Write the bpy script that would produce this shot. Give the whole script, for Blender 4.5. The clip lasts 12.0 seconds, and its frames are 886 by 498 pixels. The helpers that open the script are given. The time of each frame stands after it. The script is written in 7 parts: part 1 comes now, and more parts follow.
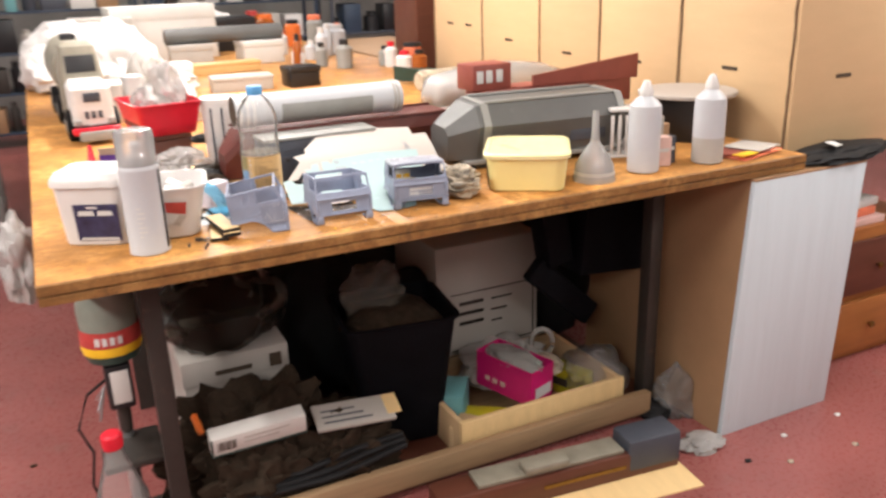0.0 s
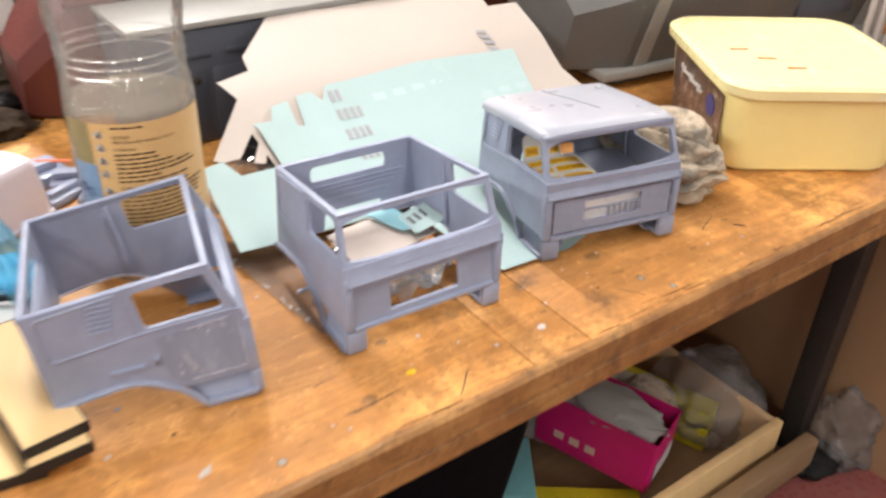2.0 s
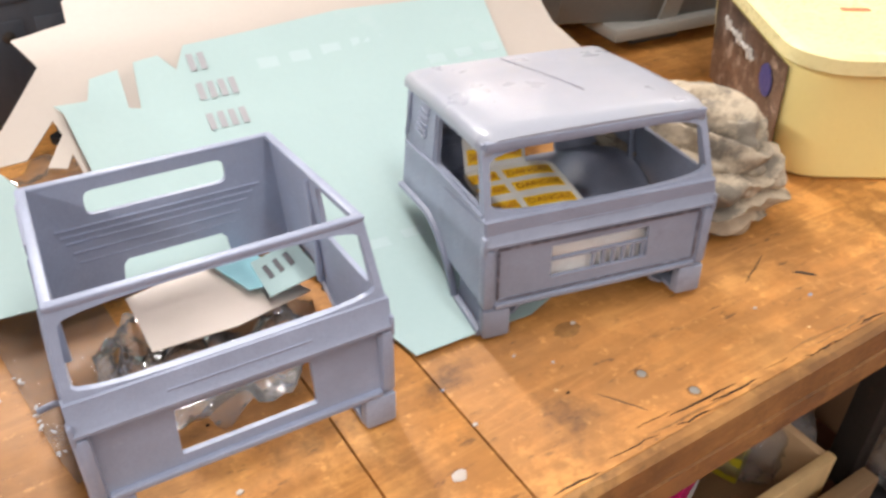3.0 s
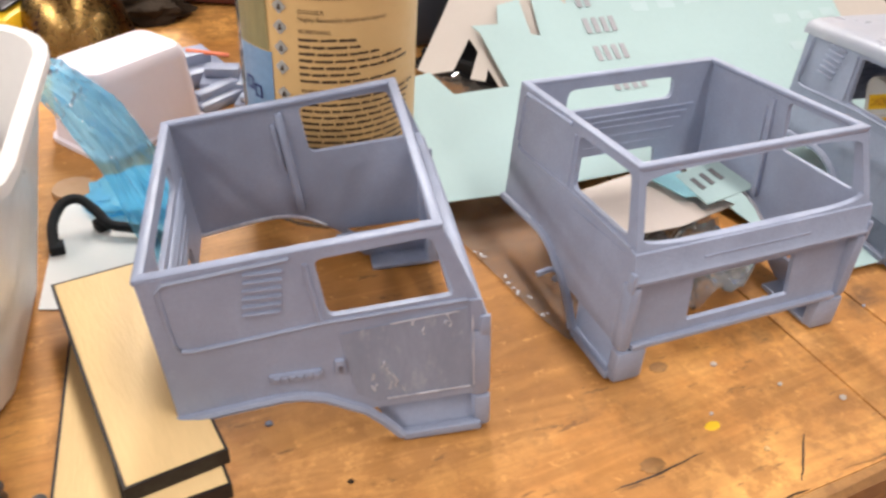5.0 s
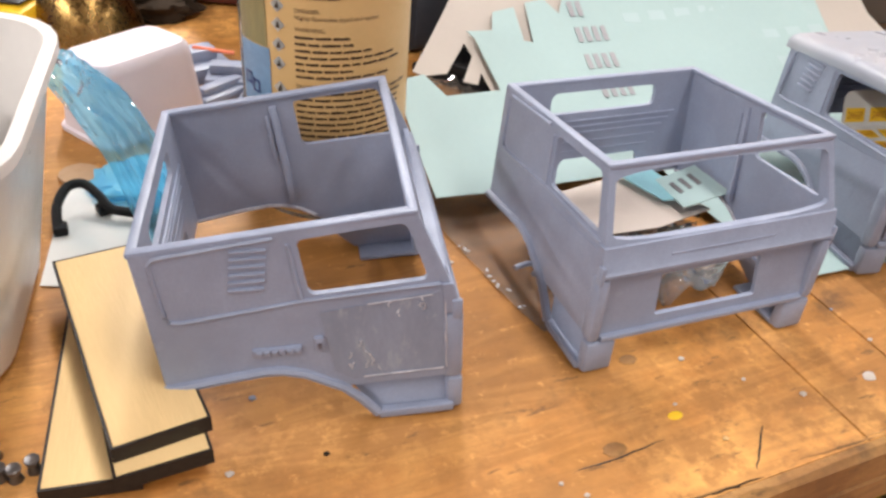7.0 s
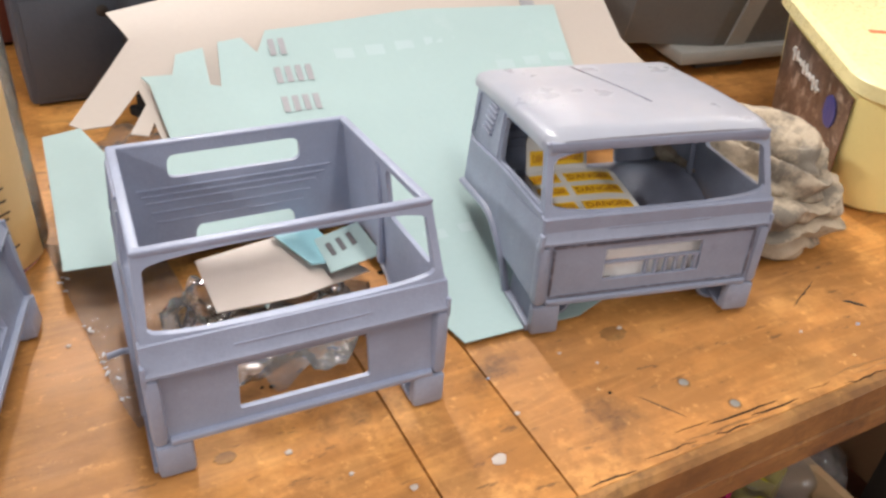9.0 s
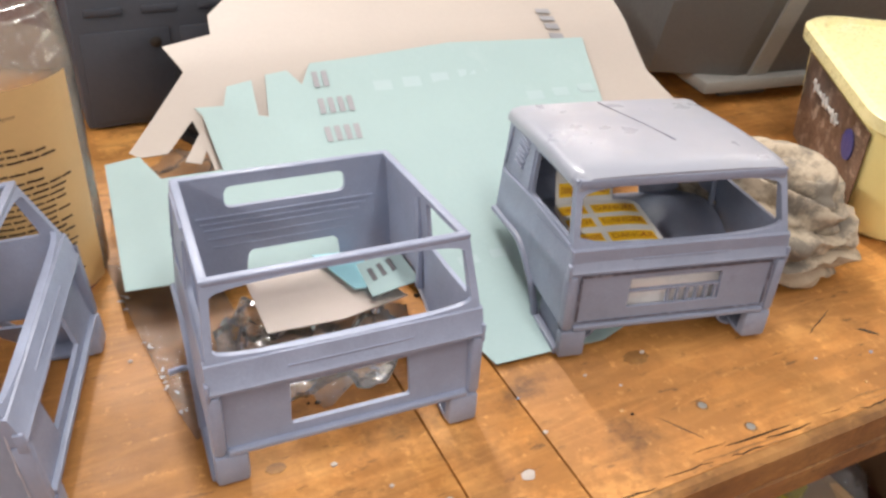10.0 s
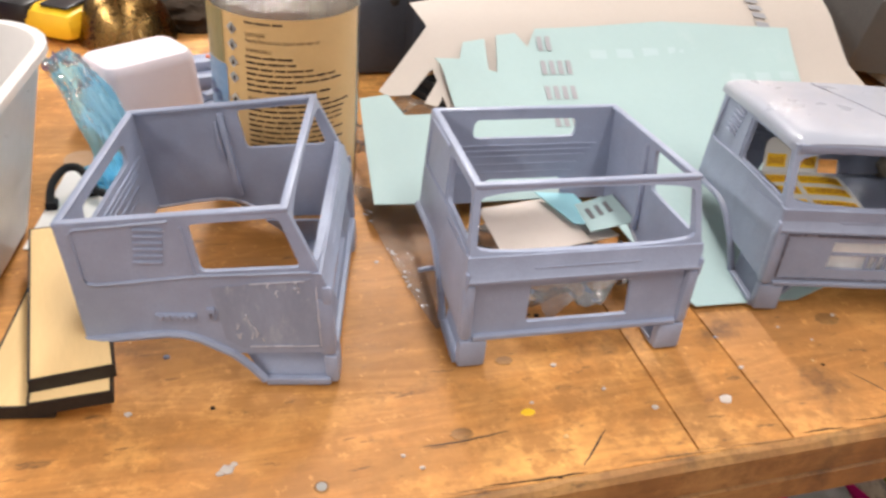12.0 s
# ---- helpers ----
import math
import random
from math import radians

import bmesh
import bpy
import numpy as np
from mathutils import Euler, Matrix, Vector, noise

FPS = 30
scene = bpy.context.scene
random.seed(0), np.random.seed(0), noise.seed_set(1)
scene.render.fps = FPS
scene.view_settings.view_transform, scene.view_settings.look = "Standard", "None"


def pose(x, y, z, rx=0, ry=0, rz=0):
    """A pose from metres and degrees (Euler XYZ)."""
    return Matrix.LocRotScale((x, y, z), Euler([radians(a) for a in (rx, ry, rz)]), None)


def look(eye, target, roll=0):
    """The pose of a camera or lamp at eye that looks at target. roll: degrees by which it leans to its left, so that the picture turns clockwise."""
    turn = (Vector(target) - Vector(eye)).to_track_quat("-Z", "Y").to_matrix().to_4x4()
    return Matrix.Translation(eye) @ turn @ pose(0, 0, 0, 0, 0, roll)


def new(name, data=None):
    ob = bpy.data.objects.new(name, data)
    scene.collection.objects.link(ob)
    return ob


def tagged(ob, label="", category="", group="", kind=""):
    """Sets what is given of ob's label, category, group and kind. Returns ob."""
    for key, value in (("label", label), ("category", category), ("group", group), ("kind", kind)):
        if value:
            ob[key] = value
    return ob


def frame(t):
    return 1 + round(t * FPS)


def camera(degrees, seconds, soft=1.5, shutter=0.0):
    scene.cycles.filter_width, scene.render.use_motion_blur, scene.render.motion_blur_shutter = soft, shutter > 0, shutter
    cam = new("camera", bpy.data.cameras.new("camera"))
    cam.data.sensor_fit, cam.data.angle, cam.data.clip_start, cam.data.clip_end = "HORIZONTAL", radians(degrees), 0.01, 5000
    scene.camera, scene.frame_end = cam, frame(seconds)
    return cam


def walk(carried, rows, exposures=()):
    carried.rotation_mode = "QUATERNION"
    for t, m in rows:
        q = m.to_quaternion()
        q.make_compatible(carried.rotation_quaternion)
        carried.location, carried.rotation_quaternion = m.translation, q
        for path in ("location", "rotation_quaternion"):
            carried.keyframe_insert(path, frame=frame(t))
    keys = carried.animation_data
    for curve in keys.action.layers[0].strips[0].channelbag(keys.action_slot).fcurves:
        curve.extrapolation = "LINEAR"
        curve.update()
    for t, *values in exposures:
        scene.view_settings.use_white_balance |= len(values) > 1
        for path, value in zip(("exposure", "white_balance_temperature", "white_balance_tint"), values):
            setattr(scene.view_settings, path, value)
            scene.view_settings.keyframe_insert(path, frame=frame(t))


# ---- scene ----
cam = camera(57.0, 12.0, soft=2.7, shutter=0.4)
PATH = [
    (0, (0.079, -1.7, 1.478), (0.894, 0.003, 0.818), -1.8),
    (0.5, (0.032, -1.237, 1.446), (1.02, 0.332, 0.696), -0.5),
    (1, (0.16, -0.804, 1.406), (1.145, 0.694, 0.52), -0.3),
    (1.5, (0.247, -0.498, 1.331), (1.255, 0.916, 0.339), 1.3),
    (2, (0.384, -0.323, 1.294), (1.396, 1.032, 0.227), 2.2),
    (2.5, (0.556, -0.194, 1.246), (1.485, 1.154, 0.097), 1.8),
    (2.7, (0.615, -0.174, 1.226), (1.534, 1.171, 0.066), 1.7),
    (4.3, (0.502, -0.13, 1.176), (1.275, 1.284, -0.009), 2.6),
    (4.5, (0.469, -0.129, 1.176), (1.234, 1.291, -0.006), 3.2),
    (5, (0.406, -0.12, 1.181), (1.142, 1.317, 0.002), 3.8),
    (5.5, (0.397, -0.121, 1.185), (1.119, 1.322, 0.003), 4.6),
    (6, (0.404, -0.13, 1.189), (1.111, 1.324, 0.011), 5.0),
    (6.5, (0.398, -0.135, 1.188), (1.106, 1.322, 0.014), 5.3),
    (7, (0.409, -0.145, 1.186), (1.132, 1.313, 0.024), 5.2),
    (7.5, (0.436, -0.151, 1.194), (1.192, 1.294, 0.037), 5.3),
    (7.7, (0.464, -0.148, 1.197), (1.248, 1.273, 0.028), 5.6),
    (9.3, (0.598, -0.169, 1.203), (1.432, 1.249, 0.066), 5.0),
    (9.5, (0.588, -0.169, 1.222), (1.411, 1.256, 0.085), 5.0),
    (10, (0.575, -0.18, 1.227), (1.365, 1.269, 0.099), 4.8),
    (10.5, (0.564, -0.192, 1.233), (1.313, 1.272, 0.095), 5.1),
    (11, (0.537, -0.208, 1.234), (1.211, 1.283, 0.084), 5.0),
    (11.5, (0.499, -0.226, 1.225), (1.122, 1.282, 0.068), 5.6),
    (12, (0.487, -0.227, 1.223), (1.012, 1.322, 0.073), 5.9),
]
walk(cam, [(t, look(eye, target, roll)) for t, eye, target, roll in PATH], exposures=[(0.0, 0.46), (1.0, 0.44), (1.6, 0.40), (2.5, 0.21), (6.0, 0.08), (9.5, 0.0), (12.0, 0.09)])

# ---------------------------------------------------------------- light
world = bpy.data.worlds.new("world")
scene.world = world
world.use_nodes = True
world.node_tree.nodes["Background"].inputs["Color"].default_value = (0.9, 0.93, 1.0, 1)
world.node_tree.nodes["Background"].inputs["Strength"].default_value = 0.15
scene.view_settings.exposure = 0.0

LAMPS = [(x, y) for x in (-1.6, 0.9, 3.4) for y in (-2.8, -0.4, 1.8, 4.1, 6.4)]
CEIL = 2.75
for lx, ly in LAMPS:
    tube_light = bpy.data.lights.new("tube_light", "AREA")
    tube_light.shape, tube_light.size, tube_light.size_y = "RECTANGLE", 1.5, 0.12
    tube_light.energy = {-2.8: (48, 20, 42), -0.4: (70, 17, 46), 1.8: (44, 66, 36)}.get(ly, (28, 30, 30))[(-1.6, 0.9, 3.4).index(lx)]
    tube_light.color = (1.0, 0.94, 0.895)
    lamp = new("tube_light", tube_light)
    lamp.matrix_world = pose(lx, ly, CEIL - 0.115, 0, 0, 90)


# ---------------------------------------------------------------- materials
def nodes_of(m):
    m.use_nodes = True
    return m.node_tree, m.node_tree.nodes, m.node_tree.links


def ramp(nt, fac, stops):
    r = nt.nodes.new("ShaderNodeValToRGB")
    els = r.color_ramp.elements
    while len(els) < len(stops):
        els.new(0.5)
    for e, (p, c) in zip(els, stops):
        e.position = p
        e.color = (*c, 1) if len(c) == 3 else c
    nt.links.new(fac, r.inputs[0])
    return r.outputs[0]


def noise_tex(nt, scale, detail=4, rough=0.6, stretch=(1, 1, 1), distortion=0.0):
    co = nt.nodes.new("ShaderNodeTexCoord")
    mp = nt.nodes.new("ShaderNodeMapping")
    mp.inputs["Scale"].default_value = stretch
    nz = nt.nodes.new("ShaderNodeTexNoise")
    nz.inputs["Scale"].default_value, nz.inputs["Detail"].default_value = scale, detail
    nz.inputs["Roughness"].default_value, nz.inputs["Distortion"].default_value = rough, distortion
    nt.links.new(co.outputs["Object"], mp.inputs[0])
    nt.links.new(mp.outputs[0], nz.inputs["Vector"])
    return nz.outputs["Fac"]


def mixc(nt, fac, a, b, kind="MIX"):
    m = nt.nodes.new("ShaderNodeMix")
    m.data_type, m.blend_type = "RGBA", kind
    for k, v in ((0, fac), (6, a), (7, b)):
        if isinstance(v, (int, float)):
            m.inputs[k].default_value = v
        elif isinstance(v, tuple):
            m.inputs[k].default_value = (*v, 1)
        else:
            nt.links.new(v, m.inputs[k])
    return m.outputs[2]


def scaled(c, k):
    return tuple(min(1.0, v * k) for v in c)


def mat(name, col, rough=0.5, metal=0.0, var=0.18, scale=14, bump=0.15, bscale=260, dirt=None, dirt_at=0.62, stretch=(1, 1, 1), trans=0.0, sub=0.0, spread=0.0, spec=0.5):
    """A surface of one colour with blotches, fine grain, wear and relief."""
    m = bpy.data.materials.new(name)
    nt, ns, ln = nodes_of(m)
    b = ns["Principled BSDF"]
    big = noise_tex(nt, scale, 5, 0.6, stretch)
    fine = noise_tex(nt, bscale, 3, 0.6, stretch)
    c = ramp(nt, big, [(0.3, scaled(col, 1 - var)), (0.7, scaled(col, 1 + var))])
    c = mixc(nt, ramp(nt, fine, [(0.35, (0, 0, 0)), (0.75, (0.35, 0.35, 0.35))]), c, scaled(col, 1 - 1.4 * var))
    if dirt:
        mask = ramp(nt, noise_tex(nt, scale * 2.3, 7, 0.72, stretch), [(dirt_at, (0, 0, 0)), (dirt_at + 0.12, (0.8, 0.8, 0.8))])
        c = mixc(nt, mask, c, dirt)
    if spread:
        info = ns.new("ShaderNodeObjectInfo")
        c = mixc(nt, 1.0, c, ramp(nt, info.outputs["Random"], [(0, (1 - spread,) * 3), (1, (1, 1 - 0.12 * spread, 1 - 0.3 * spread))]), "MULTIPLY")
    ln.new(c, b.inputs["Base Color"])
    rr = ramp(nt, fine, [(0.2, (max(0.02, rough - 0.12),) * 3), (0.8, (min(1, rough + 0.12),) * 3)])
    ln.new(rr, b.inputs["Roughness"])
    b.inputs["Metallic"].default_value = metal
    b.inputs["Specular IOR Level"].default_value = spec
    if trans:
        b.inputs["Transmission Weight"].default_value = trans
    if sub:
        b.inputs["Subsurface Weight"].default_value = sub
        b.inputs["Subsurface Radius"].default_value = (0.02, 0.02, 0.02)
    if bump:
        bp = ns.new("ShaderNodeBump")
        bp.inputs["Strength"].default_value, bp.inputs["Distance"].default_value = bump, 0.002
        add = ns.new("ShaderNodeMath")
        ln.new(fine, add.inputs[0]), ln.new(big, add.inputs[1])
        ln.new(add.outputs[0], bp.inputs["Height"])
        ln.new(bp.outputs[0], b.inputs["Normal"])
    return m


def film(name, tint, gloss=0.3, rough=0.1, haze=0.0, hazecol=(0.8, 0.8, 0.8), crease=0.5, fine=60):
    """Thin clear plastic: see-through with a wrinkled sheen and some haze."""
    m = bpy.data.materials.new(name)
    nt, ns, ln = nodes_of(m)
    ns.remove(ns["Principled BSDF"])
    out = ns["Material Output"]
    tr, gl, di = ns.new("ShaderNodeBsdfTransparent"), ns.new("ShaderNodeBsdfGlossy"), ns.new("ShaderNodeBsdfDiffuse")
    tr.inputs[0].default_value, di.inputs[0].default_value = (*tint, 1), (*hazecol, 1)
    gl.inputs["Roughness"].default_value = rough
    bp = ns.new("ShaderNodeBump")
    bp.inputs["Strength"].default_value, bp.inputs["Distance"].default_value = crease, 0.004
    ln.new(noise_tex(nt, fine, 4, 0.6), bp.inputs["Height"])
    ln.new(bp.outputs[0], gl.inputs["Normal"])
    lw = ns.new("ShaderNodeLayerWeight")
    lw.inputs[0].default_value = gloss
    ln.new(bp.outputs[0], lw.inputs["Normal"])
    m1, m2 = ns.new("ShaderNodeMixShader"), ns.new("ShaderNodeMixShader")
    m1.inputs[0].default_value = haze
    ln.new(tr.outputs[0], m1.inputs[1]), ln.new(di.outputs[0], m1.inputs[2])
    ln.new(lw.outputs["Fresnel"], m2.inputs[0])
    ln.new(m1.outputs[0], m2.inputs[1]), ln.new(gl.outputs[0], m2.inputs[2])
    ln.new(m2.outputs[0], out.inputs[0])
    return m


def glow(name, col, strength):
    m = bpy.data.materials.new(name)
    nt, ns, ln = nodes_of(m)
    b = ns["Principled BSDF"]
    b.inputs["Base Color"].default_value = (*col, 1)
    b.inputs["Emission Color"].default_value = (*col, 1)
    b.inputs["Emission Strength"].default_value = strength
    return m


def bench_wood(name, light, mid, dark, sheen=0.5, worn=0.6):
    """Old varnished board: long grain, blotched wear, dark stains and nicks."""
    m = bpy.data.materials.new(name)
    nt, ns, ln = nodes_of(m)
    b = ns["Principled BSDF"]
    info = ns.new("ShaderNodeObjectInfo")
    grain = noise_tex(nt, 14, 8, 0.68, (0.55, 7, 7), 0.5)
    patch = noise_tex(nt, 3.1, 4, 0.6, (1, 1.3, 1))
    wear = noise_tex(nt, 9.0, 7, 0.68)
    mottle = noise_tex(nt, 34, 6, 0.72)
    stain = noise_tex(nt, 17, 6, 0.7)
    spots = noise_tex(nt, 90, 4, 0.7, (0.45, 1.6, 1.6))
    c = ramp(nt, wear, [(0.34, scaled(mid, 0.70)), (0.46, mid), (0.60, light)])
    c = mixc(nt, ramp(nt, patch, [(0.43, (0.75, 0.75, 0.75)), (0.55, (0, 0, 0))]), c, scaled(mid, 0.68))
    c = mixc(nt, ramp(nt, mottle, [(0.42, (0.75, 0.75, 0.75)), (0.52, (0, 0, 0))]), c, scaled(mid, 0.66))
    c = mixc(nt, ramp(nt, grain, [(0.40, (0.38, 0.38, 0.38)), (0.53, (0, 0, 0))]), c, scaled(mid, 0.5))
    c = mixc(nt, ramp(nt, noise_tex(nt, 5.5, 7, 0.74, (1, 1.2, 1)), [(0.50, (0, 0, 0)), (0.62, (0.55, 0.55, 0.55))]), c, scaled(mid, 0.42))
    c = mixc(nt, ramp(nt, noise_tex(nt, 120, 3, 0.65), [(0.60, (0, 0, 0)), (0.70, (0.35, 0.35, 0.35))]), c, scaled(light, 1.15))
    figure = noise_tex(nt, 5.5, 3, 0.45, (0.7, 4.2, 4.2), 1.6)
    c = mixc(nt, ramp(nt, figure, [(0.30, (0, 0, 0)), (0.34, (0.1, 0.1, 0.1)), (0.37, (0, 0, 0)), (0.46, (0, 0, 0)), (0.49, (0.12, 0.12, 0.12)), (0.52, (0, 0, 0)), (0.60, (0, 0, 0)), (0.63, (0.1, 0.1, 0.1)), (0.66, (0, 0, 0))]), c, scaled(light, 1.05))
    c = mixc(nt, ramp(nt, figure, [(0.39, (0, 0, 0)), (0.42, (0.16, 0.16, 0.16)), (0.45, (0, 0, 0)), (0.53, (0, 0, 0)), (0.56, (0.16, 0.16, 0.16)), (0.59, (0, 0, 0))]), c, scaled(mid, 0.5))
    c = mixc(nt, ramp(nt, stain, [(worn, (0, 0, 0)), (worn + 0.14, (0.7, 0.7, 0.7))]), c, dark)
    c = mixc(nt, ramp(nt, spots, [(0.62, (0, 0, 0)), (0.70, (0.6, 0.6, 0.6))]), c, dark)
    c = mixc(nt, 1.0, c, ramp(nt, info.outputs["Random"], [(0, (0.82, 0.8, 0.78)), (1, (1, 1, 1))]), "MULTIPLY")
    ln.new(c, b.inputs["Base Color"])
    ln.new(ramp(nt, wear, [(0.3, (sheen - 0.08,) * 3), (0.75, (sheen + 0.22,) * 3)]), b.inputs["Roughness"])
    bp = ns.new("ShaderNodeBump")
    bp.inputs["Strength"].default_value, bp.inputs["Distance"].default_value = 0.35, 0.0012
    ln.new(grain, bp.inputs["Height"])
    ln.new(bp.outputs[0], b.inputs["Normal"])
    return m


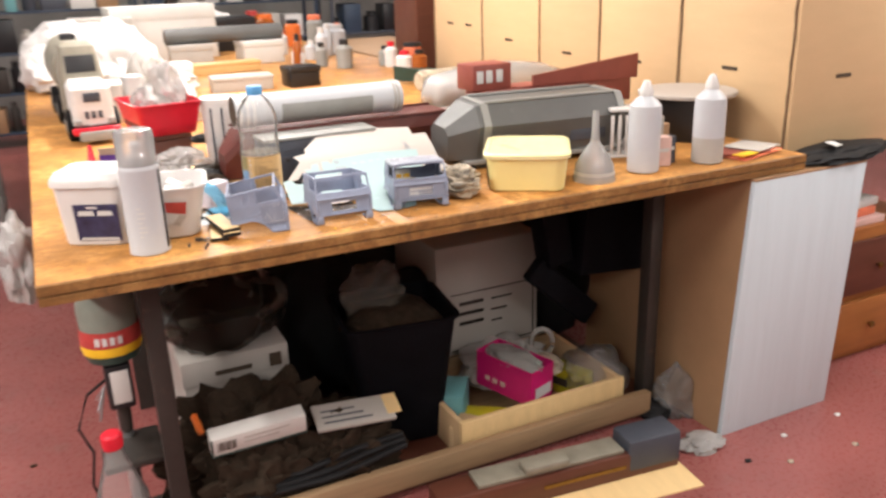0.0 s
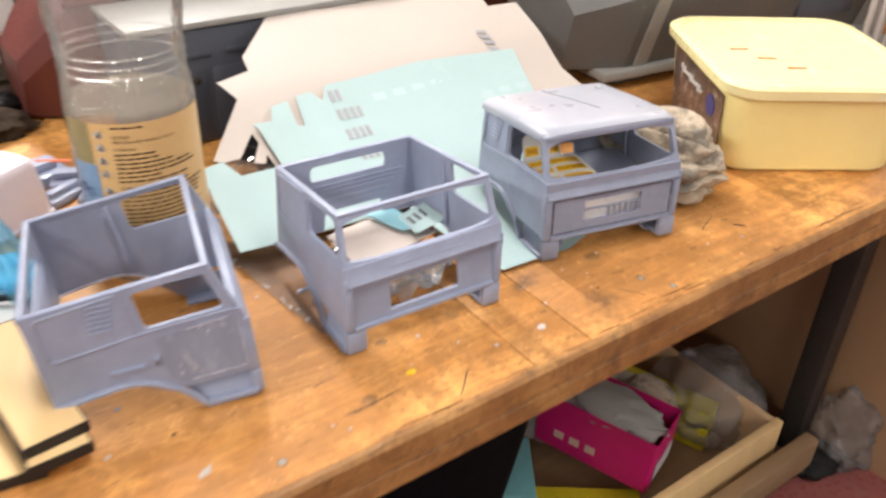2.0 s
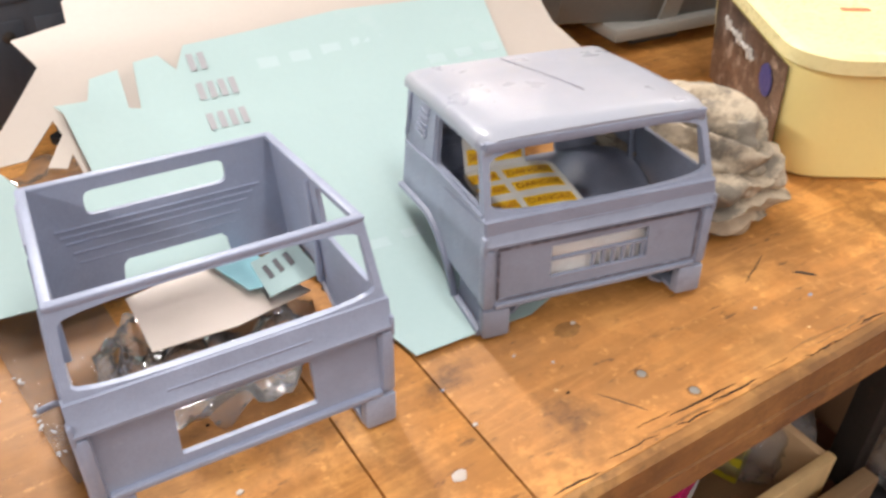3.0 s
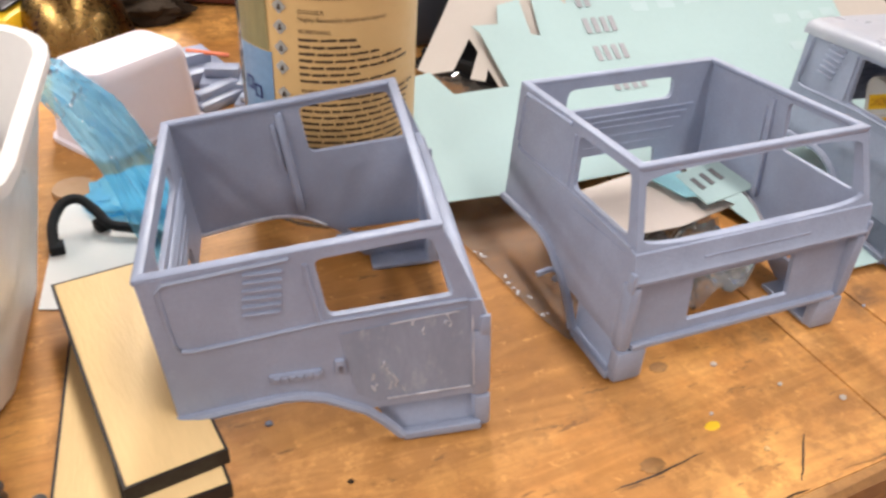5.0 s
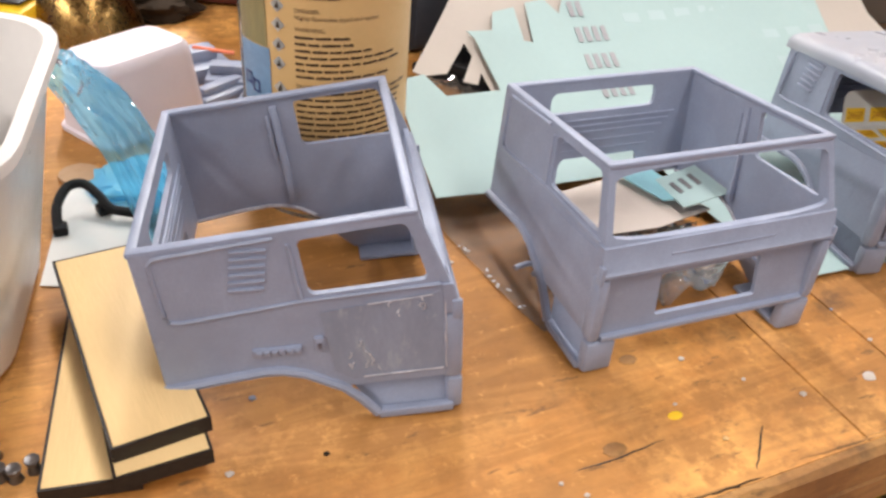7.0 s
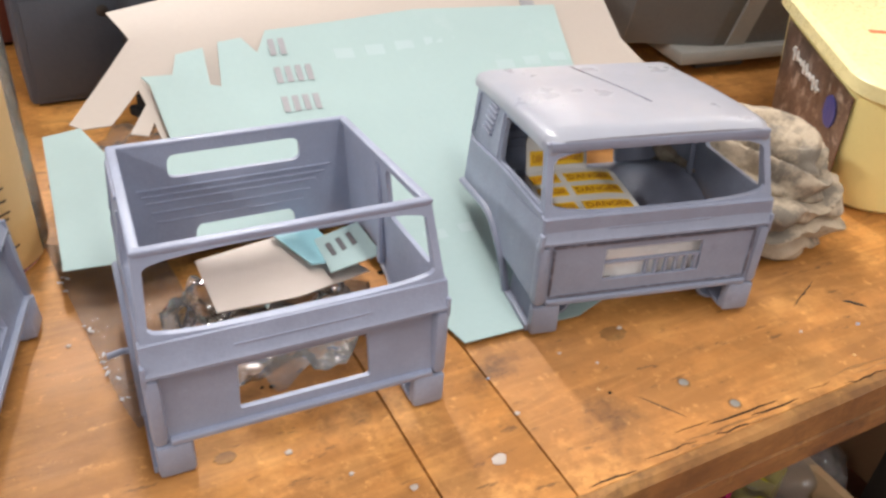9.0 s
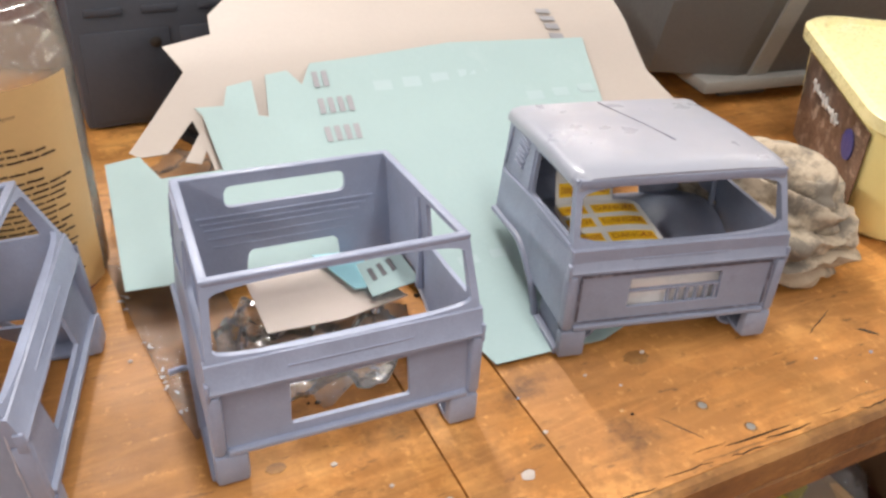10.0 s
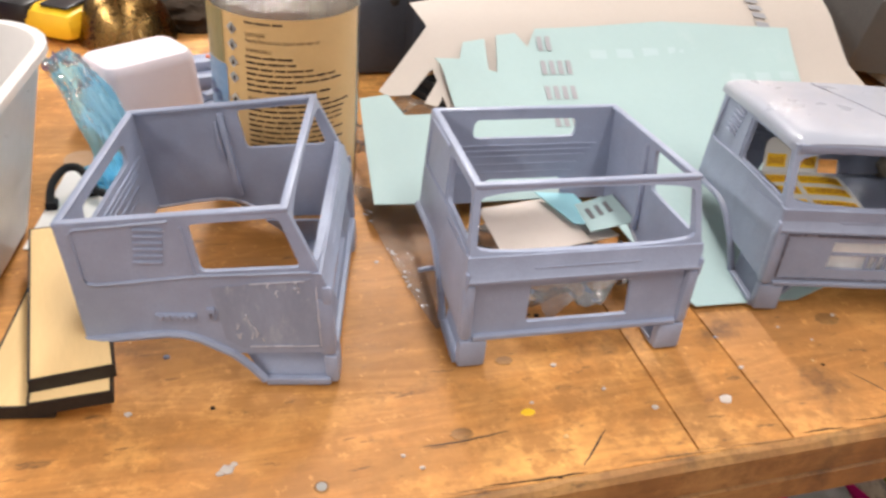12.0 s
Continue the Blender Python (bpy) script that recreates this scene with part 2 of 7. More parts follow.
M = {
    "bench": bench_wood("bench_wood", (0.80, 0.41, 0.115), (0.56, 0.245, 0.056), (0.06, 0.033, 0.018)),
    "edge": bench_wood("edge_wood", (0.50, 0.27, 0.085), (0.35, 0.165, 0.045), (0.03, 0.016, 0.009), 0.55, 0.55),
    "floor": mat("painted_floor", (0.275, 0.088, 0.08), 0.3, var=0.2, scale=3, bump=0.1, bscale=70, dirt=(0.29, 0.145, 0.13), dirt_at=0.58),
    "wall": mat("wall_paint", (0.26, 0.25, 0.235), 0.8, scale=2),
    "ceil": mat("ceiling_paint", (0.28, 0.275, 0.26), 0.85, scale=2),
    "resin": mat("grey_resin", (0.272, 0.315, 0.430), 0.42, var=0.12, scale=30, bump=0.12, bscale=600, dirt=(0.37, 0.42, 0.53), dirt_at=0.66),
    "resin_worn": mat("handled_grey_resin", (0.245, 0.278, 0.370), 0.45, var=0.14, scale=26, bump=0.12, bscale=600, dirt=(0.20, 0.22, 0.29), dirt_at=0.58),
    "sanded": mat("sanded_resin", (0.235, 0.27, 0.36), 0.6, var=0.14, scale=45, bump=0.1, bscale=500, dirt=(0.37, 0.40, 0.46), dirt_at=0.555, stretch=(1, 1, 0.4)),
    # paler than the cab resin: lamp light on the roof put into the colour
    "roof": mat("lit_roof_resin", (0.31, 0.335, 0.40), 0.33, var=0.07, scale=4.5, bump=0.04, bscale=30, dirt=(0.335, 0.35, 0.385), dirt_at=0.5),
    "decal": mat("pale_decal", (0.385, 0.505, 0.52), 0.4, var=0.03, bump=0),
    "scratch": mat("scratched_ridge", (0.52, 0.52, 0.58), 0.6, var=0.2, scale=80, dirt=(0.3, 0.31, 0.37), dirt_at=0.5),
    "ridge_dark": mat("dirty_groove", (0.09, 0.09, 0.12), 0.6, scale=60, dirt=(0.25, 0.26, 0.33), dirt_at=0.5),
    "card": mat("cream_card", (0.44, 0.395, 0.355), 0.6, var=0.03, scale=6, bump=0.03),
    # cream_card again, its colour lifted for the light on the tilted offcut
    "card_lit": mat("lit_cream_card", (0.60, 0.53, 0.48), 0.6, var=0.03, scale=6, bump=0.03),
    "white_film": mat("white_film", (0.82, 0.81, 0.80), 0.3, var=0.03, scale=20, bump=0.1, bscale=90),
    "cyan": mat("pale_green_sheet", (0.358, 0.485, 0.49), 0.6, spec=0.25, var=0.035, scale=9, bump=0.03, dirt=(0.385, 0.50, 0.507), dirt_at=0.6),
    "cyan2": mat("pale_blue_sheet", (0.30, 0.59, 0.67), 0.4, var=0.04, scale=9, bump=0.03),
    "ink": mat("printed_ink", (0.31, 0.315, 0.34), 0.5, var=0.1, bump=0),
    "ink_dark": mat("dark_printed_ink", (0.14, 0.14, 0.15), 0.5, var=0.1, bump=0),
    "white_pl": mat("white_plastic", (0.68, 0.665, 0.65), 0.36, var=0.05, scale=8, bump=0.03, bscale=120, sub=0.7),
    "white_cup": mat("pinkish_white_plastic", (0.63, 0.585, 0.64), 0.5, var=0.05, scale=8, bump=0.03, sub=0.8),
    "yellow_pl": mat("yellow_plastic", (0.86, 0.75, 0.33), 0.34, var=0.05, scale=6, bump=0.04, sub=0.15),
    "yellow_lid": mat("pale_yellow_lid", (0.82, 0.75, 0.40), 0.3, var=0.08, scale=9, dirt=(0.80, 0.78, 0.62), dirt_at=0.58, bump=0.05, sub=0.15),
    "photo": mat("printed_photo", (0.12, 0.075, 0.055), 0.35, var=0.6, scale=26, bump=0, dirt=(0.48, 0.38, 0.31), dirt_at=0.53),
    "photo_blue": mat("blue_black_label", (0.028, 0.030, 0.085), 0.35, var=0.5, scale=40, dirt=(0.2, 0.16, 0.15), dirt_at=0.62),
    "blue_dark": mat("dark_blue_print", (0.03, 0.045, 0.2), 0.35, var=0.1),
    "red_pl": mat("red_plastic", (0.66, 0.012, 0.032), 0.35, var=0.1, scale=10, bump=0.04),
    "red_lab": mat("red_label", (0.45, 0.05, 0.045), 0.4, var=0.2, scale=50),
    "purple": mat("purple_card", (0.07, 0.025, 0.24), 0.45),
    "black_pl": mat("black_plastic", (0.012, 0.012, 0.014), 0.42, var=0.2, scale=12, bump=0.1),
    "black_rub": mat("black_rubber", (0.011, 0.011, 0.012), 0.65, spec=0.2),
    "bin": mat("matt_black_plastic", (0.004, 0.004, 0.006), 0.7, var=0.3, scale=9, bump=0.05, spec=0.12),
    "navy_pl": mat("dark_slate_plastic", (0.055, 0.062, 0.08), 0.5, var=0.1, scale=12),
    "grey_hull": mat("grey_primer", (0.105, 0.105, 0.102), 0.5, var=0.1, scale=9, dirt=(0.2, 0.2, 0.19), dirt_at=0.64),
    "grey_light": mat("light_grey_primer", (0.27, 0.27, 0.255), 0.5, var=0.1, scale=12),
    "maroon": mat("maroon_primer", (0.105, 0.026, 0.02), 0.5, var=0.15, scale=10, dirt=(0.17, 0.06, 0.05), dirt_at=0.62),
    "brick_red": mat("brick_red_paint", (0.27, 0.065, 0.048), 0.5, var=0.15, scale=14),
    "steel": mat("dull_steel", (0.45, 0.45, 0.46), 0.38, metal=0.85, scale=20),
    "dark_steel": mat("brown_black_steel", (0.045, 0.038, 0.033), 0.5, metal=0.3, scale=10, dirt=(0.11, 0.07, 0.05), dirt_at=0.6),
    "gun": mat("dull_lead", (0.17, 0.165, 0.17), 0.36, metal=0.85, scale=60),
    "brass": mat("old_brass", (0.26, 0.16, 0.055), 0.28, metal=1.0, scale=20, dirt=(0.16, 0.09, 0.03), dirt_at=0.68),
    "ply": mat("pale_plywood", (0.74, 0.53, 0.26), 0.55, var=0.08, scale=12, stretch=(3, 0.4, 1), dirt=(0.40, 0.20, 0.06), dirt_at=0.7),
    "char": mat("charred_edge", (0.012, 0.009, 0.008), 0.6),
    "kraft": mat("kraft_cardboard", (0.66, 0.46, 0.26), 0.75, var=0.05, scale=3, bump=0.06, bscale=90, stretch=(1, 1, 4), spread=0.12),
    "kraft_edge": mat("cardboard_edge", (0.21, 0.13, 0.07), 0.8),
    "slot": mat("slot_shadow_card", (0.06, 0.04, 0.025), 0.9),
    "carton": mat("grey_carton", (0.43, 0.405, 0.37), 0.7, var=0.06, scale=5),
    "white_carton": mat("white_carton", (0.62, 0.61, 0.58), 0.6, var=0.05, scale=6),
    "brown_board": mat("brown_hardboard", (0.36, 0.215, 0.115), 0.6, var=0.1, scale=5),
    "white_board": mat("white_melamine", (0.585, 0.665, 0.715), 0.45, var=0.05, scale=5, bump=0.0, stretch=(5, 1, 0.4), dirt=(0.5, 0.49, 0.46), dirt_at=0.62),
    "old_wood": mat("old_timber", (0.30, 0.195, 0.105), 0.65, var=0.2, scale=6, stretch=(0.5, 6, 6), dirt=(0.12, 0.07, 0.035), dirt_at=0.6),
    "orange_wood": mat("orange_varnished_wood", (0.33, 0.12, 0.032), 0.4, var=0.2, scale=5, stretch=(0.5, 5, 5)),
    "dark_wood": mat("dark_red_wood", (0.11, 0.035, 0.02), 0.45, var=0.2, scale=5, stretch=(0.5, 5, 5)),
    "magenta": mat("magenta_box", (0.62, 0.012, 0.17), 0.45, var=0.08),
    "lime": mat("lime_yellow_box", (0.60, 0.52, 0.02), 0.45, var=0.1),
    "teal": mat("teal_box", (0.14, 0.36, 0.38), 0.5, var=0.1),
    "green_dk": mat("dark_green_plastic", (0.02, 0.055, 0.045), 0.4),
    "green_grey": mat("grey_green_plastic", (0.19, 0.22, 0.185), 0.45, scale=10),
    "yellow": mat("yellow_print", (0.80, 0.50, 0.02), 0.45, var=0.06),
    "danger_ink": mat("red_brown_ink", (0.33, 0.06, 0.01), 0.5, bump=0),
    "label_tan": mat("kraft_label", (0.62, 0.40, 0.17), 0.4, var=0.06, scale=16, bump=0.03),
    "label_olive": mat("olive_label", (0.26, 0.22, 0.10), 0.4, var=0.25, scale=30, stretch=(14, 14, 1)),
    "label_blue": mat("blue_label", (0.16, 0.27, 0.42), 0.4),
    "text_ink": mat("label_text_ink", (0.085, 0.05, 0.025), 0.5, bump=0),
    "cloth": mat("grey_rag", (0.47, 0.395, 0.295), 0.9, var=0.24, scale=13, bump=0.3, bscale=500, dirt=(0.12, 0.11, 0.095), dirt_at=0.475),
    "rag_dark": mat("dark_rag", (0.036, 0.025, 0.017), 0.9, var=0.35, scale=30, bump=0.3, spec=0.1, dirt=(0.10, 0.075, 0.055), dirt_at=0.6),
    "paper": mat("white_paper", (0.60, 0.60, 0.585), 0.65, var=0.02, bump=0.02),
    "orange": mat("orange_plastic", (0.70, 0.16, 0.03), 0.4),
    "coral": mat("coral_paper", (0.75, 0.20, 0.10), 0.6),
    "pink": mat("pale_pink_plastic", (0.72, 0.50, 0.45), 0.5),
    "amber": mat("amber_bottle", (0.30, 0.08, 0.015), 0.2),
    "blue_pl": mat("blue_cap", (0.10, 0.33, 0.62), 0.4),
    "dark_blue": mat("dark_blue_rack", (0.03, 0.05, 0.085), 0.5),
    "khaki": mat("khaki_grey_paint", (0.25, 0.23, 0.18), 0.5, var=0.2, scale=14),
    "clear": film("clear_plastic", (0.985, 0.985, 0.98), 0.12, 0.08, 0.10, (0.95, 0.95, 0.93)),
    "bag": film("clear_bag", (0.88, 0.86, 0.84), 0.09, 0.08, 0.12, (0.58, 0.54, 0.49)),
    "bag_bright": film("crinkled_film", (0.84, 0.83, 0.82), 0.26, 0.10, 0.15, (0.85, 0.84, 0.83)),
    "bag_white": film("milky_bag", (0.90, 0.89, 0.87), 0.3, 0.2, 0.42, (0.72, 0.70, 0.68)),
    "dusty": film("dusty_wrap", (0.50, 0.47, 0.43), 0.16, 0.3, 0.28, (0.055, 0.046, 0.036)),
    "film_blue": film("blue_film", (0.42, 0.80, 0.97), 0.10, 0.16, 0.36, (0.30, 0.72, 0.97), 0.5, 60),
    "clear_cap": film("clear_cap", (0.93, 0.93, 0.93), 0.4, 0.1, 0.35, (0.8, 0.8, 0.8)),
    "milky": mat("milky_plastic", (0.52, 0.535, 0.56), 0.35, var=0.04, scale=8, bump=0.03, sub=0.2),
    "liquid": film("pale_solvent", (0.95, 0.91, 0.83), 0.15, 0.05, 0.12, (0.75, 0.68, 0.55)),
    "tube_glow": glow("tube_glow", (1.0, 0.95, 0.86), 6.0),
}


# ---------------------------------------------------------------- mesh helpers
def box(bm, x0, x1, y0, y1, z0, z1, bevel=0.0):
    vs = [bm.verts.new((x, y, z)) for x in (x0, x1) for y in (y0, y1) for z in (z0, z1)]
    fs = [bm.faces.new([vs[i] for i in q]) for q in ((0, 1, 3, 2), (4, 6, 7, 5), (0, 4, 5, 1), (2, 3, 7, 6), (0, 2, 6, 4), (1, 5, 7, 3))]
    if bevel:
        es = list({e for f in fs for e in f.edges})
        bmesh.ops.bevel(bm, geom=es, offset=bevel, segments=2, affect="EDGES", profile=0.5)
    return bm


def boxm(*a, **k):
    return box(bmesh.new(), *a, **k)


def loft(bm, rings, cap0=True, cap1=True, closed=True):
    vr = [[bm.verts.new(p) for p in r] for r in rings]
    n = len(vr[0])
    for a, b in zip(vr, vr[1:]):
        for i in range(n if closed else n - 1):
            j = (i + 1) % n
            bm.faces.new((a[i], a[j], b[j], b[i]))
    if closed and cap0:
        bm.faces.new(vr[0][::-1])
    if closed and cap1:
        bm.faces.new(vr[-1])
    return bm


def ring(r, z, n=32, x=0, y=0):
    return [(x + r * math.cos(2 * math.pi * i / n), y + r * math.sin(2 * math.pi * i / n), z) for i in range(n)]


def lathe(profile, n=36, x=0, y=0, bm=None, cap0=True, cap1=True):
    return loft(bm or bmesh.new(), [ring(max(r, 1e-4), z, n, x, y) for r, z in profile], cap0, cap1)


def rrect(w, d, r, z, n=6):
    pts = []
    for cx, cy, a0 in ((w / 2 - r, d / 2 - r, 0), (-w / 2 + r, d / 2 - r, 90), (-w / 2 + r, -d / 2 + r, 180), (w / 2 - r, -d / 2 + r, 270)):
        for i in range(n + 1):
            a = radians(a0 + 90 * i / n)
            pts.append((cx + r * math.cos(a), cy + r * math.sin(a), z))
    return pts


def sweep(bm, pts, r, n=8, cap=True):
    pts = [Vector(p) for p in pts]
    rings, up = [], Vector((0.13, 0.21, 1)).normalized()
    for i, p in enumerate(pts):
        d = (pts[min(i + 1, len(pts) - 1)] - pts[max(i - 1, 0)]).normalized()
        s = d.cross(up)
        s = s.normalized() if s.length > 1e-4 else Vector((1, 0, 0))
        u = s.cross(d)
        rr = r[i] if isinstance(r, (list, tuple)) else r
        rings.append([p + rr * (math.cos(2 * math.pi * k / n) * s + math.sin(2 * math.pi * k / n) * u) for k in range(n)])
    return loft(bm, rings, cap, cap)


def rounded(pts, r, n=3):
    """A polygon with its corners rounded."""
    out = []
    k = len(pts)
    for i in range(k):
        p, a, b = Vector(pts[i]), Vector(pts[i - 1]), Vector(pts[(i + 1) % k])
        q0 = p + (a - p).normalized() * min(r, (a - p).length / 2.2)
        q1 = p + (b - p).normalized() * min(r, (b - p).length / 2.2)
        for j in range(n + 1):
            t = j / n
            out.append(tuple((1 - t) ** 2 * q0 + 2 * t * (1 - t) * p + t * t * q1))
    return out


def plate(outline, holes, th, to3, bm=None):
    """A flat piece with holes. to3(u, v, w) gives the place; w runs from 0 to th."""
    bm = bm or bmesh.new()
    tmp = bmesh.new()
    edges = []
    for loop in [outline, *holes]:
        vs = [tmp.verts.new((u, v, 0)) for u, v in loop]
        edges += [tmp.edges.new((vs[i], vs[(i + 1) % len(vs)])) for i in range(len(vs))]
    bmesh.ops.triangle_fill(tmp, edges=edges, use_beauty=True, use_dissolve=False)
    tmp.verts.index_update()
    lo = [bm.verts.new(to3(v.co.x, v.co.y, 0)) for v in tmp.verts]
    hi = [bm.verts.new(to3(v.co.x, v.co.y, th)) for v in tmp.verts]
    for f in tmp.faces:
        ix = [v.index for v in f.verts]
        bm.faces.new([lo[i] for i in ix][::-1])
        bm.faces.new([hi[i] for i in ix])
    for e in tmp.edges:
        if len(e.link_faces) == 1:
            a, b = e.verts[0].index, e.verts[1].index
            bm.faces.new((lo[a], lo[b], hi[b], hi[a]))
    tmp.free()
    return bm


def curved_sheet(outline, fn, th=0.0006, step=0.012):
    """A sheet cut to an outline in plan and bent to the height fn(x, y)."""
    tmp = bmesh.new()
    vs = [tmp.verts.new((x, y, 0)) for x, y in outline]
    es = [tmp.edges.new((vs[i], vs[(i + 1) % len(vs)])) for i in range(len(vs))]
    bmesh.ops.triangle_fill(tmp, edges=es, use_beauty=True, use_dissolve=False)
    for ax in (0, 1):
        lo, hi = min(p[ax] for p in outline), max(p[ax] for p in outline)
        s = step if ax else step * 2
        for i in range(1, int((hi - lo) / s) + 1):
            co, no = [0, 0, 0], [0, 0, 0]
            co[ax], no[ax] = lo + i * s, 1
            bmesh.ops.bisect_plane(tmp, geom=tmp.verts[:] + tmp.edges[:] + tmp.faces[:], plane_co=co, plane_no=no)
    tmp.verts.index_update()
    bm = bmesh.new()
    a = [bm.verts.new((v.co.x, v.co.y, fn(v.co.x, v.co.y))) for v in tmp.verts]
    b = [bm.verts.new((v.co.x, v.co.y, fn(v.co.x, v.co.y) + th)) for v in tmp.verts]
    for f in tmp.faces:
        ix = [v.index for v in f.verts]
        bm.faces.new([a[i] for i in ix][::-1]), bm.faces.new([b[i] for i in ix])
    for e in tmp.edges:
        if len(e.link_faces) == 1:
            i, j = e.verts[0].index, e.verts[1].index
            bm.faces.new((a[i], a[j], b[j], b[i]))
    tmp.free()
    return bm


def crumpled(w, d, h, seed, amp=0.35, freq=3.0, sub=4, lie=0.25):
    """A crumpled heap of cloth or plastic, flat below."""
    bm = bmesh.new()
    bmesh.ops.create_icosphere(bm, subdivisions=sub, radius=1)
    off = Vector((seed * 3.7, seed * 1.9, seed * 5.3))
    for v in bm.verts:
        p = v.co.copy()
        k = 1 + amp * (noise.noise(p * freq * 0.6 + off) + 0.8 * (0.5 - abs(noise.noise(p * freq + off * 2))) + 0.4 * (0.4 - abs(noise.noise(p * freq * 2.3 + off))))
        p *= k
        z = p.z * 0.5 + 0.5 - lie * 0.5
        v.co = (p.x * w / 2, p.y * d / 2, max(0.0, z) * h)
    return bm


def draped(w, d, h, seed):
    """A dropped cloth: a soft heap of broad overlapping folds with sharp creases between them."""
    bm = bmesh.new()
    bmesh.ops.create_icosphere(bm, subdivisions=6, radius=1)
    off = Vector((seed * 1.7, seed * 0.9, seed * 2.3))
    for v in bm.verts:
        p = v.co.copy()
        q = p * 1.15 + 0.34 * Vector((noise.noise(p * 1.3 + off), noise.noise(p * 1.3 - off), noise.noise(p * 1.3 + off * 2)))
        run = 2.1 * (q.z * 1.1 + q.x * 0.28 - q.y * 0.2) + 0.8 * noise.noise(q * 0.9 + off)
        fold = run - math.floor(run)
        lap = 0.19 * (fold ** 0.6 if fold < 0.86 else (1 - fold) / 0.14 * 0.913)
        pleat = min(1.0, abs(2 * noise.noise(Vector((p.x * 1.5 + p.z, p.y * 1.5, p.z * 2.2)) + off)))
        crease = min(1.0, abs(2 * noise.noise(p * 3.1 - off)))
        k = 0.72 + lap + 0.16 * noise.noise(p * 1.2 + off) + 0.10 * pleat + 0.035 * crease
        p *= k
        v.co = (p.x * w / 2, p.y * d / 2, max(0.0, p.z * 0.5 + 0.36) * h)
    return bm


def tub(w, d, h, r, flare, th=0.002, lip=0.006):
    """An open rounded tub, wider at the rim."""
    bm = bmesh.new()
    f = flare * 2
    rings = [rrect(w - 2 * r * 0.3, d - 2 * r * 0.3, r * 0.8, 0), rrect(w, d, r, 0.006)]
    rings += [rrect(w + f * k, d + f * k, r * (1 + 0.3 * k), 0.006 + (h - 0.012) * k) for k in (0.33, 0.66, 1.0)]
    rings += [rrect(w + f + 2 * lip, d + f + 2 * lip, r * 1.3 + lip, h - 0.005), rrect(w + f + 2 * lip, d + f + 2 * lip, r * 1.3 + lip, h)]
    rings += [rrect(w + f - th, d + f - th, r * 1.3, h)]
    rings += [rrect(w + f * k - 2 * th, d + f * k - 2 * th, r * (1 + 0.3 * k), 0.006 + (h - 0.012) * k) for k in (0.66, 0.33)]
    rings += [rrect(w - 2 * th, d - 2 * th, r, 0.008)]
    return loft(bm, rings)


def lettering(text, size):
    cu = bpy.data.curves.new("lettering", "FONT")
    cu.body, cu.size, cu.resolution_u = text, size, 2
    ob = bpy.data.objects.new("lettering", cu)
    scene.collection.objects.link(ob)
    bpy.context.view_layer.update()
    me = bpy.data.meshes.new_from_object(ob.evaluated_get(bpy.context.evaluated_depsgraph_get()))
    bpy.data.objects.remove(ob)
    bpy.data.curves.remove(cu)
    bm = bmesh.new()
    bm.from_mesh(me)
    bpy.data.meshes.remove(me)
    return bm


def moved(bm, m):
    bmesh.ops.transform(bm, matrix=m, verts=bm.verts)
    return bm


# ---------------------------------------------------------------- scene helpers
def mesh_of(name, bm, material, smooth=None):
    bmesh.ops.recalc_face_normals(bm, faces=bm.faces)
    me = bpy.data.meshes.new(name)
    if smooth:
        for f in bm.faces:
            f.smooth = True
        for e in bm.edges:
            if len(e.link_faces) == 2 and e.calc_face_angle(0) > radians(smooth):
                e.smooth = False
    bm.to_mesh(me)
    bm.free()
    me.materials.append(material)
    return me


def part(name, bm, material, parent, label="", smooth=35):
    ob = new(name, mesh_of(name, bm, material, smooth))
    ob.parent = parent
    if label:
        tagged(ob, label=label)
    return ob


def thing(name, m, label, category, group="", kind=""):
    ob = new(name)
    ob.empty_display_size = 0.02
    ob.matrix_world = m
    return tagged(ob, label, category, group, kind)


def solo(name, bm, material, m, label, category, group="", kind="", smooth=35):
    ob = new(name, mesh_of(name, bm, material, smooth))
    ob.matrix_world = m
    return tagged(ob, label, category, group, kind)


T = 0.9  # height of the bench top

# ---------------------------------------------------------------- room
I = Matrix.Identity(4)
solo("floor", boxm(-3.2, 6.2, -4.0, 8.4, -0.12, 0.0), M["floor"], I, "dark red painted concrete floor, scuffed and worn", "floor", kind="structure")
solo("ceiling", boxm(-3.2, 6.2, -4.0, 8.4, CEIL, CEIL + 0.15), M["ceil"], I, "plain off-white workshop ceiling", "ceiling", kind="structure")
for nm, b in (("wall_north", (-3.2, 6.2, 8.4, 8.6)), ("wall_south", (-3.2, 6.2, -4.2, -4.0)), ("wall_west", (-3.4, -3.2, -4.2, 8.6)), ("wall_east", (6.2, 6.4, -4.2, 8.6))):
    solo(nm, boxm(*b, 0, CEIL + 0.15), M["wall"], I, "plain painted workshop wall", "wall", kind="structure")


def ceiling_light(x, y):
    t = thing("ceiling_light", pose(x, y, CEIL, 0, 0, 90), "white batten fitting with a lit fluorescent tube", "lamp", "ceiling lights")
    part("housing", boxm(-0.77, 0.77, -0.05, 0.05, -0.06, 0.0, bevel=0.006), M["white_pl"], t)
    bm = bmesh.new()
    sweep(bm, [(-0.74, 0, -0.085), (0.74, 0, -0.085)], 0.013, 12)
    part("tube", bm, M["tube_glow"], t, "lit fluorescent tube")
    for s in (-1, 1):
        part("end_cap", boxm(s * 0.755 - 0.015, s * 0.755 + 0.015, -0.02, 0.02, -0.1, -0.055, bevel=0.003), M["white_pl"], t)
    return t


for lx, ly in LAMPS:
    ceiling_light(lx, ly)

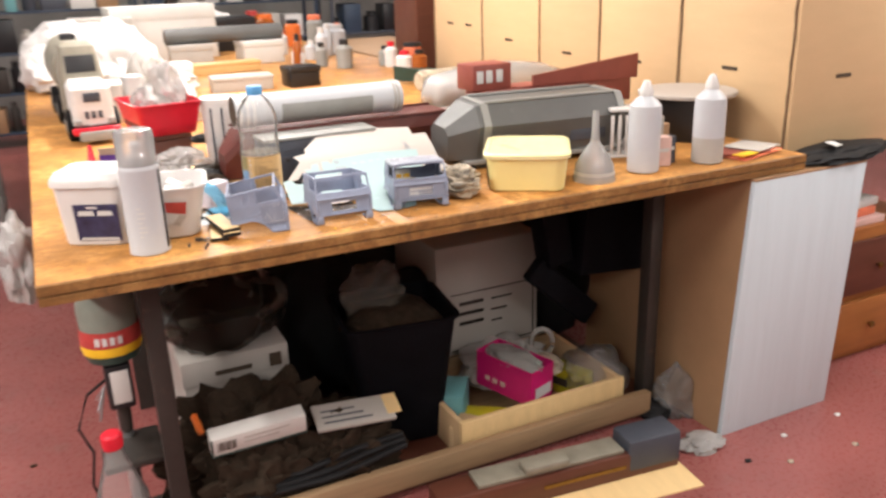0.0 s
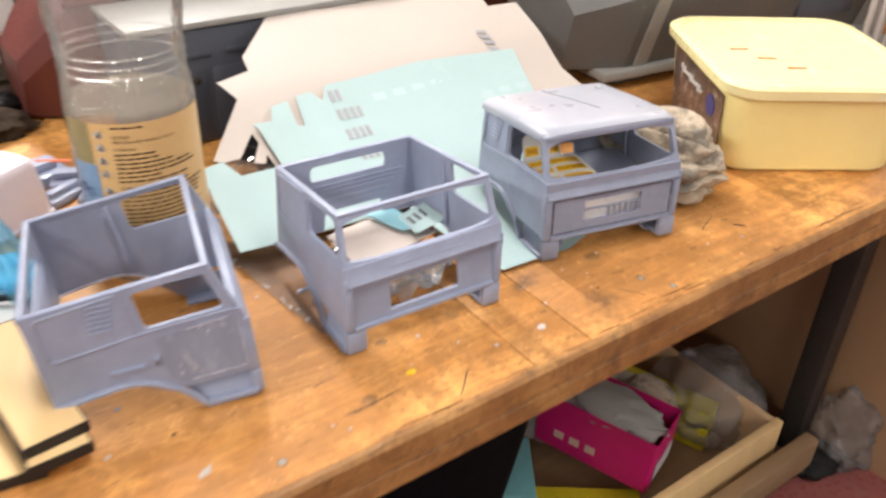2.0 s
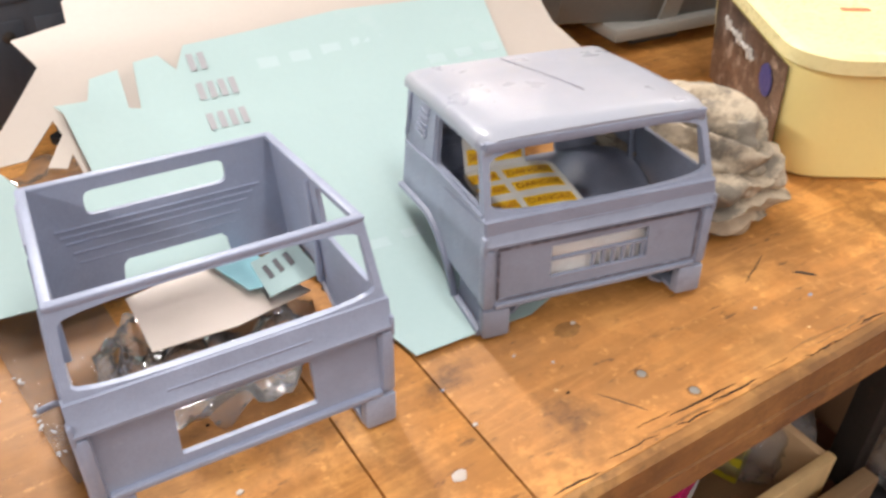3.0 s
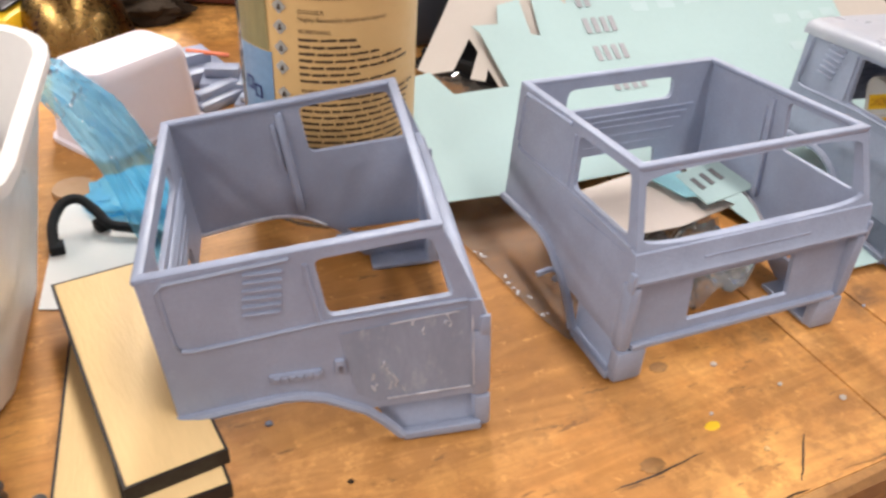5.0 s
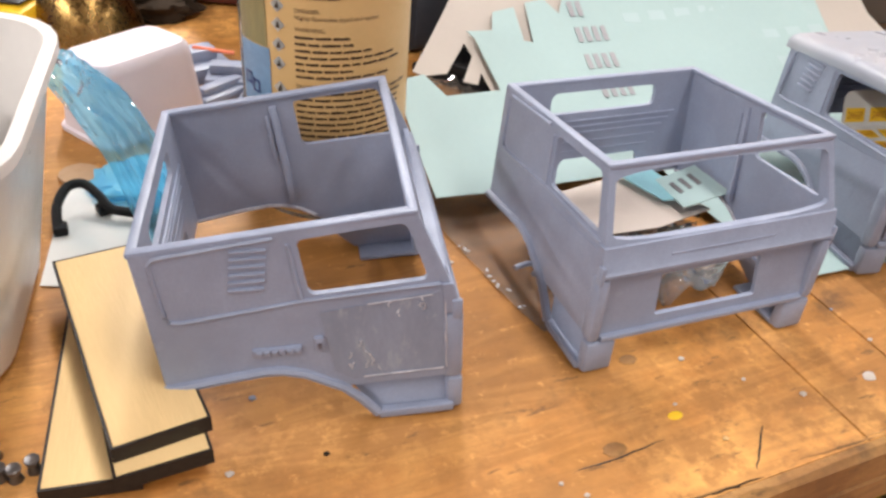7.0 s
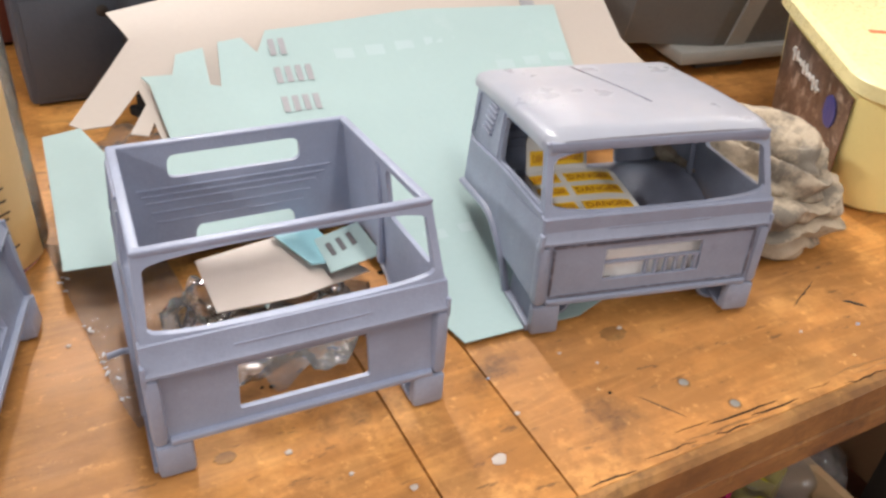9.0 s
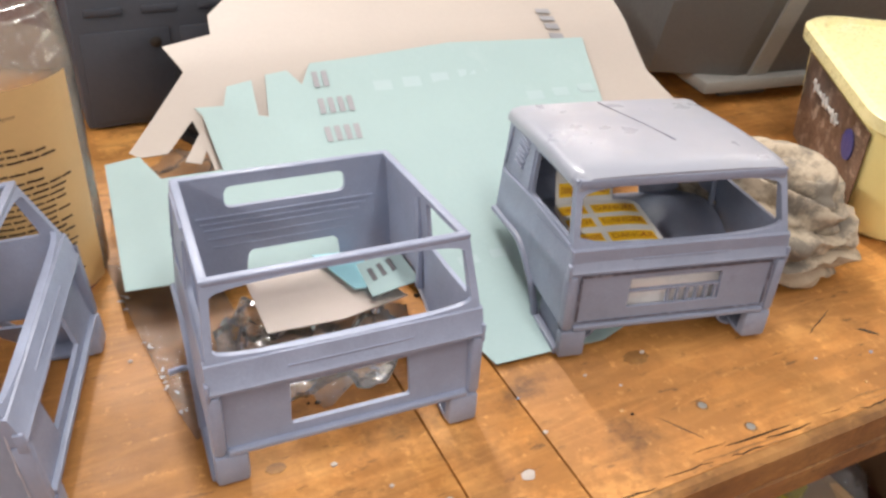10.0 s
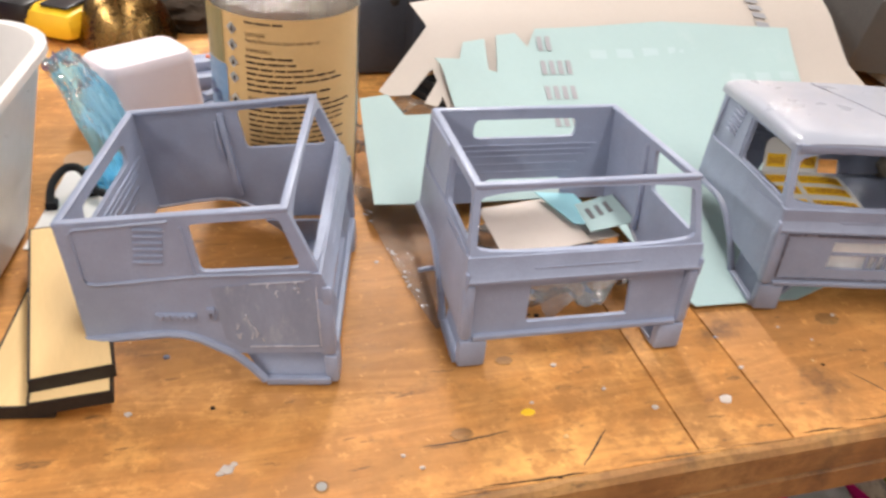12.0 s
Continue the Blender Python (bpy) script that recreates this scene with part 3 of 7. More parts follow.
# ---------------------------------------------------------------- bench
bench = thing("workbench", pose(0, 0, 0), "large old wooden workbench with scarred varnished top, cluttered with models", "workbench")


def rough_strip(x0, x1, y0, y1, z0, z1, seed, amp, n):
    """A long strip along x with a chipped front edge."""
    bm = bmesh.new()
    rings = []
    for i in range(n + 1):
        x = x0 + (x1 - x0) * i / n
        a = amp * noise.noise(Vector((x * 9, seed, 0))) + amp * max(0, noise.noise(Vector((x * 38, seed, 3))) - 0.1) * 1.6
        c = 0.4 * amp * noise.noise(Vector((x * 16, seed, 7)))
        ch = 0.0025 + abs(a) * 0.8
        rings.append([(x, y1, z0), (x, y1, z1), (x, y0 + ch + abs(a), z1), (x, y0 + abs(a) * 0.5, z1 - ch), (x, y0 + c, (z0 + z1) / 2), (x, y0 + abs(c), z0 + 0.002)])
    return loft(bm, rings)


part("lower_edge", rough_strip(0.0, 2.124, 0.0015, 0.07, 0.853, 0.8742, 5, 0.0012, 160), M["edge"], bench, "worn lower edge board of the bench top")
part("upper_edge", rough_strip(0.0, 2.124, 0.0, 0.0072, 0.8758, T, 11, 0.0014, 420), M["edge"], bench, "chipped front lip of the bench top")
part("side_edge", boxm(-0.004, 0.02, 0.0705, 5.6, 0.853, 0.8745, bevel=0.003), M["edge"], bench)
for x, y0 in ((0.2, 0.225), (1.737, 0.225)):
    for y in (y0, 2.7, 5.3):
        part("leg", boxm(x, x + 0.047, y, y + 0.05, 0.0, 0.853, bevel=0.004), M["dark_steel"], bench, "dark painted steel leg")
part("lower_rail", boxm(0.31, 1.735, 0.180, 0.212, 0.030, 0.106, bevel=0.004), M["old_wood"], bench, "rough timber rail near the floor")
part("lower_shelf", boxm(0.25, 1.84, 0.2125, 1.1, 0.0, 0.0245, bevel=0.003), M["dark_wood"], bench)
part("apron", boxm(0.249, 1.735, 0.23, 0.26, 0.80, 0.8525, bevel=0.003), M["dark_steel"], bench)
# added board, blocks light from behind to darken the space below
part("back_board", boxm(0.20, 1.86, 1.105, 1.12, 0.0, 0.8525), M["dark_steel"], bench, "added dark board that keeps the space below the bench dark")

# ---------------------------------------------------------------- side cabinet and cartons beside the bench
cab = thing("cabinet", pose(1.866, -0.012, 0), "base cabinet with a scuffed white melamine front and brown hardboard side", "cabinet")
part("front_panel", boxm(0, 0.476, 0, 0.018, 0.0, 0.845, bevel=0.002), M["white_board"], cab, "dusty white melamine panel")
part("side_panel", boxm(0.0, 0.016, 0.0185, 0.75, 0.0, 0.845), M["brown_board"], cab, "plain brown hardboard side")
part("side_panel", boxm(0.46, 0.476, 0.0185, 0.75, 0.0, 0.845), M["brown_board"], cab)
part("back_panel", boxm(0.0165, 0.4595, 0.734, 0.75, 0.0, 0.845), M["brown_board"], cab)
part("top_panel", boxm(0.0, 0.476, 0.0, 0.75, 0.8455, 0.852), M["brown_board"], cab)

for child in cab.children:
    for v in child.data.vertices:
        v.co.x += 0.052 * v.co.z  # the old cabinet has gone out of square

side = thing("side_bench", pose(2.345, 0.02, 0), "low brown bench that carries the tall cartons", "bench")
part("top", boxm(0, 0.75, 0.12, 5.6, 0.82, 0.852, bevel=0.003), M["brown_board"], side)
for y in (0.9, 3.0, 5.4):
    for x in (0.02, 0.68):
        part("leg", boxm(x, x + 0.05, y, y + 0.05, 0, 0.82), M["old_wood"], side)


rag = crumpled(0.42, 0.16, 0.05, 4, 0.3, 3.5, 4, 0.5)
solo("black_cloth", rag, M["black_rub"], pose(2.36, 0.075, 0.853, 0, 0, 4), "crumpled black cloth lying on the cabinet top", "cloth")
solo("paper_label", plate([(-0.03, -0.02), (0.03, -0.02), (0.03, 0.02), (-0.03, 0.02)], [], 0.001, lambda u, v, w: (u, v, w)), M["paper"], pose(2.30, 0.05, 0.903, 12, 5, 20), "small white paper tag on the black cloth", "paper")


def tall_carton(x, y, wx, wy, h, face, slots, group="tall cartons"):
    """An upright kraft carton with flap seams, hand slots and folded edges."""
    t = thing("tall_carton", pose(x, y, 0.8525), "tall plain kraft cardboard carton standing upright with a hand slot", "carton", group)
    part("body", boxm(0, wx, 0, wy, 0, h, bevel=0.006), M["kraft"], t)
    part("flap", boxm(0.01, wx - 0.01, 0.012, wy / 2 - 0.003, h + 0.0005, h + 0.006), M["kraft"], t)
    part("flap", boxm(0.01, wx - 0.01, wy / 2 + 0.003, wy - 0.012, h + 0.0005, h + 0.006), M["kraft"], t)
    for u, z in slots:
        if face == "x":
            part("hand_slot", boxm(-0.003, -0.0005, u - 0.035, u + 0.035, z - 0.006, z + 0.006, bevel=0.001), M["slot"], t)
        else:
            part("hand_slot", boxm(u - 0.035, u + 0.035, -0.003, -0.0005, z - 0.006, z + 0.006, bevel=0.001), M["slot"], t)
    # torn, dark inner edge along the meeting corner
    bm = bmesh.new()
    pts = [(-0.002, wy - 0.002 + 0.004 * noise.noise(Vector((i * 0.7, y, x))), h * i / 26) for i in range(27)]
    sweep(bm, pts, [0.004 + 0.003 * abs(noise.noise(Vector((i * 0.9, x, y)))) for i in range(27)], 6)
    part("torn_edge", bm, M["kraft_edge"], t, "dark ragged seam of the carton")
    return t


Y = 0.165
for i, (wy, s) in enumerate(((0.505, 0.26), (0.475, 0.24), (0.45, 0.235), (0.54, 0.26), (0.56, 0.3))):
    tall_carton(2.2, Y, 0.5, wy, 0.98 + 0.02 * (i % 2), "x", [(wy * 0.5, s)] if i < 4 else [(0.14, 0.31), (0.36, 0.31)])
    Y += wy + 0.012
tall_carton(2.203, 0.145, 0.62, 0.019, 0.98, "y", [(0.22, 0.245)])
tall_carton(2.84, 0.15, 0.5, 0.45, 0.98, "y", [(0.25, 0.26)])

chest = thing("wooden_chest", pose(2.46, 0.16, 0), "orange-brown wooden chest of drawers beside the cabinet", "chest")
part("body", boxm(0, 0.6, 0.02, 0.5, 0, 0.52, bevel=0.006), M["orange_wood"], chest)
for z in (0.03, 0.27):
    d = part("drawer_front", boxm(0.03, 0.57, 0.0, 0.0195, z, z + 0.21, bevel=0.006), M["orange_wood"] if z < 0.1 else M["dark_wood"], chest)
    bm = lathe([(0.004, 0), (0.006, 0.008), (0.014, 0.014), (0.014, 0.02), (0.004, 0.026)], 14)
    part("knob", moved(bm, pose(0.3, 0.0, z + 0.105, 90)), M["brass"], d)
for i, (mt, z, dx) in enumerate((("pink", 0.521, 0.02), ("coral", 0.552, -0.01), ("paper", 0.580, 0.03))):
    solo("book", boxm(0, 0.3, 0, 0.22, 0, 0.027, bevel=0.002), M[mt], pose(2.50 + dx, 0.2, z, 0, 0, 4 * i), "flat pinkish book in a pile on the wooden chest", "book", "books on the chest")

# ---------------------------------------------------------------- under the bench
pd = thing("drill_press", pose(0.128, 0.36, 0) @ Matrix.Diagonal((0.8, 0.8, 1, 1)), "small bench drill press with grey-green motor housing, standing on a box", "drill press")
part("motor_housing", lathe([(0.055, 0.62), (0.085, 0.63), (0.088, 0.70), (0.08, 0.78), (0.06, 0.81), (0.02, 0.815)], 32), M["green_grey"], pd, "grey-green motor housing")
part("lower_housing", lathe([(0.05, 0.555), (0.078, 0.565), (0.09, 0.6), (0.088, 0.6195)], 32), M["green_dk"], pd, "dark green lower housing")
part("yellow_band", lathe([(0.0885, 0.588), (0.0915, 0.6), (0.0905, 0.612)], 32, cap0=False, cap1=False), M["yellow"], pd, "yellow stripe")
part("red_label", lathe([(0.0915, 0.6125), (0.0908, 0.64), (0.0895, 0.655)], 32, cap0=False, cap1=False), M["red_lab"], pd, "red maker's label band")
for k in range(4):
    a = radians(-118 + 14 * k)
    part("mark", moved(boxm(-0.007, 0.007, -0.001, 0.001, 0, 0.02), pose(0.0925 * math.cos(a), 0.0925 * math.sin(a), 0.622, 0, 0, math.degrees(a) + 90)), M["paper"], pd, "pale mark on the label")
part("gearbox", boxm(-0.04, 0.04, -0.06, 0.05, 0.43, 0.554, bevel=0.01), M["black_pl"], pd)
part("switch_plate", boxm(-0.025, 0.03, -0.066, -0.0605, 0.45, 0.54, bevel=0.002), M["white_carton"], pd, "white switch plate")
part("chuck", lathe([(0.012, 0.34), (0.02, 0.35), (0.022, 0.40), (0.016, 0.429)], 20), M["dark_steel"], pd)
part("column", lathe([(0.022, 0.05), (0.022, 0.56)], 20, 0, 0.09), M["steel"], pd)
part("table", boxm(-0.09, 0.1, -0.1, 0.12, 0.27, 0.29, bevel=0.006), M["dark_steel"], pd)
part("base", boxm(-0.11, 0.11, -0.14, 0.15, 0.0, 0.05, bevel=0.01), M["dark_steel"], pd)
for k in range(3):
    a = radians(200 + 60 * k)
    bm = bmesh.new()
    sweep(bm, [(-0.045, -0.02, 0.49), (-0.075, -0.02 + 0.09 * math.cos(a), 0.49 + 0.09 * math.sin(a))], 0.004, 8)
    part("feed_handle", bm, M["steel"], pd)
bm = bmesh.new()
sweep(bm, [(-0.04, 0.0, 0.5), (-0.1, -0.03, 0.48), (-0.14, -0.05, 0.40), (-0.11, -0.06, 0.33), (-0.13, -0.02, 0.22), (-0.1, 0.06, 0.06)], 0.0045, 8)
part("power_cable", bm, M["black_rub"], pd)

pb = thing("drink_bottle", pose(0.085, 0.05, 0) @ Matrix.Diagonal((1.3, 1.3, 1.30, 1)), "empty clear drinks bottle with a red cap on the floor", "bottle")
part("body", lathe([(0.03, 0.0), (0.046, 0.008), (0.047, 0.12), (0.042, 0.15), (0.047, 0.18), (0.044, 0.27), (0.02, 0.345), (0.014, 0.37)], 32), M["clear"], pb)
part("label", lathe([(0.0475, 0.13), (0.0475, 0.2)], 32, cap0=False, cap1=False), M["paper"], pb)
part("cap", lathe([(0.017, 0.371), (0.018, 0.376), (0.018, 0.394), (0.015, 0.398)], 24), M["red_pl"], pb, "red screw cap")

solo("plastic_bag", crumpled(0.09, 0.22, 0.22, 8, 0.4, 3.0), M["bag_white"], pose(-0.05, 0.62, 0.68), "crumpled clear plastic bag hung at the bench side", "bag")

lb = thing("archive_box", pose(0.308, 0.585, 0.025) @ Matrix.Diagonal((0.92, 1.1, 0.97, 1)), "grey-white cardboard archive box under dusty plastic wrap", "box")
part("body", boxm(0, 0.34, 0, 0.3, 0, 0.36, bevel=0.004), M["carton"], lb)
part("lid", boxm(-0.006, 0.346, -0.006, 0.306, 0.29, 0.375, bevel=0.004), M["carton"], lb)
part("printed_line", boxm(0.10, 0.22, -0.008, -0.0065, 0.315, 0.33), M["slot"], lb, "dark printed line")
part("printed_block", boxm(0.28, 0.32, -0.008, -0.0065, 0.305, 0.35), M["slot"], lb, "dark printed block")
solo("dusty_wrap", crumpled(0.42, 0.34, 0.27, 12, 0.25, 3.0), M["dusty"], pose(0.462, 0.735, 0.389) @ Matrix.Diagonal((0.86, 1.0, 0.95, 1)), "dusty crumpled clear plastic wrap on the archive box", "plastic wrap")

solo("dark_sack", crumpled(0.3, 0.3, 0.5, 15, 0.2, 2.5), M["black_rub"], pose(0.853, 0.97, 0.025) @ Matrix.Diagonal((1.1, 1.1, 1.1, 1)), "slumped black sack at the back under the bench", "sack")
wb = thing("white_carton", pose(0.316, 0.236, 0.268, 12, -1, 0) @ Matrix.Diagonal((0.95, 1.1, 0.95, 1)), "long flat white carton with a barcode, tilted on the heap", "carton")
part("body", boxm(0, 0.27, 0, 0.045, 0.0, 0.065, bevel=0.003), M["white_carton"], wb)
part("green_edge", boxm(-0.001, 0.271, -0.0015, -0.0002, 0.0, 0.006), M["green_dk"], wb, "dark green printed border")
part("green_edge", boxm(-0.001, 0.004, -0.0015, -0.0002, 0.0065, 0.065), M["green_dk"], wb, "dark green printed border")
for i in range(9):
    part("barcode_bar", boxm(0.016 + 0.006 * i, 0.016 + 0.006 * i + (0.0035 if i % 3 else 0.002), -0.0015, -0.0002, 0.018, 0.05), M["slot"], wb)
for i in range(2):
    part("printed_line", boxm(0.09, 0.22 - 0.03 * i, -0.0015, -0.0002, 0.044 - 0.016 * i, 0.048 - 0.016 * i), M["carton"], wb)
for i, (x, y, w, d, h, mt, sd) in enumerate(((0.457, 0.450, 0.400, 0.24, 0.33, "rag_dark", 21), (0.676, 0.409, 0.308, 0.264, 0.21, "rag_dark", 22), (0.391, 0.288, 0.176, 0.132, 0.165, "bag", 23), (0.545, 0.321, 0.242, 0.154, 0.20, "rag_dark", 24), (0.43, 0.275, 0.26, 0.11, 0.255, "rag_dark", 26), (0.70, 0.30, 0.26, 0.14, 0.235, "rag_dark", 27))):
    solo("dirty_rag", crumpled(w, d, h, sd, 0.5, 5.5, 5) if mt == "rag_dark" else crumpled(w, d, h, sd, 0.35, 3.2), M[mt], pose(x, y, 0.025), "dark brown oily rag heaped under the bench" if mt == "rag_dark" else "crumpled clear bag of small metal parts", "scrap", "scrap under the bench")
solo("orange_tool", boxm(0, 0.016, 0, 0.06, 0, 0.014, bevel=0.004), M["orange"], pose(0.297, 0.321, 0.294, 30, 10, 15) @ Matrix.Diagonal((1.1, 1.1, 1.1, 1)), "orange plastic tool handle lying in the scrap", "tool")
pp = thing("flat_packet", pose(0.606, 0.243, 0.252, 16, 3, -4) @ Matrix.Diagonal((1.1, 1.1, 1.1, 1)), "flat grey packet of folded card on the heap", "packet")
part("sleeve", boxm(0, 0.21, 0, 0.09, 0, 0.010, bevel=0.002), M["carton"], pp)
for i in range(3):
    part("printed_line", boxm(0.02, 0.15 - 0.02 * i, 0.018 + 0.02 * i, 0.024 + 0.02 * i, 0.0102, 0.0108), M["navy_pl"], pp)
part("insert", boxm(0.19, 0.228, 0.015, 0.085, 0.0105, 0.013), M["ply"], pp, "cream card insert")
for i in range(3):
    bm = bmesh.new()
    sweep(bm, [(0.347 + 0.506 * k / 8, 0.206 + 0.013 * i, 0.123 + 0.015 * i + 0.033 * (k / 8) ** 2 + 0.0066 * math.sin(k + i)) for k in range(9)], 0.0099, 8)
    solo("black_hose", bm, M["black_rub"], I, "dusty black rubber hose along the bench rail", "hose", "hoses")

bn = thing("black_bin", pose(0.952, 0.519, 0.025, 0, 0, -8) @ Matrix.Diagonal((1.1, 1.1, 1.1, 1)), "tapered black plastic waste bin, dusty, with a wrapped bundle in it", "bin")
part("body", tub(0.22, 0.2, 0.40, 0.025, 0.045, 0.003, 0.012), M["bin"], bn)
part("rubbish", crumpled(0.26, 0.22, 0.12, 31, 0.25, 3), M["rag_dark"], bn, "dark dusty rubbish").location.z = 0.30
part("liner", crumpled(0.15, 0.10, 0.16, 33, 0.45, 3.4, 5), M["bag"], bn, "crumpled clear bag", smooth=80).location = (-0.04, 0.05, 0.36)
solo("black_sheet", crumpled(0.34, 0.20, 0.42, 36, 0.2, 2.4), M["black_rub"], pose(1.117, 0.827, 0.025) @ Matrix.Diagonal((1.1, 1.1, 1.1, 1)), "black plastic sheet bundled at the back", "plastic sheet")

# black heap added where the gap beside the carton is only in shade
solo("black_sheet", crumpled(0.44, 0.20, 0.46, 38, 0.2, 2.4), M["black_rub"], pose(1.76, 0.93, 0.025), "black heap added as shade in the space beside the carton", "plastic sheet")

ct = thing("brown_carton", pose(1.205, 0.717, 0.025) @ Matrix.Diagonal((1.1, 1.1, 1.1, 1)), "large grey-brown carton with faint printed panel", "carton")
part("body", boxm(0, 0.38, 0, 0.34, 0, 0.47, bevel=0.004), M["carton"], ct)
for a in ((0.05, 0.36, 0.30, 0.304), (0.05, 0.36, 0.10, 0.104), (0.36, 0.364, 0.10, 0.304)):
    part("printed_line", boxm(a[0], a[1], -0.0015, -0.0002, a[2], a[3]), M["dark_steel"], ct)
for i in range(3):
    part("printed_bar", boxm(0.08, 0.17, -0.0015, -0.0002, 0.26 - 0.035 * i, 0.272 - 0.035 * i), M["dark_steel"], ct)
    part("printed_bar", boxm(0.20, 0.28 - 0.02 * i, -0.0015, -0.0002, 0.262 - 0.04 * i, 0.268 - 0.04 * i), M["dark_steel"], ct)

wc = thing("wooden_crate", pose(1.045, 0.244, 0.025) @ Matrix.Diagonal((1.1, 1.1, 1.1, 1)), "shallow wooden crate full of small product boxes and gloves", "crate")
part("front_board", boxm(0, 0.555, -0.016, 0.0, 0.03, 0.125, bevel=0.002), M["ply"], wc, "pale front board")
part("back_board", boxm(0, 0.555, 0.36, 0.375, 0.0, 0.12, bevel=0.002), M["old_wood"], wc)
part("side_board", boxm(0, 0.015, 0.0005, 0.3595, 0.0, 0.12, bevel=0.002), M["kraft"], wc)
part("side_board", boxm(0.54, 0.555, 0.0005, 0.3595, 0.0, 0.12, bevel=0.002), M["kraft"], wc)
part("bottom_board", boxm(0.0155, 0.5395, 0.0005, 0.3595, 0.0, 0.01), M["old_wood"], wc)


def small_box(x, y, z, w, d, h, rz, mt, label, bars=(), rx=0.0, ry=0.0):
    t = thing("product_box", pose(x, y, z, rx, ry, rz), label, "box", "small boxes in the crate")
    part("body", boxm(-w / 2, w / 2, -d / 2, d / 2, 0, h, bevel=0.002), M[mt], t)
    for (u0, u1, v0, v1, bmt) in bars:
        part("printed_bar", boxm(u0, u1, -d / 2 - 0.0015, -d / 2 - 0.0002, v0, v1), M[bmt], t)
    return t


mg = thing("glove_box", pose(1.34, 0.414, 0.112, 0, 2, -70) @ Matrix.Diagonal((1.1, 1.1, 1.1, 1)), "open magenta cardboard glove box with a white label", "box", "small boxes in the crate")
part("tray", tub(0.215, 0.105, 0.115, 0.004, 0.001, 0.002, 0.0005), M["magenta"], mg)
part("label", boxm(0.1092, 0.1102, -0.035, 0.04, 0.02, 0.055), M["paper"], mg, "white label")
part("glove", crumpled(0.19, 0.09, 0.05, 41, 0.25, 4), M["grey_light"], mg, "grey crumpled gloves").location.z = 0.085
for i in range(3):
    part("printed_mark", boxm(-0.07 + 0.03 * i, -0.052 + 0.03 * i, -0.0548, -0.0535, 0.03, 0.045), M["pink"], mg)
small_box(1.227, 0.354, 0.037, 0.242, 0.066, 0.05, -36, "lime", "lime yellow product box lying in the crate", ((-0.08, 0.03, 0.012, 0.03, "slot"),))
small_box(1.556, 0.442, 0.039, 0.22, 0.055, 0.099, -70, "lime", "lime yellow product box with black print", ((-0.07, 0.04, 0.03, 0.06, "slot"),))
small_box(1.117, 0.442, 0.037, 0.143, 0.099, 0.132, 55, "teal", "teal product box standing in the crate", ((-0.04, 0.04, 0.03, 0.05, "paper"),))
small_box(1.095, 0.305, 0.037, 0.099, 0.066, 0.077, 40, "kraft", "small plain cardboard box")
small_box(1.194, 0.277, 0.037, 0.121, 0.033, 0.033, 14, "lime", "flat yellow packet at the crate front")
small_box(1.149, 0.283, 0.039, 0.066, 0.044, 0.024, 30, "blue_pl", "small blue packet at the crate front")
solo("white_bag", crumpled(0.26, 0.18, 0.13, 44, 0.4, 3.0), M["bag_white"], pose(1.392, 0.585, 0.074) @ Matrix.Diagonal((1.1, 1.1, 1.1, 1)), "white carrier bag with loop handle spilling over the crate", "bag")
bm = bmesh.new()
sweep(bm, [(0.035 * math.cos(a * 0.5), 0.01 * math.sin(a * 0.3), 0.05 * math.sin(a * 0.5)) for a in range(13)], 0.008, 8)
solo("loop_bag", bm, M["bag_white"], pose(1.534, 0.541, 0.184, 10, 0, -20) @ Matrix.Diagonal((1.1, 1.1, 1.1, 1)), "loop handle of a white carrier bag", "bag")
gl = thing("work_glove", pose(1.470, 0.42, 0.158, 12, 0, 20) @ Matrix.Diagonal((1.5, 1.4, 1.3, 1)), "grey knitted work glove lying on the boxes", "glove")
part("palm", crumpled(0.08, 0.08, 0.03, 47, 0.15, 3), M["cloth"], gl)
for i in range(4):
    bm = bmesh.new()
    sweep(bm, [(-0.02 + 0.002 * i, -0.03 + 0.02 * i, 0.015), (-0.06, -0.035 + 0.022 * i, 0.02), (-0.085, -0.04 + 0.024 * i, 0.012)], 0.008, 8)
    part("finger", bm, M["cloth"], gl)
bk = thing("black_case", pose(1.60, 0.44, 0), "black plastic equipment case fixed under the bench top", "case")
part("body", moved(boxm(-0.15, 0.15, 0, 0.16, -0.19, 0.17, bevel=0.012), pose(0.195, 0.01, 0.625, 0, 5)), M["bin"], bk)
part("bracket", boxm(0.06, 0.33, 0.02, 0.15, 0.8035, 0.8525, bevel=0.004), M["bin"], bk)
part("side_flap", moved(boxm(-0.05, 0.05, 0, 0.10, -0.17, 0.13, bevel=0.010), pose(-0.055, 0.04, 0.66, 0, -10)), M["bin"], bk)
part("folded_strut", moved(boxm(-0.21, 0.12, 0, 0.05, -0.045, 0.045, bevel=0.012), pose(0.035, 0.06, 0.345, 0, 42)), M["bin"], bk, "slanting black strut")
solo("clear_wrap", crumpled(0.22, 0.2, 0.17, 51, 0.35, 3), M["bag_bright"], pose(1.66, 0.40, 0.026), "clear plastic bag behind the bench leg", "bag")

tc = thing("tool_case", pose(1.28, -0.035, 0, 0, 0, -6), "dark grey and brown plastic tool case lying under the rail", "case")
part("body", boxm(-0.42, 0.36, 0.0, 0.10, 0.0, 0.085, bevel=0.008), M["dark_wood"], tc)
part("end_block", boxm(0.18, 0.362, -0.002, 0.102, 0.02, 0.125, bevel=0.01), M["navy_pl"], tc, "dark grey end block")
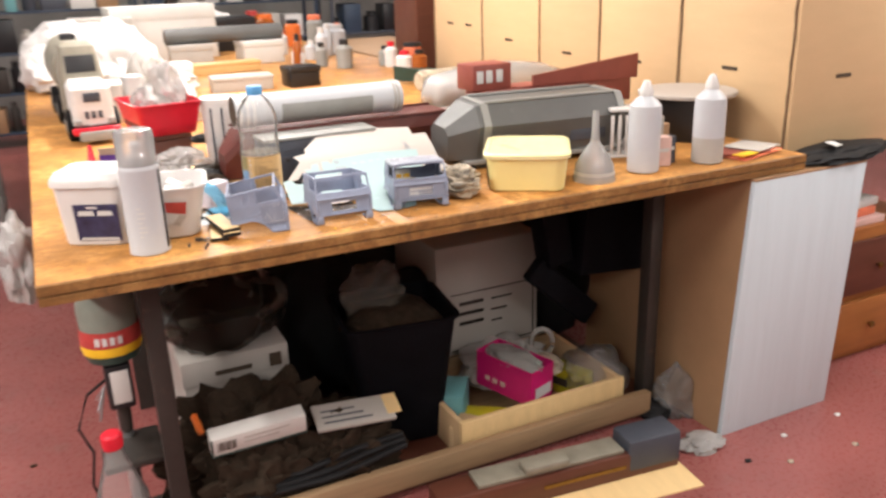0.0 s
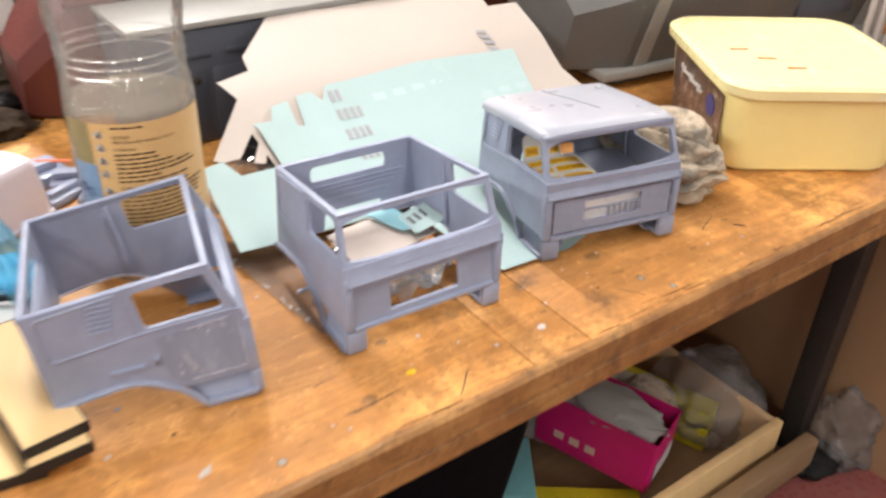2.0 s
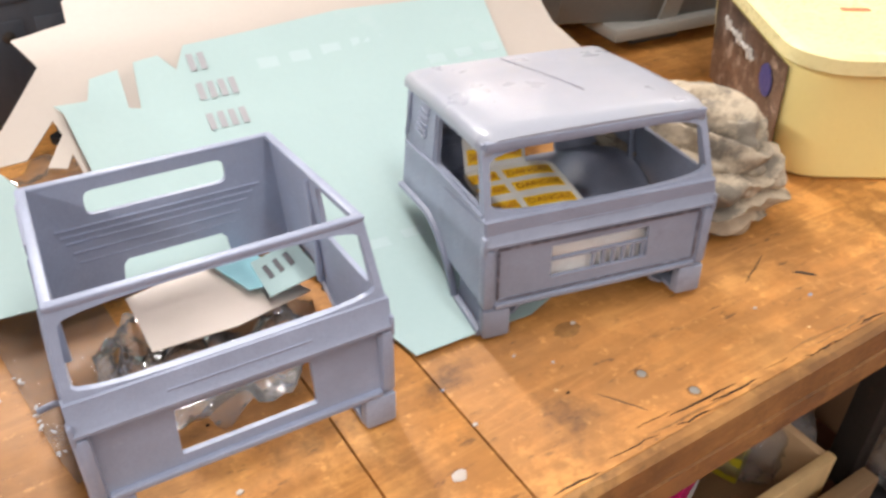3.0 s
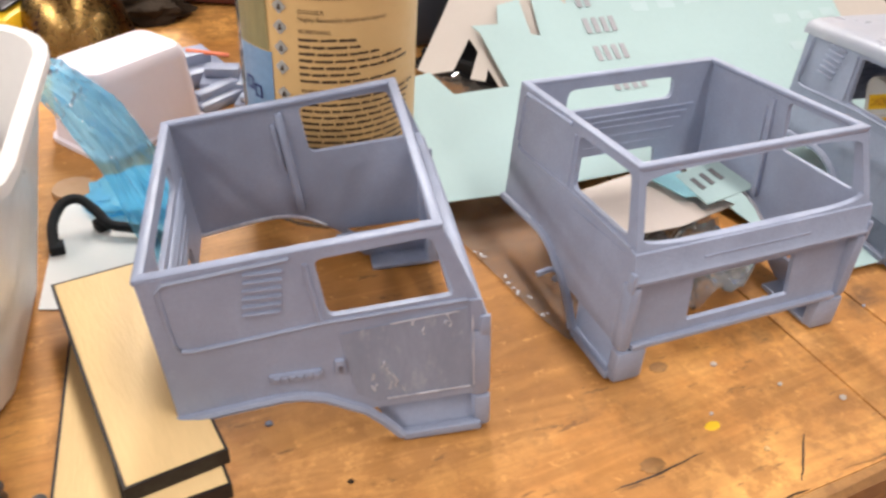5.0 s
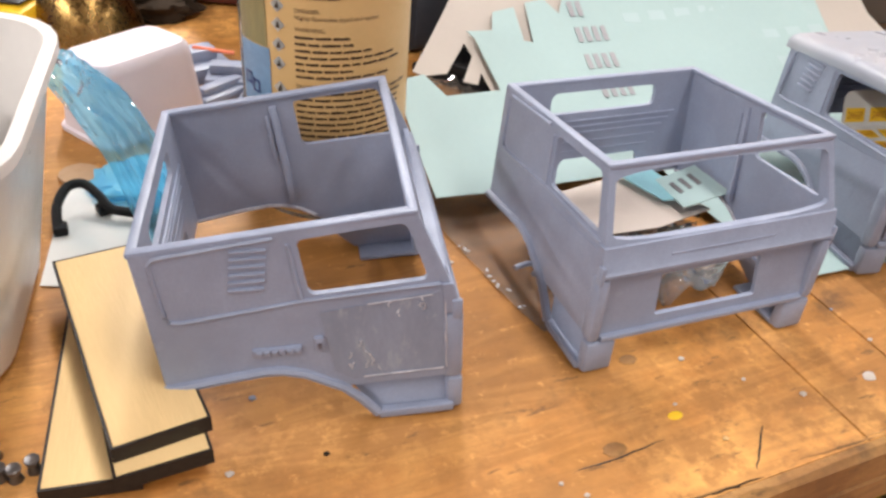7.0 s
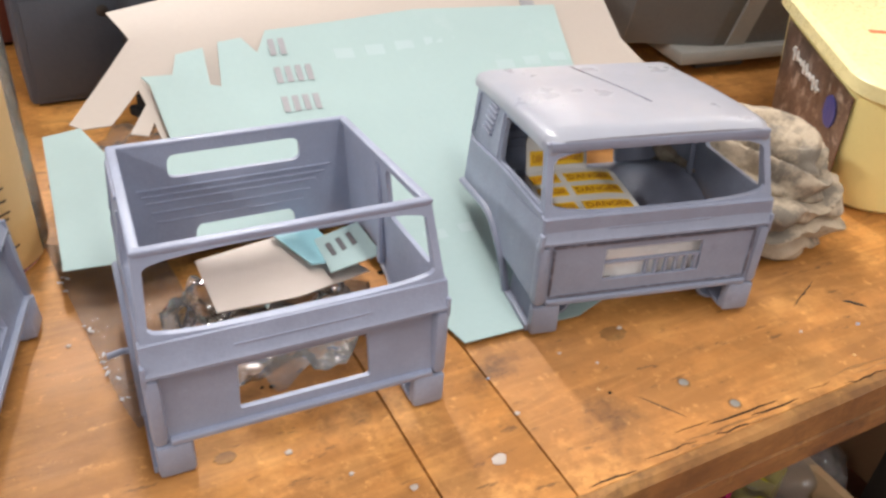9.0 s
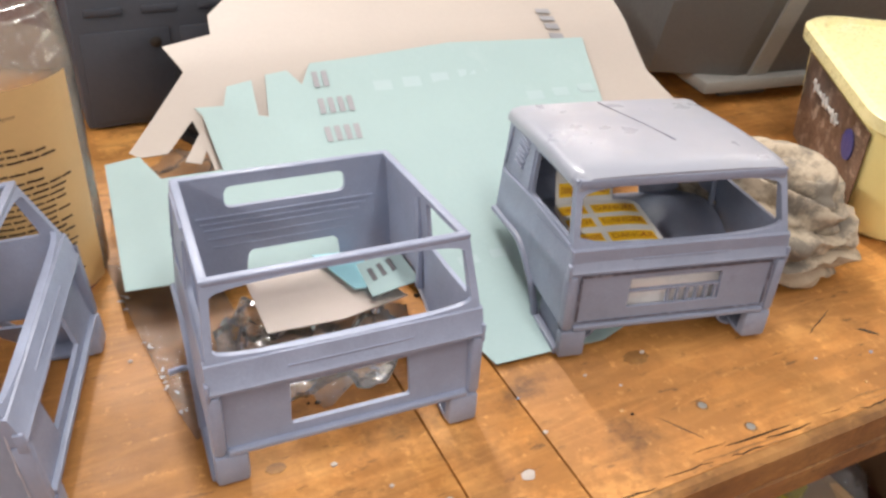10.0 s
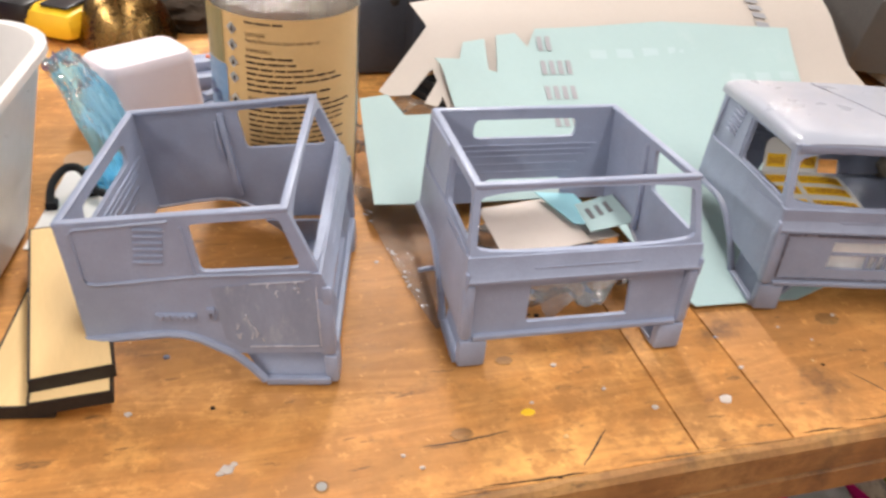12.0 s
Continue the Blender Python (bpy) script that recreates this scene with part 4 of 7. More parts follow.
part("top_plate", boxm(-0.3, 0.17, 0.01, 0.09, 0.0855, 0.10, bevel=0.004), M["khaki"], tc, "dusty grey top plate")
part("handle", boxm(-0.16, -0.02, -0.004, 0.05, 0.1005, 0.125, bevel=0.008), M["khaki"], tc)
part("brass_strip", boxm(-0.1, 0.17, -0.003, -0.0005, 0.04, 0.052), M["brass"], tc, "yellowish strip")
solo("cardboard_mat", boxm(-0.42, 0.40, -0.11, 0.06, 0, 0.004), M["ply"], pose(1.25, -0.03, 0.0, 0, 0, -7), "flat sheet of pale cardboard on the floor", "cardboard")
solo("floor_wrap", crumpled(0.13, 0.09, 0.03, 55, 0.5, 3.5), M["bag_white"], pose(1.78, -0.02, 0.0), "scrap of clear plastic film on the floor", "plastic scrap", "floor scraps")
solo("floor_bag", crumpled(0.13, 0.12, 0.17, 57, 0.4, 3.6, 5), M["bag_bright"], pose(1.845, 0.19, 0.0), "clear plastic bag with dark contents on the floor", "bag")
solo("dark_scrap", crumpled(0.1, 0.1, 0.06, 58, 0.3, 3), M["black_rub"], pose(1.765, 0.2, 0.0), "black scrap of rubber on the floor", "scrap", "floor scraps")
for i, (x, y, mt) in enumerate(((2.045, -0.107, "paper"), (1.839, -0.157, "black_rub"), (2.2, -0.25, "cloth"), (1.95, -0.22, "cloth"), (2.3, -0.1, "paper"), (-0.15, 0.9, "rag_dark"), (-0.3, 0.4, "paper"))):
    solo("floor_crumb", crumpled(0.02, 0.016, 0.008, 60 + i, 0.4, 3, 2), M[mt], pose(x, y, 0), "tiny scrap of litter on the red floor", "scrap", "floor scraps")

# ---------------------------------------------------------------- printed model truck cabs
def model_cab(m, label, roof=False, group="model cabs", sanded=False, louvres=True):
    """A grey printed lorry cab: front at y = 0, rear at y = 0.13, rests on its front steps and tilts back a little."""
    t = thing("model_truck_cab", m, label, "model", group)
    g = M["resin_worn"] if roof else M["resin"]
    top = lambda y: 0.1085 - (y - 0.020) * 0.094
    half = lambda z: 0.0672 - 0.014 * max(z, 0) - 0.045 * max(0.0, z - 0.045)
    arch = [(0.1275, 0.0288), (0.100, 0.0338), (0.086, 0.0353), (0.078, 0.0348), (0.069, 0.0318), (0.060, 0.0260), (0.053, 0.0215)]
    outline = [(0.0015, 0.022), (0.002, 0.06), (0.0045, 0.0725), (0.018, 0.1078), (0.131, top(0.131)), *arch]
    d = 0.011 if roof else 0.0
    window = rounded([(0.0135, 0.0758), (0.0635 + d, 0.0728 - 0.1 * d), (0.0664 + d, 0.0998 - 0.1 * d), (0.0222, 0.1040)], 0.0035)
    for s in (-1, 1):
        p = part("side_panel", plate(outline, [window], 0.0026, lambda u, v, w: (s * (half(v) - w), u, v)), g, t)
        # moulded ribs round the window, the belt line and the door edge
        for run in ([(0.075, 0.1015), (0.1215, 0.0962), (0.1240, 0.0935), (0.1226, 0.0690), (0.1205, 0.0655), (0.1160, 0.0648), (0.0660, 0.0705), (0.0090, 0.0732)], [(0.0668 + d, 0.0715), (0.0684 + d, 0.0860), (0.0696 + d, 0.0985)]):
            bm = bmesh.new()
            sweep(bm, [(s * (half(z) + 0.0001), y, z) for y, z in run], 0.0010, 6)
            part("moulded_rib", bm, g, p)
        bm = bmesh.new()
        sweep(bm, [(s * (half(z) + 0.0003), y, z) for y, z in [(0.1285, 0.0305), *arch[1:], (0.0455, 0.013), (0.0385, 0.003)]], 0.0023, 8)
        part("arch_lip", bm, g, p)
        bm = bmesh.new()
        sweep(bm, [(s * (half(z) - 0.0032), y, z + 0.0006 * noise.noise(Vector((y * 400, s, 2)))) for y, z in arch[:-1]], 0.0010, 6)
        part("ragged_inner_edge", bm, M["scratch"], p, "pale ragged inner edge of the wheel arch")
        for k in range(6 if louvres else 0):
            z = 0.078 + 0.0036 * k
            part("louvre", boxm(*sorted((s * (half(z) + 0.0012), s * (half(z) - 0.0005))), 0.0810 + 1.2 * d - 0.0006 * k, 0.0955 + 1.2 * d - 0.0006 * k, z, z + 0.0014, bevel=0.0004), g, p)
        badge = sanded and part("badge", boxm(*sorted((s * (half(0.05) + 0.0014), s * (half(0.05) - 0.001))), 0.0690, 0.0900, 0.0440, 0.0480, bevel=0.0006), g, p)
        for k in range(6 if sanded else 0):
            part("badge_bar", boxm(*sorted((s * (half(0.05) + 0.0022), s * (half(0.05) + 0.0012))), 0.0700 + 0.0032 * k, 0.0722 + 0.0032 * k, 0.0447, 0.0474, bevel=0.0003), g, badge)
        if sanded:
            lock = part("door_lock", boxm(*sorted((s * (half(0.05) + 0.0014), s * (half(0.05) - 0.001))), 0.0595, 0.0635, 0.0440, 0.0515, bevel=0.0006), g, p)
            part("keyhole", boxm(*sorted((s * (half(0.05) + 0.0017), s * (half(0.05) + 0.001))), 0.0605, 0.0622, 0.0455, 0.0490), M["ridge_dark"], lock, "dark keyhole slot")
        part("door_skin", plate([(0.006, 0.0255), (0.048, 0.0255), (0.056, 0.0315), (0.060, 0.064), (0.008, 0.0695)], [], 0.0003, lambda u, v, w: (s * (half(v) + w), u, v)), M["sanded"] if sanded else g, p, "patchily sanded door skin" if sanded else "")
        if sanded:
            for a, b in (((0.0068, 0.067), (0.0066, 0.0275)), ((0.0080, 0.0272), (0.0440, 0.0268)), ((0.0120, 0.0684), (0.0400, 0.0664))):
                bm = bmesh.new()
                sweep(bm, [(s * (half(a[1] + (b[1] - a[1]) * k / 9) + 0.0008), a[0] + (b[0] - a[0]) * k / 9 + 0.0006 * noise.noise(Vector((k * 0.9, a[0] * 300, 0))), a[1] + (b[1] - a[1]) * k / 9) for k in range(10)], [0.0002 + 0.0005 * abs(noise.noise(Vector((k * 1.3, b[1] * 400, 2)))) for k in range(10)], 5)
                part("scratch", bm, M["scratch"], p, "pale sanding scratch")
        rs = random.Random(7 + s)
        for k in range(14 if sanded else 0):
            y0, z0 = (rs.gauss(0.044, 0.004), rs.uniform(0.028, 0.046)) if k % 3 else (rs.uniform(0.015, 0.035), rs.uniform(0.058, 0.065))
            L = rs.uniform(0.0012, 0.0042)
            bm = bmesh.new()
            sweep(bm, [(s * (half(z0 + L * i / 4) + 0.0004), y0 + 0.0006 * math.sin(i + k), z0 + L * i / 4) for i in range(5)], [rs.uniform(0.0002, 0.0007) for i in range(5)], 5)
            part("scuff", bm, M["scratch"], p, "pale sanding scuff")
        part("inner_pillar", moved(boxm(*sorted((s * -0.0031, s * 0.0002)), -0.0019, 0.0019, -0.030, 0.029, bevel=0.0008), pose(s * (half(0.07) - 0.0024), 0.0742 + d, 0.0690, -5)), g, p)
        part("inner_rib", moved(boxm(*sorted((s * -0.0020, s * 0.0002)), -0.0010, 0.0010, -0.013, 0.013, bevel=0.0005), pose(s * (half(0.078) - 0.0024), 0.0792 + d, 0.0790, -5)), g, p)
        # step box under the door
        st = part("step", boxm(*sorted((s * 0.0646, s * 0.0512)), 0.0034, 0.0375, 0.0, 0.0028, bevel=0.0008), g, t)
        part("step_wall", plate([(0.0034, 0.0029), (0.0400, 0.0029), (0.0555, 0.0248), (0.0034, 0.0248)], [], 0.0022, lambda u, v, w: (s * (0.0660 - 0.42 * v - w), u, v)), g, st)
        part("step_front", boxm(*sorted((s * 0.0672, s * 0.0512)), -0.0012, 0.0062, 0.0, 0.0189, bevel=0.0020), g, st)
        part("step_lip", boxm(*sorted((s * 0.0688, s * 0.0646)), 0.0034, 0.0380, 0.0, 0.0044, bevel=0.0006), g, st)
        part("top_rail", moved(boxm(-0.0021, 0.0024, 0.0, 0.1135, -0.0012, 0.0012, bevel=0.0007), pose(s * (half(0.105) - 0.0020), 0.0172, 0.1084, -5.25)), g, t)
        part("mirror_mount", boxm(*sorted((s * (half(0.066) + 0.002), s * half(0.066))), -0.0005, 0.004, 0.054, 0.065, bevel=0.0006), g, t)
    grille = rounded([(-0.0298, 0.0273), (0.0298, 0.0273), (0.0296, 0.0503), (-0.0290, 0.0503)], 0.0012) if not roof else rounded([(-0.0287, 0.0318), (0.0287, 0.0318), (0.0285, 0.0516), (-0.0285, 0.0516)], 0.001)
    fo = [(-0.0665, 0.0205), (0.0665, 0.0205), (0.0655, 0.0732), (-0.0655, 0.0732)]
    f = part("front_panel", plate(fo, [grille], 0.0026, lambda u, v, w: (u, (0.0006 if roof else 0.0012) + (min(v, 0.057) - 0.02) * (0.03 if roof else 0.15) + w, v)), g, t)
    prof = [(0.0042, 0.0735), (0.0034, 0.0731), (0.0005, 0.0612), (-0.0006, 0.0600), (-0.0006, 0.0586), (0.0006, 0.0579), (0.0072, 0.0579), (0.0078, 0.0735)]
    part("band", loft(bmesh.new(), [[(x, y, z) for y, z in prof] for x in (-0.0664, 0.0664)]), g, f)
    part("band_groove", boxm(-0.0300, 0.0300, 0.0012, 0.0026, 0.0652, 0.0662, bevel=0.0003), g, f)
    part("bottom_lip", boxm(-0.0604, 0.0604, -0.0014, 0.0035, 0.0192, 0.0225, bevel=0.0009), g, f)
    for s in (-1, 1):
        part("corner_post", boxm(*sorted((s * 0.0674, s * 0.0606)), -0.0012, 0.0085, 0.0191, 0.0577, bevel=0.0030), g, f)
    sl = lambda u, k, w: (u, 0.0040 + 0.0140 * k + w, 0.0722 + 0.0362 * k)
    wo = [(-0.0655, 0), (0.0655, 0), (0.0628, 1), (-0.0628, 1)]
    wh = [(-0.0619, 0.045), (0.0619, 0.045), (0.0592, 0.925), (-0.0592, 0.925)]
    wh = rounded([(u * 0.03, v) for u, v in wh], 0.17 if roof else 0.12, 5)
    part("windscreen_frame", plate(wo, [[(u / 0.03, v) for u, v in wh]], 0.0028, sl), g, t)
    part("header", boxm(-0.0620, 0.0620, 0.0170, 0.0214, 0.1064, 0.1096, bevel=0.0010), g, t)
    rw = rounded([(-0.0355, 0.0782), (0.0355, 0.0782), (0.0350, 0.0916), (-0.0350, 0.0916)], 0.0045)
    ro = [(-0.066, 0.0305), (-0.026, 0.0305), (-0.024, 0.045), (-0.0215, 0.048), (0.0275, 0.048), (0.030, 0.045), (0.032, 0.0305), (0.066, 0.0305), (0.0632, 0.0985), (-0.0632, 0.0985)]
    r = part("rear_panel", plate(ro, [rw], 0.0026, lambda u, v, w: (u, 0.1285 - w + (v - 0.03) * 0.03, v)), g, t)
    for k, z in enumerate((0.0725, 0.0685, 0.0645, 0.0585, 0.0525)):
        part("pressed_rib", boxm(-0.052 + 0.002 * k, 0.052 - 0.004 * k, 0.1262, 0.1275, z, z + 0.0012, bevel=0.0004), g, r)
    part("rear_rail", boxm(-0.0630, 0.0630, 0.1278, 0.1322, 0.0964, 0.0992, bevel=0.0009), g, t)
    if roof:
        bm = bmesh.new()
        rows = []
        for i in range(29):
            k = i / 28
            y = 0.0160 + 0.1190 * k
            z = top(y) + 0.0040 + 0.0010 * k + 0.0014 * math.sin(math.pi * min(1, k * 1.15)) - (0.0030 * (1 - k / 0.1) ** 2 if k < 0.1 else 0)
            hw = 0.0645 - (0.0026 * (1 - k / 0.1) ** 2 if k < 0.1 else 0)
            prof = [(-1, -0.0078), (-1.0, -0.0042), (-0.985, -0.0018), (-0.95, 0.0), (-0.88, 0.0012), (-0.5, 0.0019), (0, 0.0021), (0.5, 0.0019), (0.88, 0.0012), (0.95, 0.0), (0.985, -0.0018), (1.0, -0.0042), (1, -0.0078), (0.965, -0.0079), (0.9, -0.0030), (-0.9, -0.0030), (-0.965, -0.0079)]
            rows.append([(hw * u, y, z + v) for u, v in prof])
        part("roof_header", boxm(-0.0618, 0.0618, 0.0152, 0.0192, 0.1050, 0.1105, bevel=0.0010), g, t)
        part("roof", loft(bm, rows), M["roof"], t, "smooth grey roof with pale sheen patches in its colour and a seam")
        bm = bmesh.new()
        crown = lambda y: top(y) + 0.0061 + (y - 0.016) / 0.119 * 0.0010 + 0.0014 * math.sin(math.pi * min(1, (y - 0.016) / 0.119 * 1.15))
        sweep(bm, [(-0.006 + 0.016 * k / 12, 0.132 - 0.078 * k / 12, crown(0.132 - 0.078 * k / 12)) for k in range(13)], 0.0005, 5)
        part("roof_seam", bm, M["ridge_dark"], t, "thin dark seam across the roof")
        for a in ((-0.0590, 0.0590, 0.0552, 0.0570), (-0.0590, 0.0590, 0.0240, 0.0250)):
            part("grille_frame_rail", boxm(a[0], a[1], -0.0003 + 0.03 * (a[2] - 0.020), 0.0040, a[2], a[3], bevel=0.0003), M["ridge_dark"], f, "dirt-lined grille frame rail")
        for x in (-0.0594, 0.0582):
            part("grille_frame_post", boxm(x, x + 0.0012, -0.0002, 0.0040, 0.0255, 0.0549, bevel=0.0003), M["ridge_dark"], f)
        for k in range(6):
            part("grille_bar", boxm(-0.0040 + 0.0060 * k, -0.0024 + 0.0060 * k, 0.0020, 0.0042, 0.0320, 0.0413), g, f)
        part("grille_bar", boxm(-0.0284, 0.0284, 0.0020, 0.0042, 0.0415, 0.0430), g, f)
        # hollow arches inside the steps
        for s in (-1, 1):
            wall = [(0.0575, 0.0006), (0.0480, 0.0010), (0.0425, 0.0040), (0.0385, 0.0100), (0.0350, 0.0192)]
            shape = wall + [(x + 0.0014, z + 0.0008) for x, z in reversed(wall)]
            bm = bmesh.new()
            part("inner_arch", loft(bm, [[(s * x, y, z) for x, z in shape] for y in (0.012, 0.024, 0.036, 0.050)]), g, t)
        # cab floor with a raised wheel arch
        rise = lambda x, y: 0.036 + 0.011 * max(0.0, 1 - ((y - 0.085) / 0.036) ** 2) * min(1.0, max(0.0, (abs(x) - 0.018) / 0.012))
        part("cab_floor", curved_sheet([(-0.061, 0.036), (0.061, 0.036), (0.061, 0.1245), (-0.061, 0.1245)], rise, 0.0014, 0.004), g, t, "grey cab floor with wheel arches")
    # the open shells narrow a little towards the rear, most at the top; the roof holds the other apart
    for me in {o.data for o in t.children_recursive}:
        for v in me.vertices:
            high = min(1.0, max(0.0, (v.co.z - 0.03) / 0.06))
            v.co.x *= 1 + (0.024 + 0.05 * (1 - min(1.0, max(0.0, (v.co.z - 0.066) / 0.03))) if roof else -0.012 - 0.022 * high) * min(1.0, max(0.0, (v.co.y - 0.01) / 0.12))
    return t


def facing(x, y, a):
    return pose(x, y, T + 0.0006, 0, 0, a) @ Matrix.Diagonal((1.03, 1, 1, 1))


model_cab(facing(0.5593, 0.1577, 75.75) @ pose(0, 0, 0.0022, -4.2, 0.3), "grey printed model truck cab without roof, partly sanded door", sanded=True)
model_cab(facing(0.6799, 0.0899, -2.9) @ pose(0, 0, 0.0004, -0.7, -0.2), "grey printed model truck cab shell without roof, open front grille", group="model cabs", louvres=False)
cab_c = model_cab(facing(0.8838, 0.0942, -13.2) @ pose(0, 0, 0.0030, -2.0, -0.8), "grey printed model truck cab with roof fitted, framed grille", roof=True, group="model cabs")

# sticker sheets inside the roofed cab: one stands upright at the back, one lies curled in front of it
st = thing("sticker_sheet", cab_c.matrix_world @ pose(0.003, 0.040, 0.0590), "folded white sheet of yellow warning stickers inside the roofed cab", "stickers")
for name, x0, x1, y0, y1, m, strips in (("back_leaf", -0.051, -0.013, -0.012, 0.0225, pose(0, 0.040, 0.002, 72), (0.002,)), ("front_leaf", -0.055, 0.002, -0.012, 0.036, pose(0, 0, 0, 4), (-0.0085, 0.0075, 0.0215))):
    curl = lambda x, y: -7 * max(0.0, x + 0.018) ** 2 - 4 * max(0.0, -0.042 - x) ** 2
    leaf = part(name, moved(curved_sheet(rounded([(x0, y0), (x1, y0), (x1, y1), (x0, y1)], 0.007, 5), curl, 0.0004, 0.003), m), M["paper"], st)
    for v0 in strips:
        for u0, u1 in ((max(x0, -0.0555) + 0.002, -0.0360), (-0.0320, min(x1, -0.0005) - 0.002)):
            part("yellow_sticker", moved(curved_sheet([(u0, v0), (u1, v0), (u1, v0 + 0.0092), (u0, v0 + 0.0092)], lambda x, y: curl(x, y) + 0.0006, 0.0002, 0.003), m), M["yellow"], leaf, "yellow warning sticker")
            w = lettering("DANGER", 0.0068)
            full = max(v.co.x for v in w.verts)
            for v in w.verts:
                v.co = (u0 + 0.0012 + v.co.x / full * (u1 - u0 - 0.0024), v0 + 0.0022 + v.co.y, 0)
                v.co.z = curl(v.co.x, v.co.y) + 0.0011
            part("warning_word", moved(w, m), M["danger_ink"], leaf, "red-brown DANGER lettering", smooth=None)
solo("film_scrap", curved_sheet([(-0.034, -0.014), (0.032, -0.015), (0.034, 0.013), (-0.033, 0.015)], lambda x, y: 0.0016 * noise.noise(Vector((x * 120, y * 150, 4))), 0.0004, 0.003), M["white_film"], cab_c.matrix_world @ pose(-0.001, 0.0085, 0.0410, 84), "crumpled white film behind the grille of the roofed cab", "plastic scrap", smooth=70)

# ---------------------------------------------------------------- sheets of card and stickers
def lean(y):
    return 0.9025 + 1.2 * max(0.0, y - 0.123) ** 2 if y < 0.4 else 0.9945 + 0.4 * (y - 0.4)


def wave(x, y, k=0.0):
    return lean(y) + k + 0.0025 * noise.noise(Vector((x * 7, y * 7, k * 400)))


solo("card_sheet", curved_sheet([(0.6147, 0.342), (0.6213, 0.3375), (0.6391, 0.3377), (0.661, 0.3594), (0.663, 0.3488), (0.6485, 0.330), (0.6587, 0.3266), (0.6646, 0.3356), (0.6663, 0.3205), (0.676, 0.320), (0.70, 0.30), (1.02, 0.30), (1.072, 0.306), (1.055, 0.352), (1.064, 0.455), (0.937, 0.462), (0.76, 0.512), (0.695, 0.448), (0.692, 0.428), (0.655, 0.420), (0.664, 0.395)], lambda x, y: wave(x, y, -0.005)), M["card"], I, "large cream card sheet with cut notches, leaning up on clutter", "card", "stacked sheets")
solo("card_sheet", curved_sheet([(0.78, 0.46), (0.90, 0.40), (1.02, 0.42), (1.03, 0.50), (0.811, 0.528)], lambda x, y: wave(x, y, -0.0085)), M["card"], I, "cream card sheet underneath the cut one", "card", "stacked sheets")
sg = thing("sticker_sheet", pose(0, 0, 0), "pale green decal sheet with cut-out windows lying over the card", "decal sheet", "stacked sheets")
part("sheet", curved_sheet([(0.592, 0.240), (0.640, 0.236), (0.730, 0.236), (0.757, 0.245), (0.779, 0.117), (0.812, 0.115), (0.852, 0.112), (0.880, 0.121), (0.915, 0.205), (0.985, 0.30), (1.003, 0.384), (0.876, 0.392), (0.756, 0.388), (0.745, 0.372), (0.737, 0.384), (0.720, 0.382), (0.713, 0.350), (0.706, 0.352), (0.709, 0.379), (0.690, 0.376), (0.684, 0.362), (0.664, 0.363), (0.668, 0.357), (0.6705, 0.3150), (0.6297, 0.3155), (0.620, 0.334), (0.598, 0.332)], lambda x, y: wave(x, y)), M["cyan"], sg)
for rx, ry, n in ((0.7655, 0.374, 2), (0.7632, 0.353, 4), (0.7605, 0.3305, 4), (0.7605, 0.3055, 4)):
    for k in range(n):
        x0 = rx + 0.0075 * k - 0.012
        part("printed_vent", curved_sheet([(x0, ry - 0.006), (x0 + 0.0044, ry - 0.006), (x0 + 0.0044 + 0.001, ry + 0.006), (x0 + 0.001, ry + 0.006)], lambda x, y: wave(x, y, 0.0012), 0.0002, 0.01), M["ink"], sg, "small brown printed vent")
for k in range(6):
    x0, y0 = 0.978, 0.416 - 0.009 * k
    solo("printed_mark", curved_sheet([(x0 - 0.004, y0), (x0 + 0.009, y0 - 0.002), (x0 + 0.009, y0 + 0.003), (x0 - 0.004, y0 + 0.005)], lambda x, y: wave(x, y, -0.0036), 0.0002, 0.01), M["ink"], I, "small brown printed mark on the cream card", "print", "printed marks")
for j in range(7):
    for i in range(9):
        x0, y0 = 0.775 + 0.0245 * i + 0.002 * (j % 2), 0.205 + 0.026 * j
        if y0 < 0.372 and 0.79 < x0 < 0.795 + (y0 - 0.12) * 0.88:
            part("decal", curved_sheet([(x0, y0), (x0 + 0.015, y0 - 0.001), (x0 + 0.0155, y0 + 0.007), (x0 + 0.0005, y0 + 0.008)], lambda x, y: wave(x, y, 0.0006), 0.0001, 0.01), M["decal"], sg)

# loose cards and bag inside the open cab
solo("cream_card", curved_sheet([(0.657, 0.209), (0.657, 0.163), (0.700, 0.160), (0.743, 0.167), (0.728, 0.200), (0.715, 0.217)], lambda x, y: 0.928 + 0.03 * (y - 0.16), 0.0006), M["card_lit"], I, "cream offcut of card inside the open cab", "card", "offcuts")
solo("blue_card", curved_sheet([(0.700, 0.217), (0.713, 0.177), (0.733, 0.174), (0.727, 0.212)], lambda x, y: 0.9335 + 0.02 * (y - 0.16), 0.0006), M["cyan2"], I, "pale blue offcut of card inside the open cab", "card", "offcuts")
oc = thing("printed_offcut", pose(0, 0, 0), "pale green offcut with brown printed slots", "card", "offcuts")
fo2 = lambda x, y: 0.934 + 0.35 * max(0.0, x - 0.72)
part("sheet", curved_sheet([(0.720, 0.166), (0.7470, 0.160), (0.7465, 0.194), (0.722, 0.198)], fo2, 0.0006), M["cyan"], oc)
for k in range(3):
    part("printed_slot", curved_sheet([(0.7250 + 0.006 * k, 0.177), (0.7277 + 0.006 * k, 0.177), (0.7277 + 0.006 * k, 0.189), (0.7250 + 0.006 * k, 0.189)], lambda x, y: fo2(x, y) + 0.0009, 0.0002, 0.01), M["ink_dark"], oc)
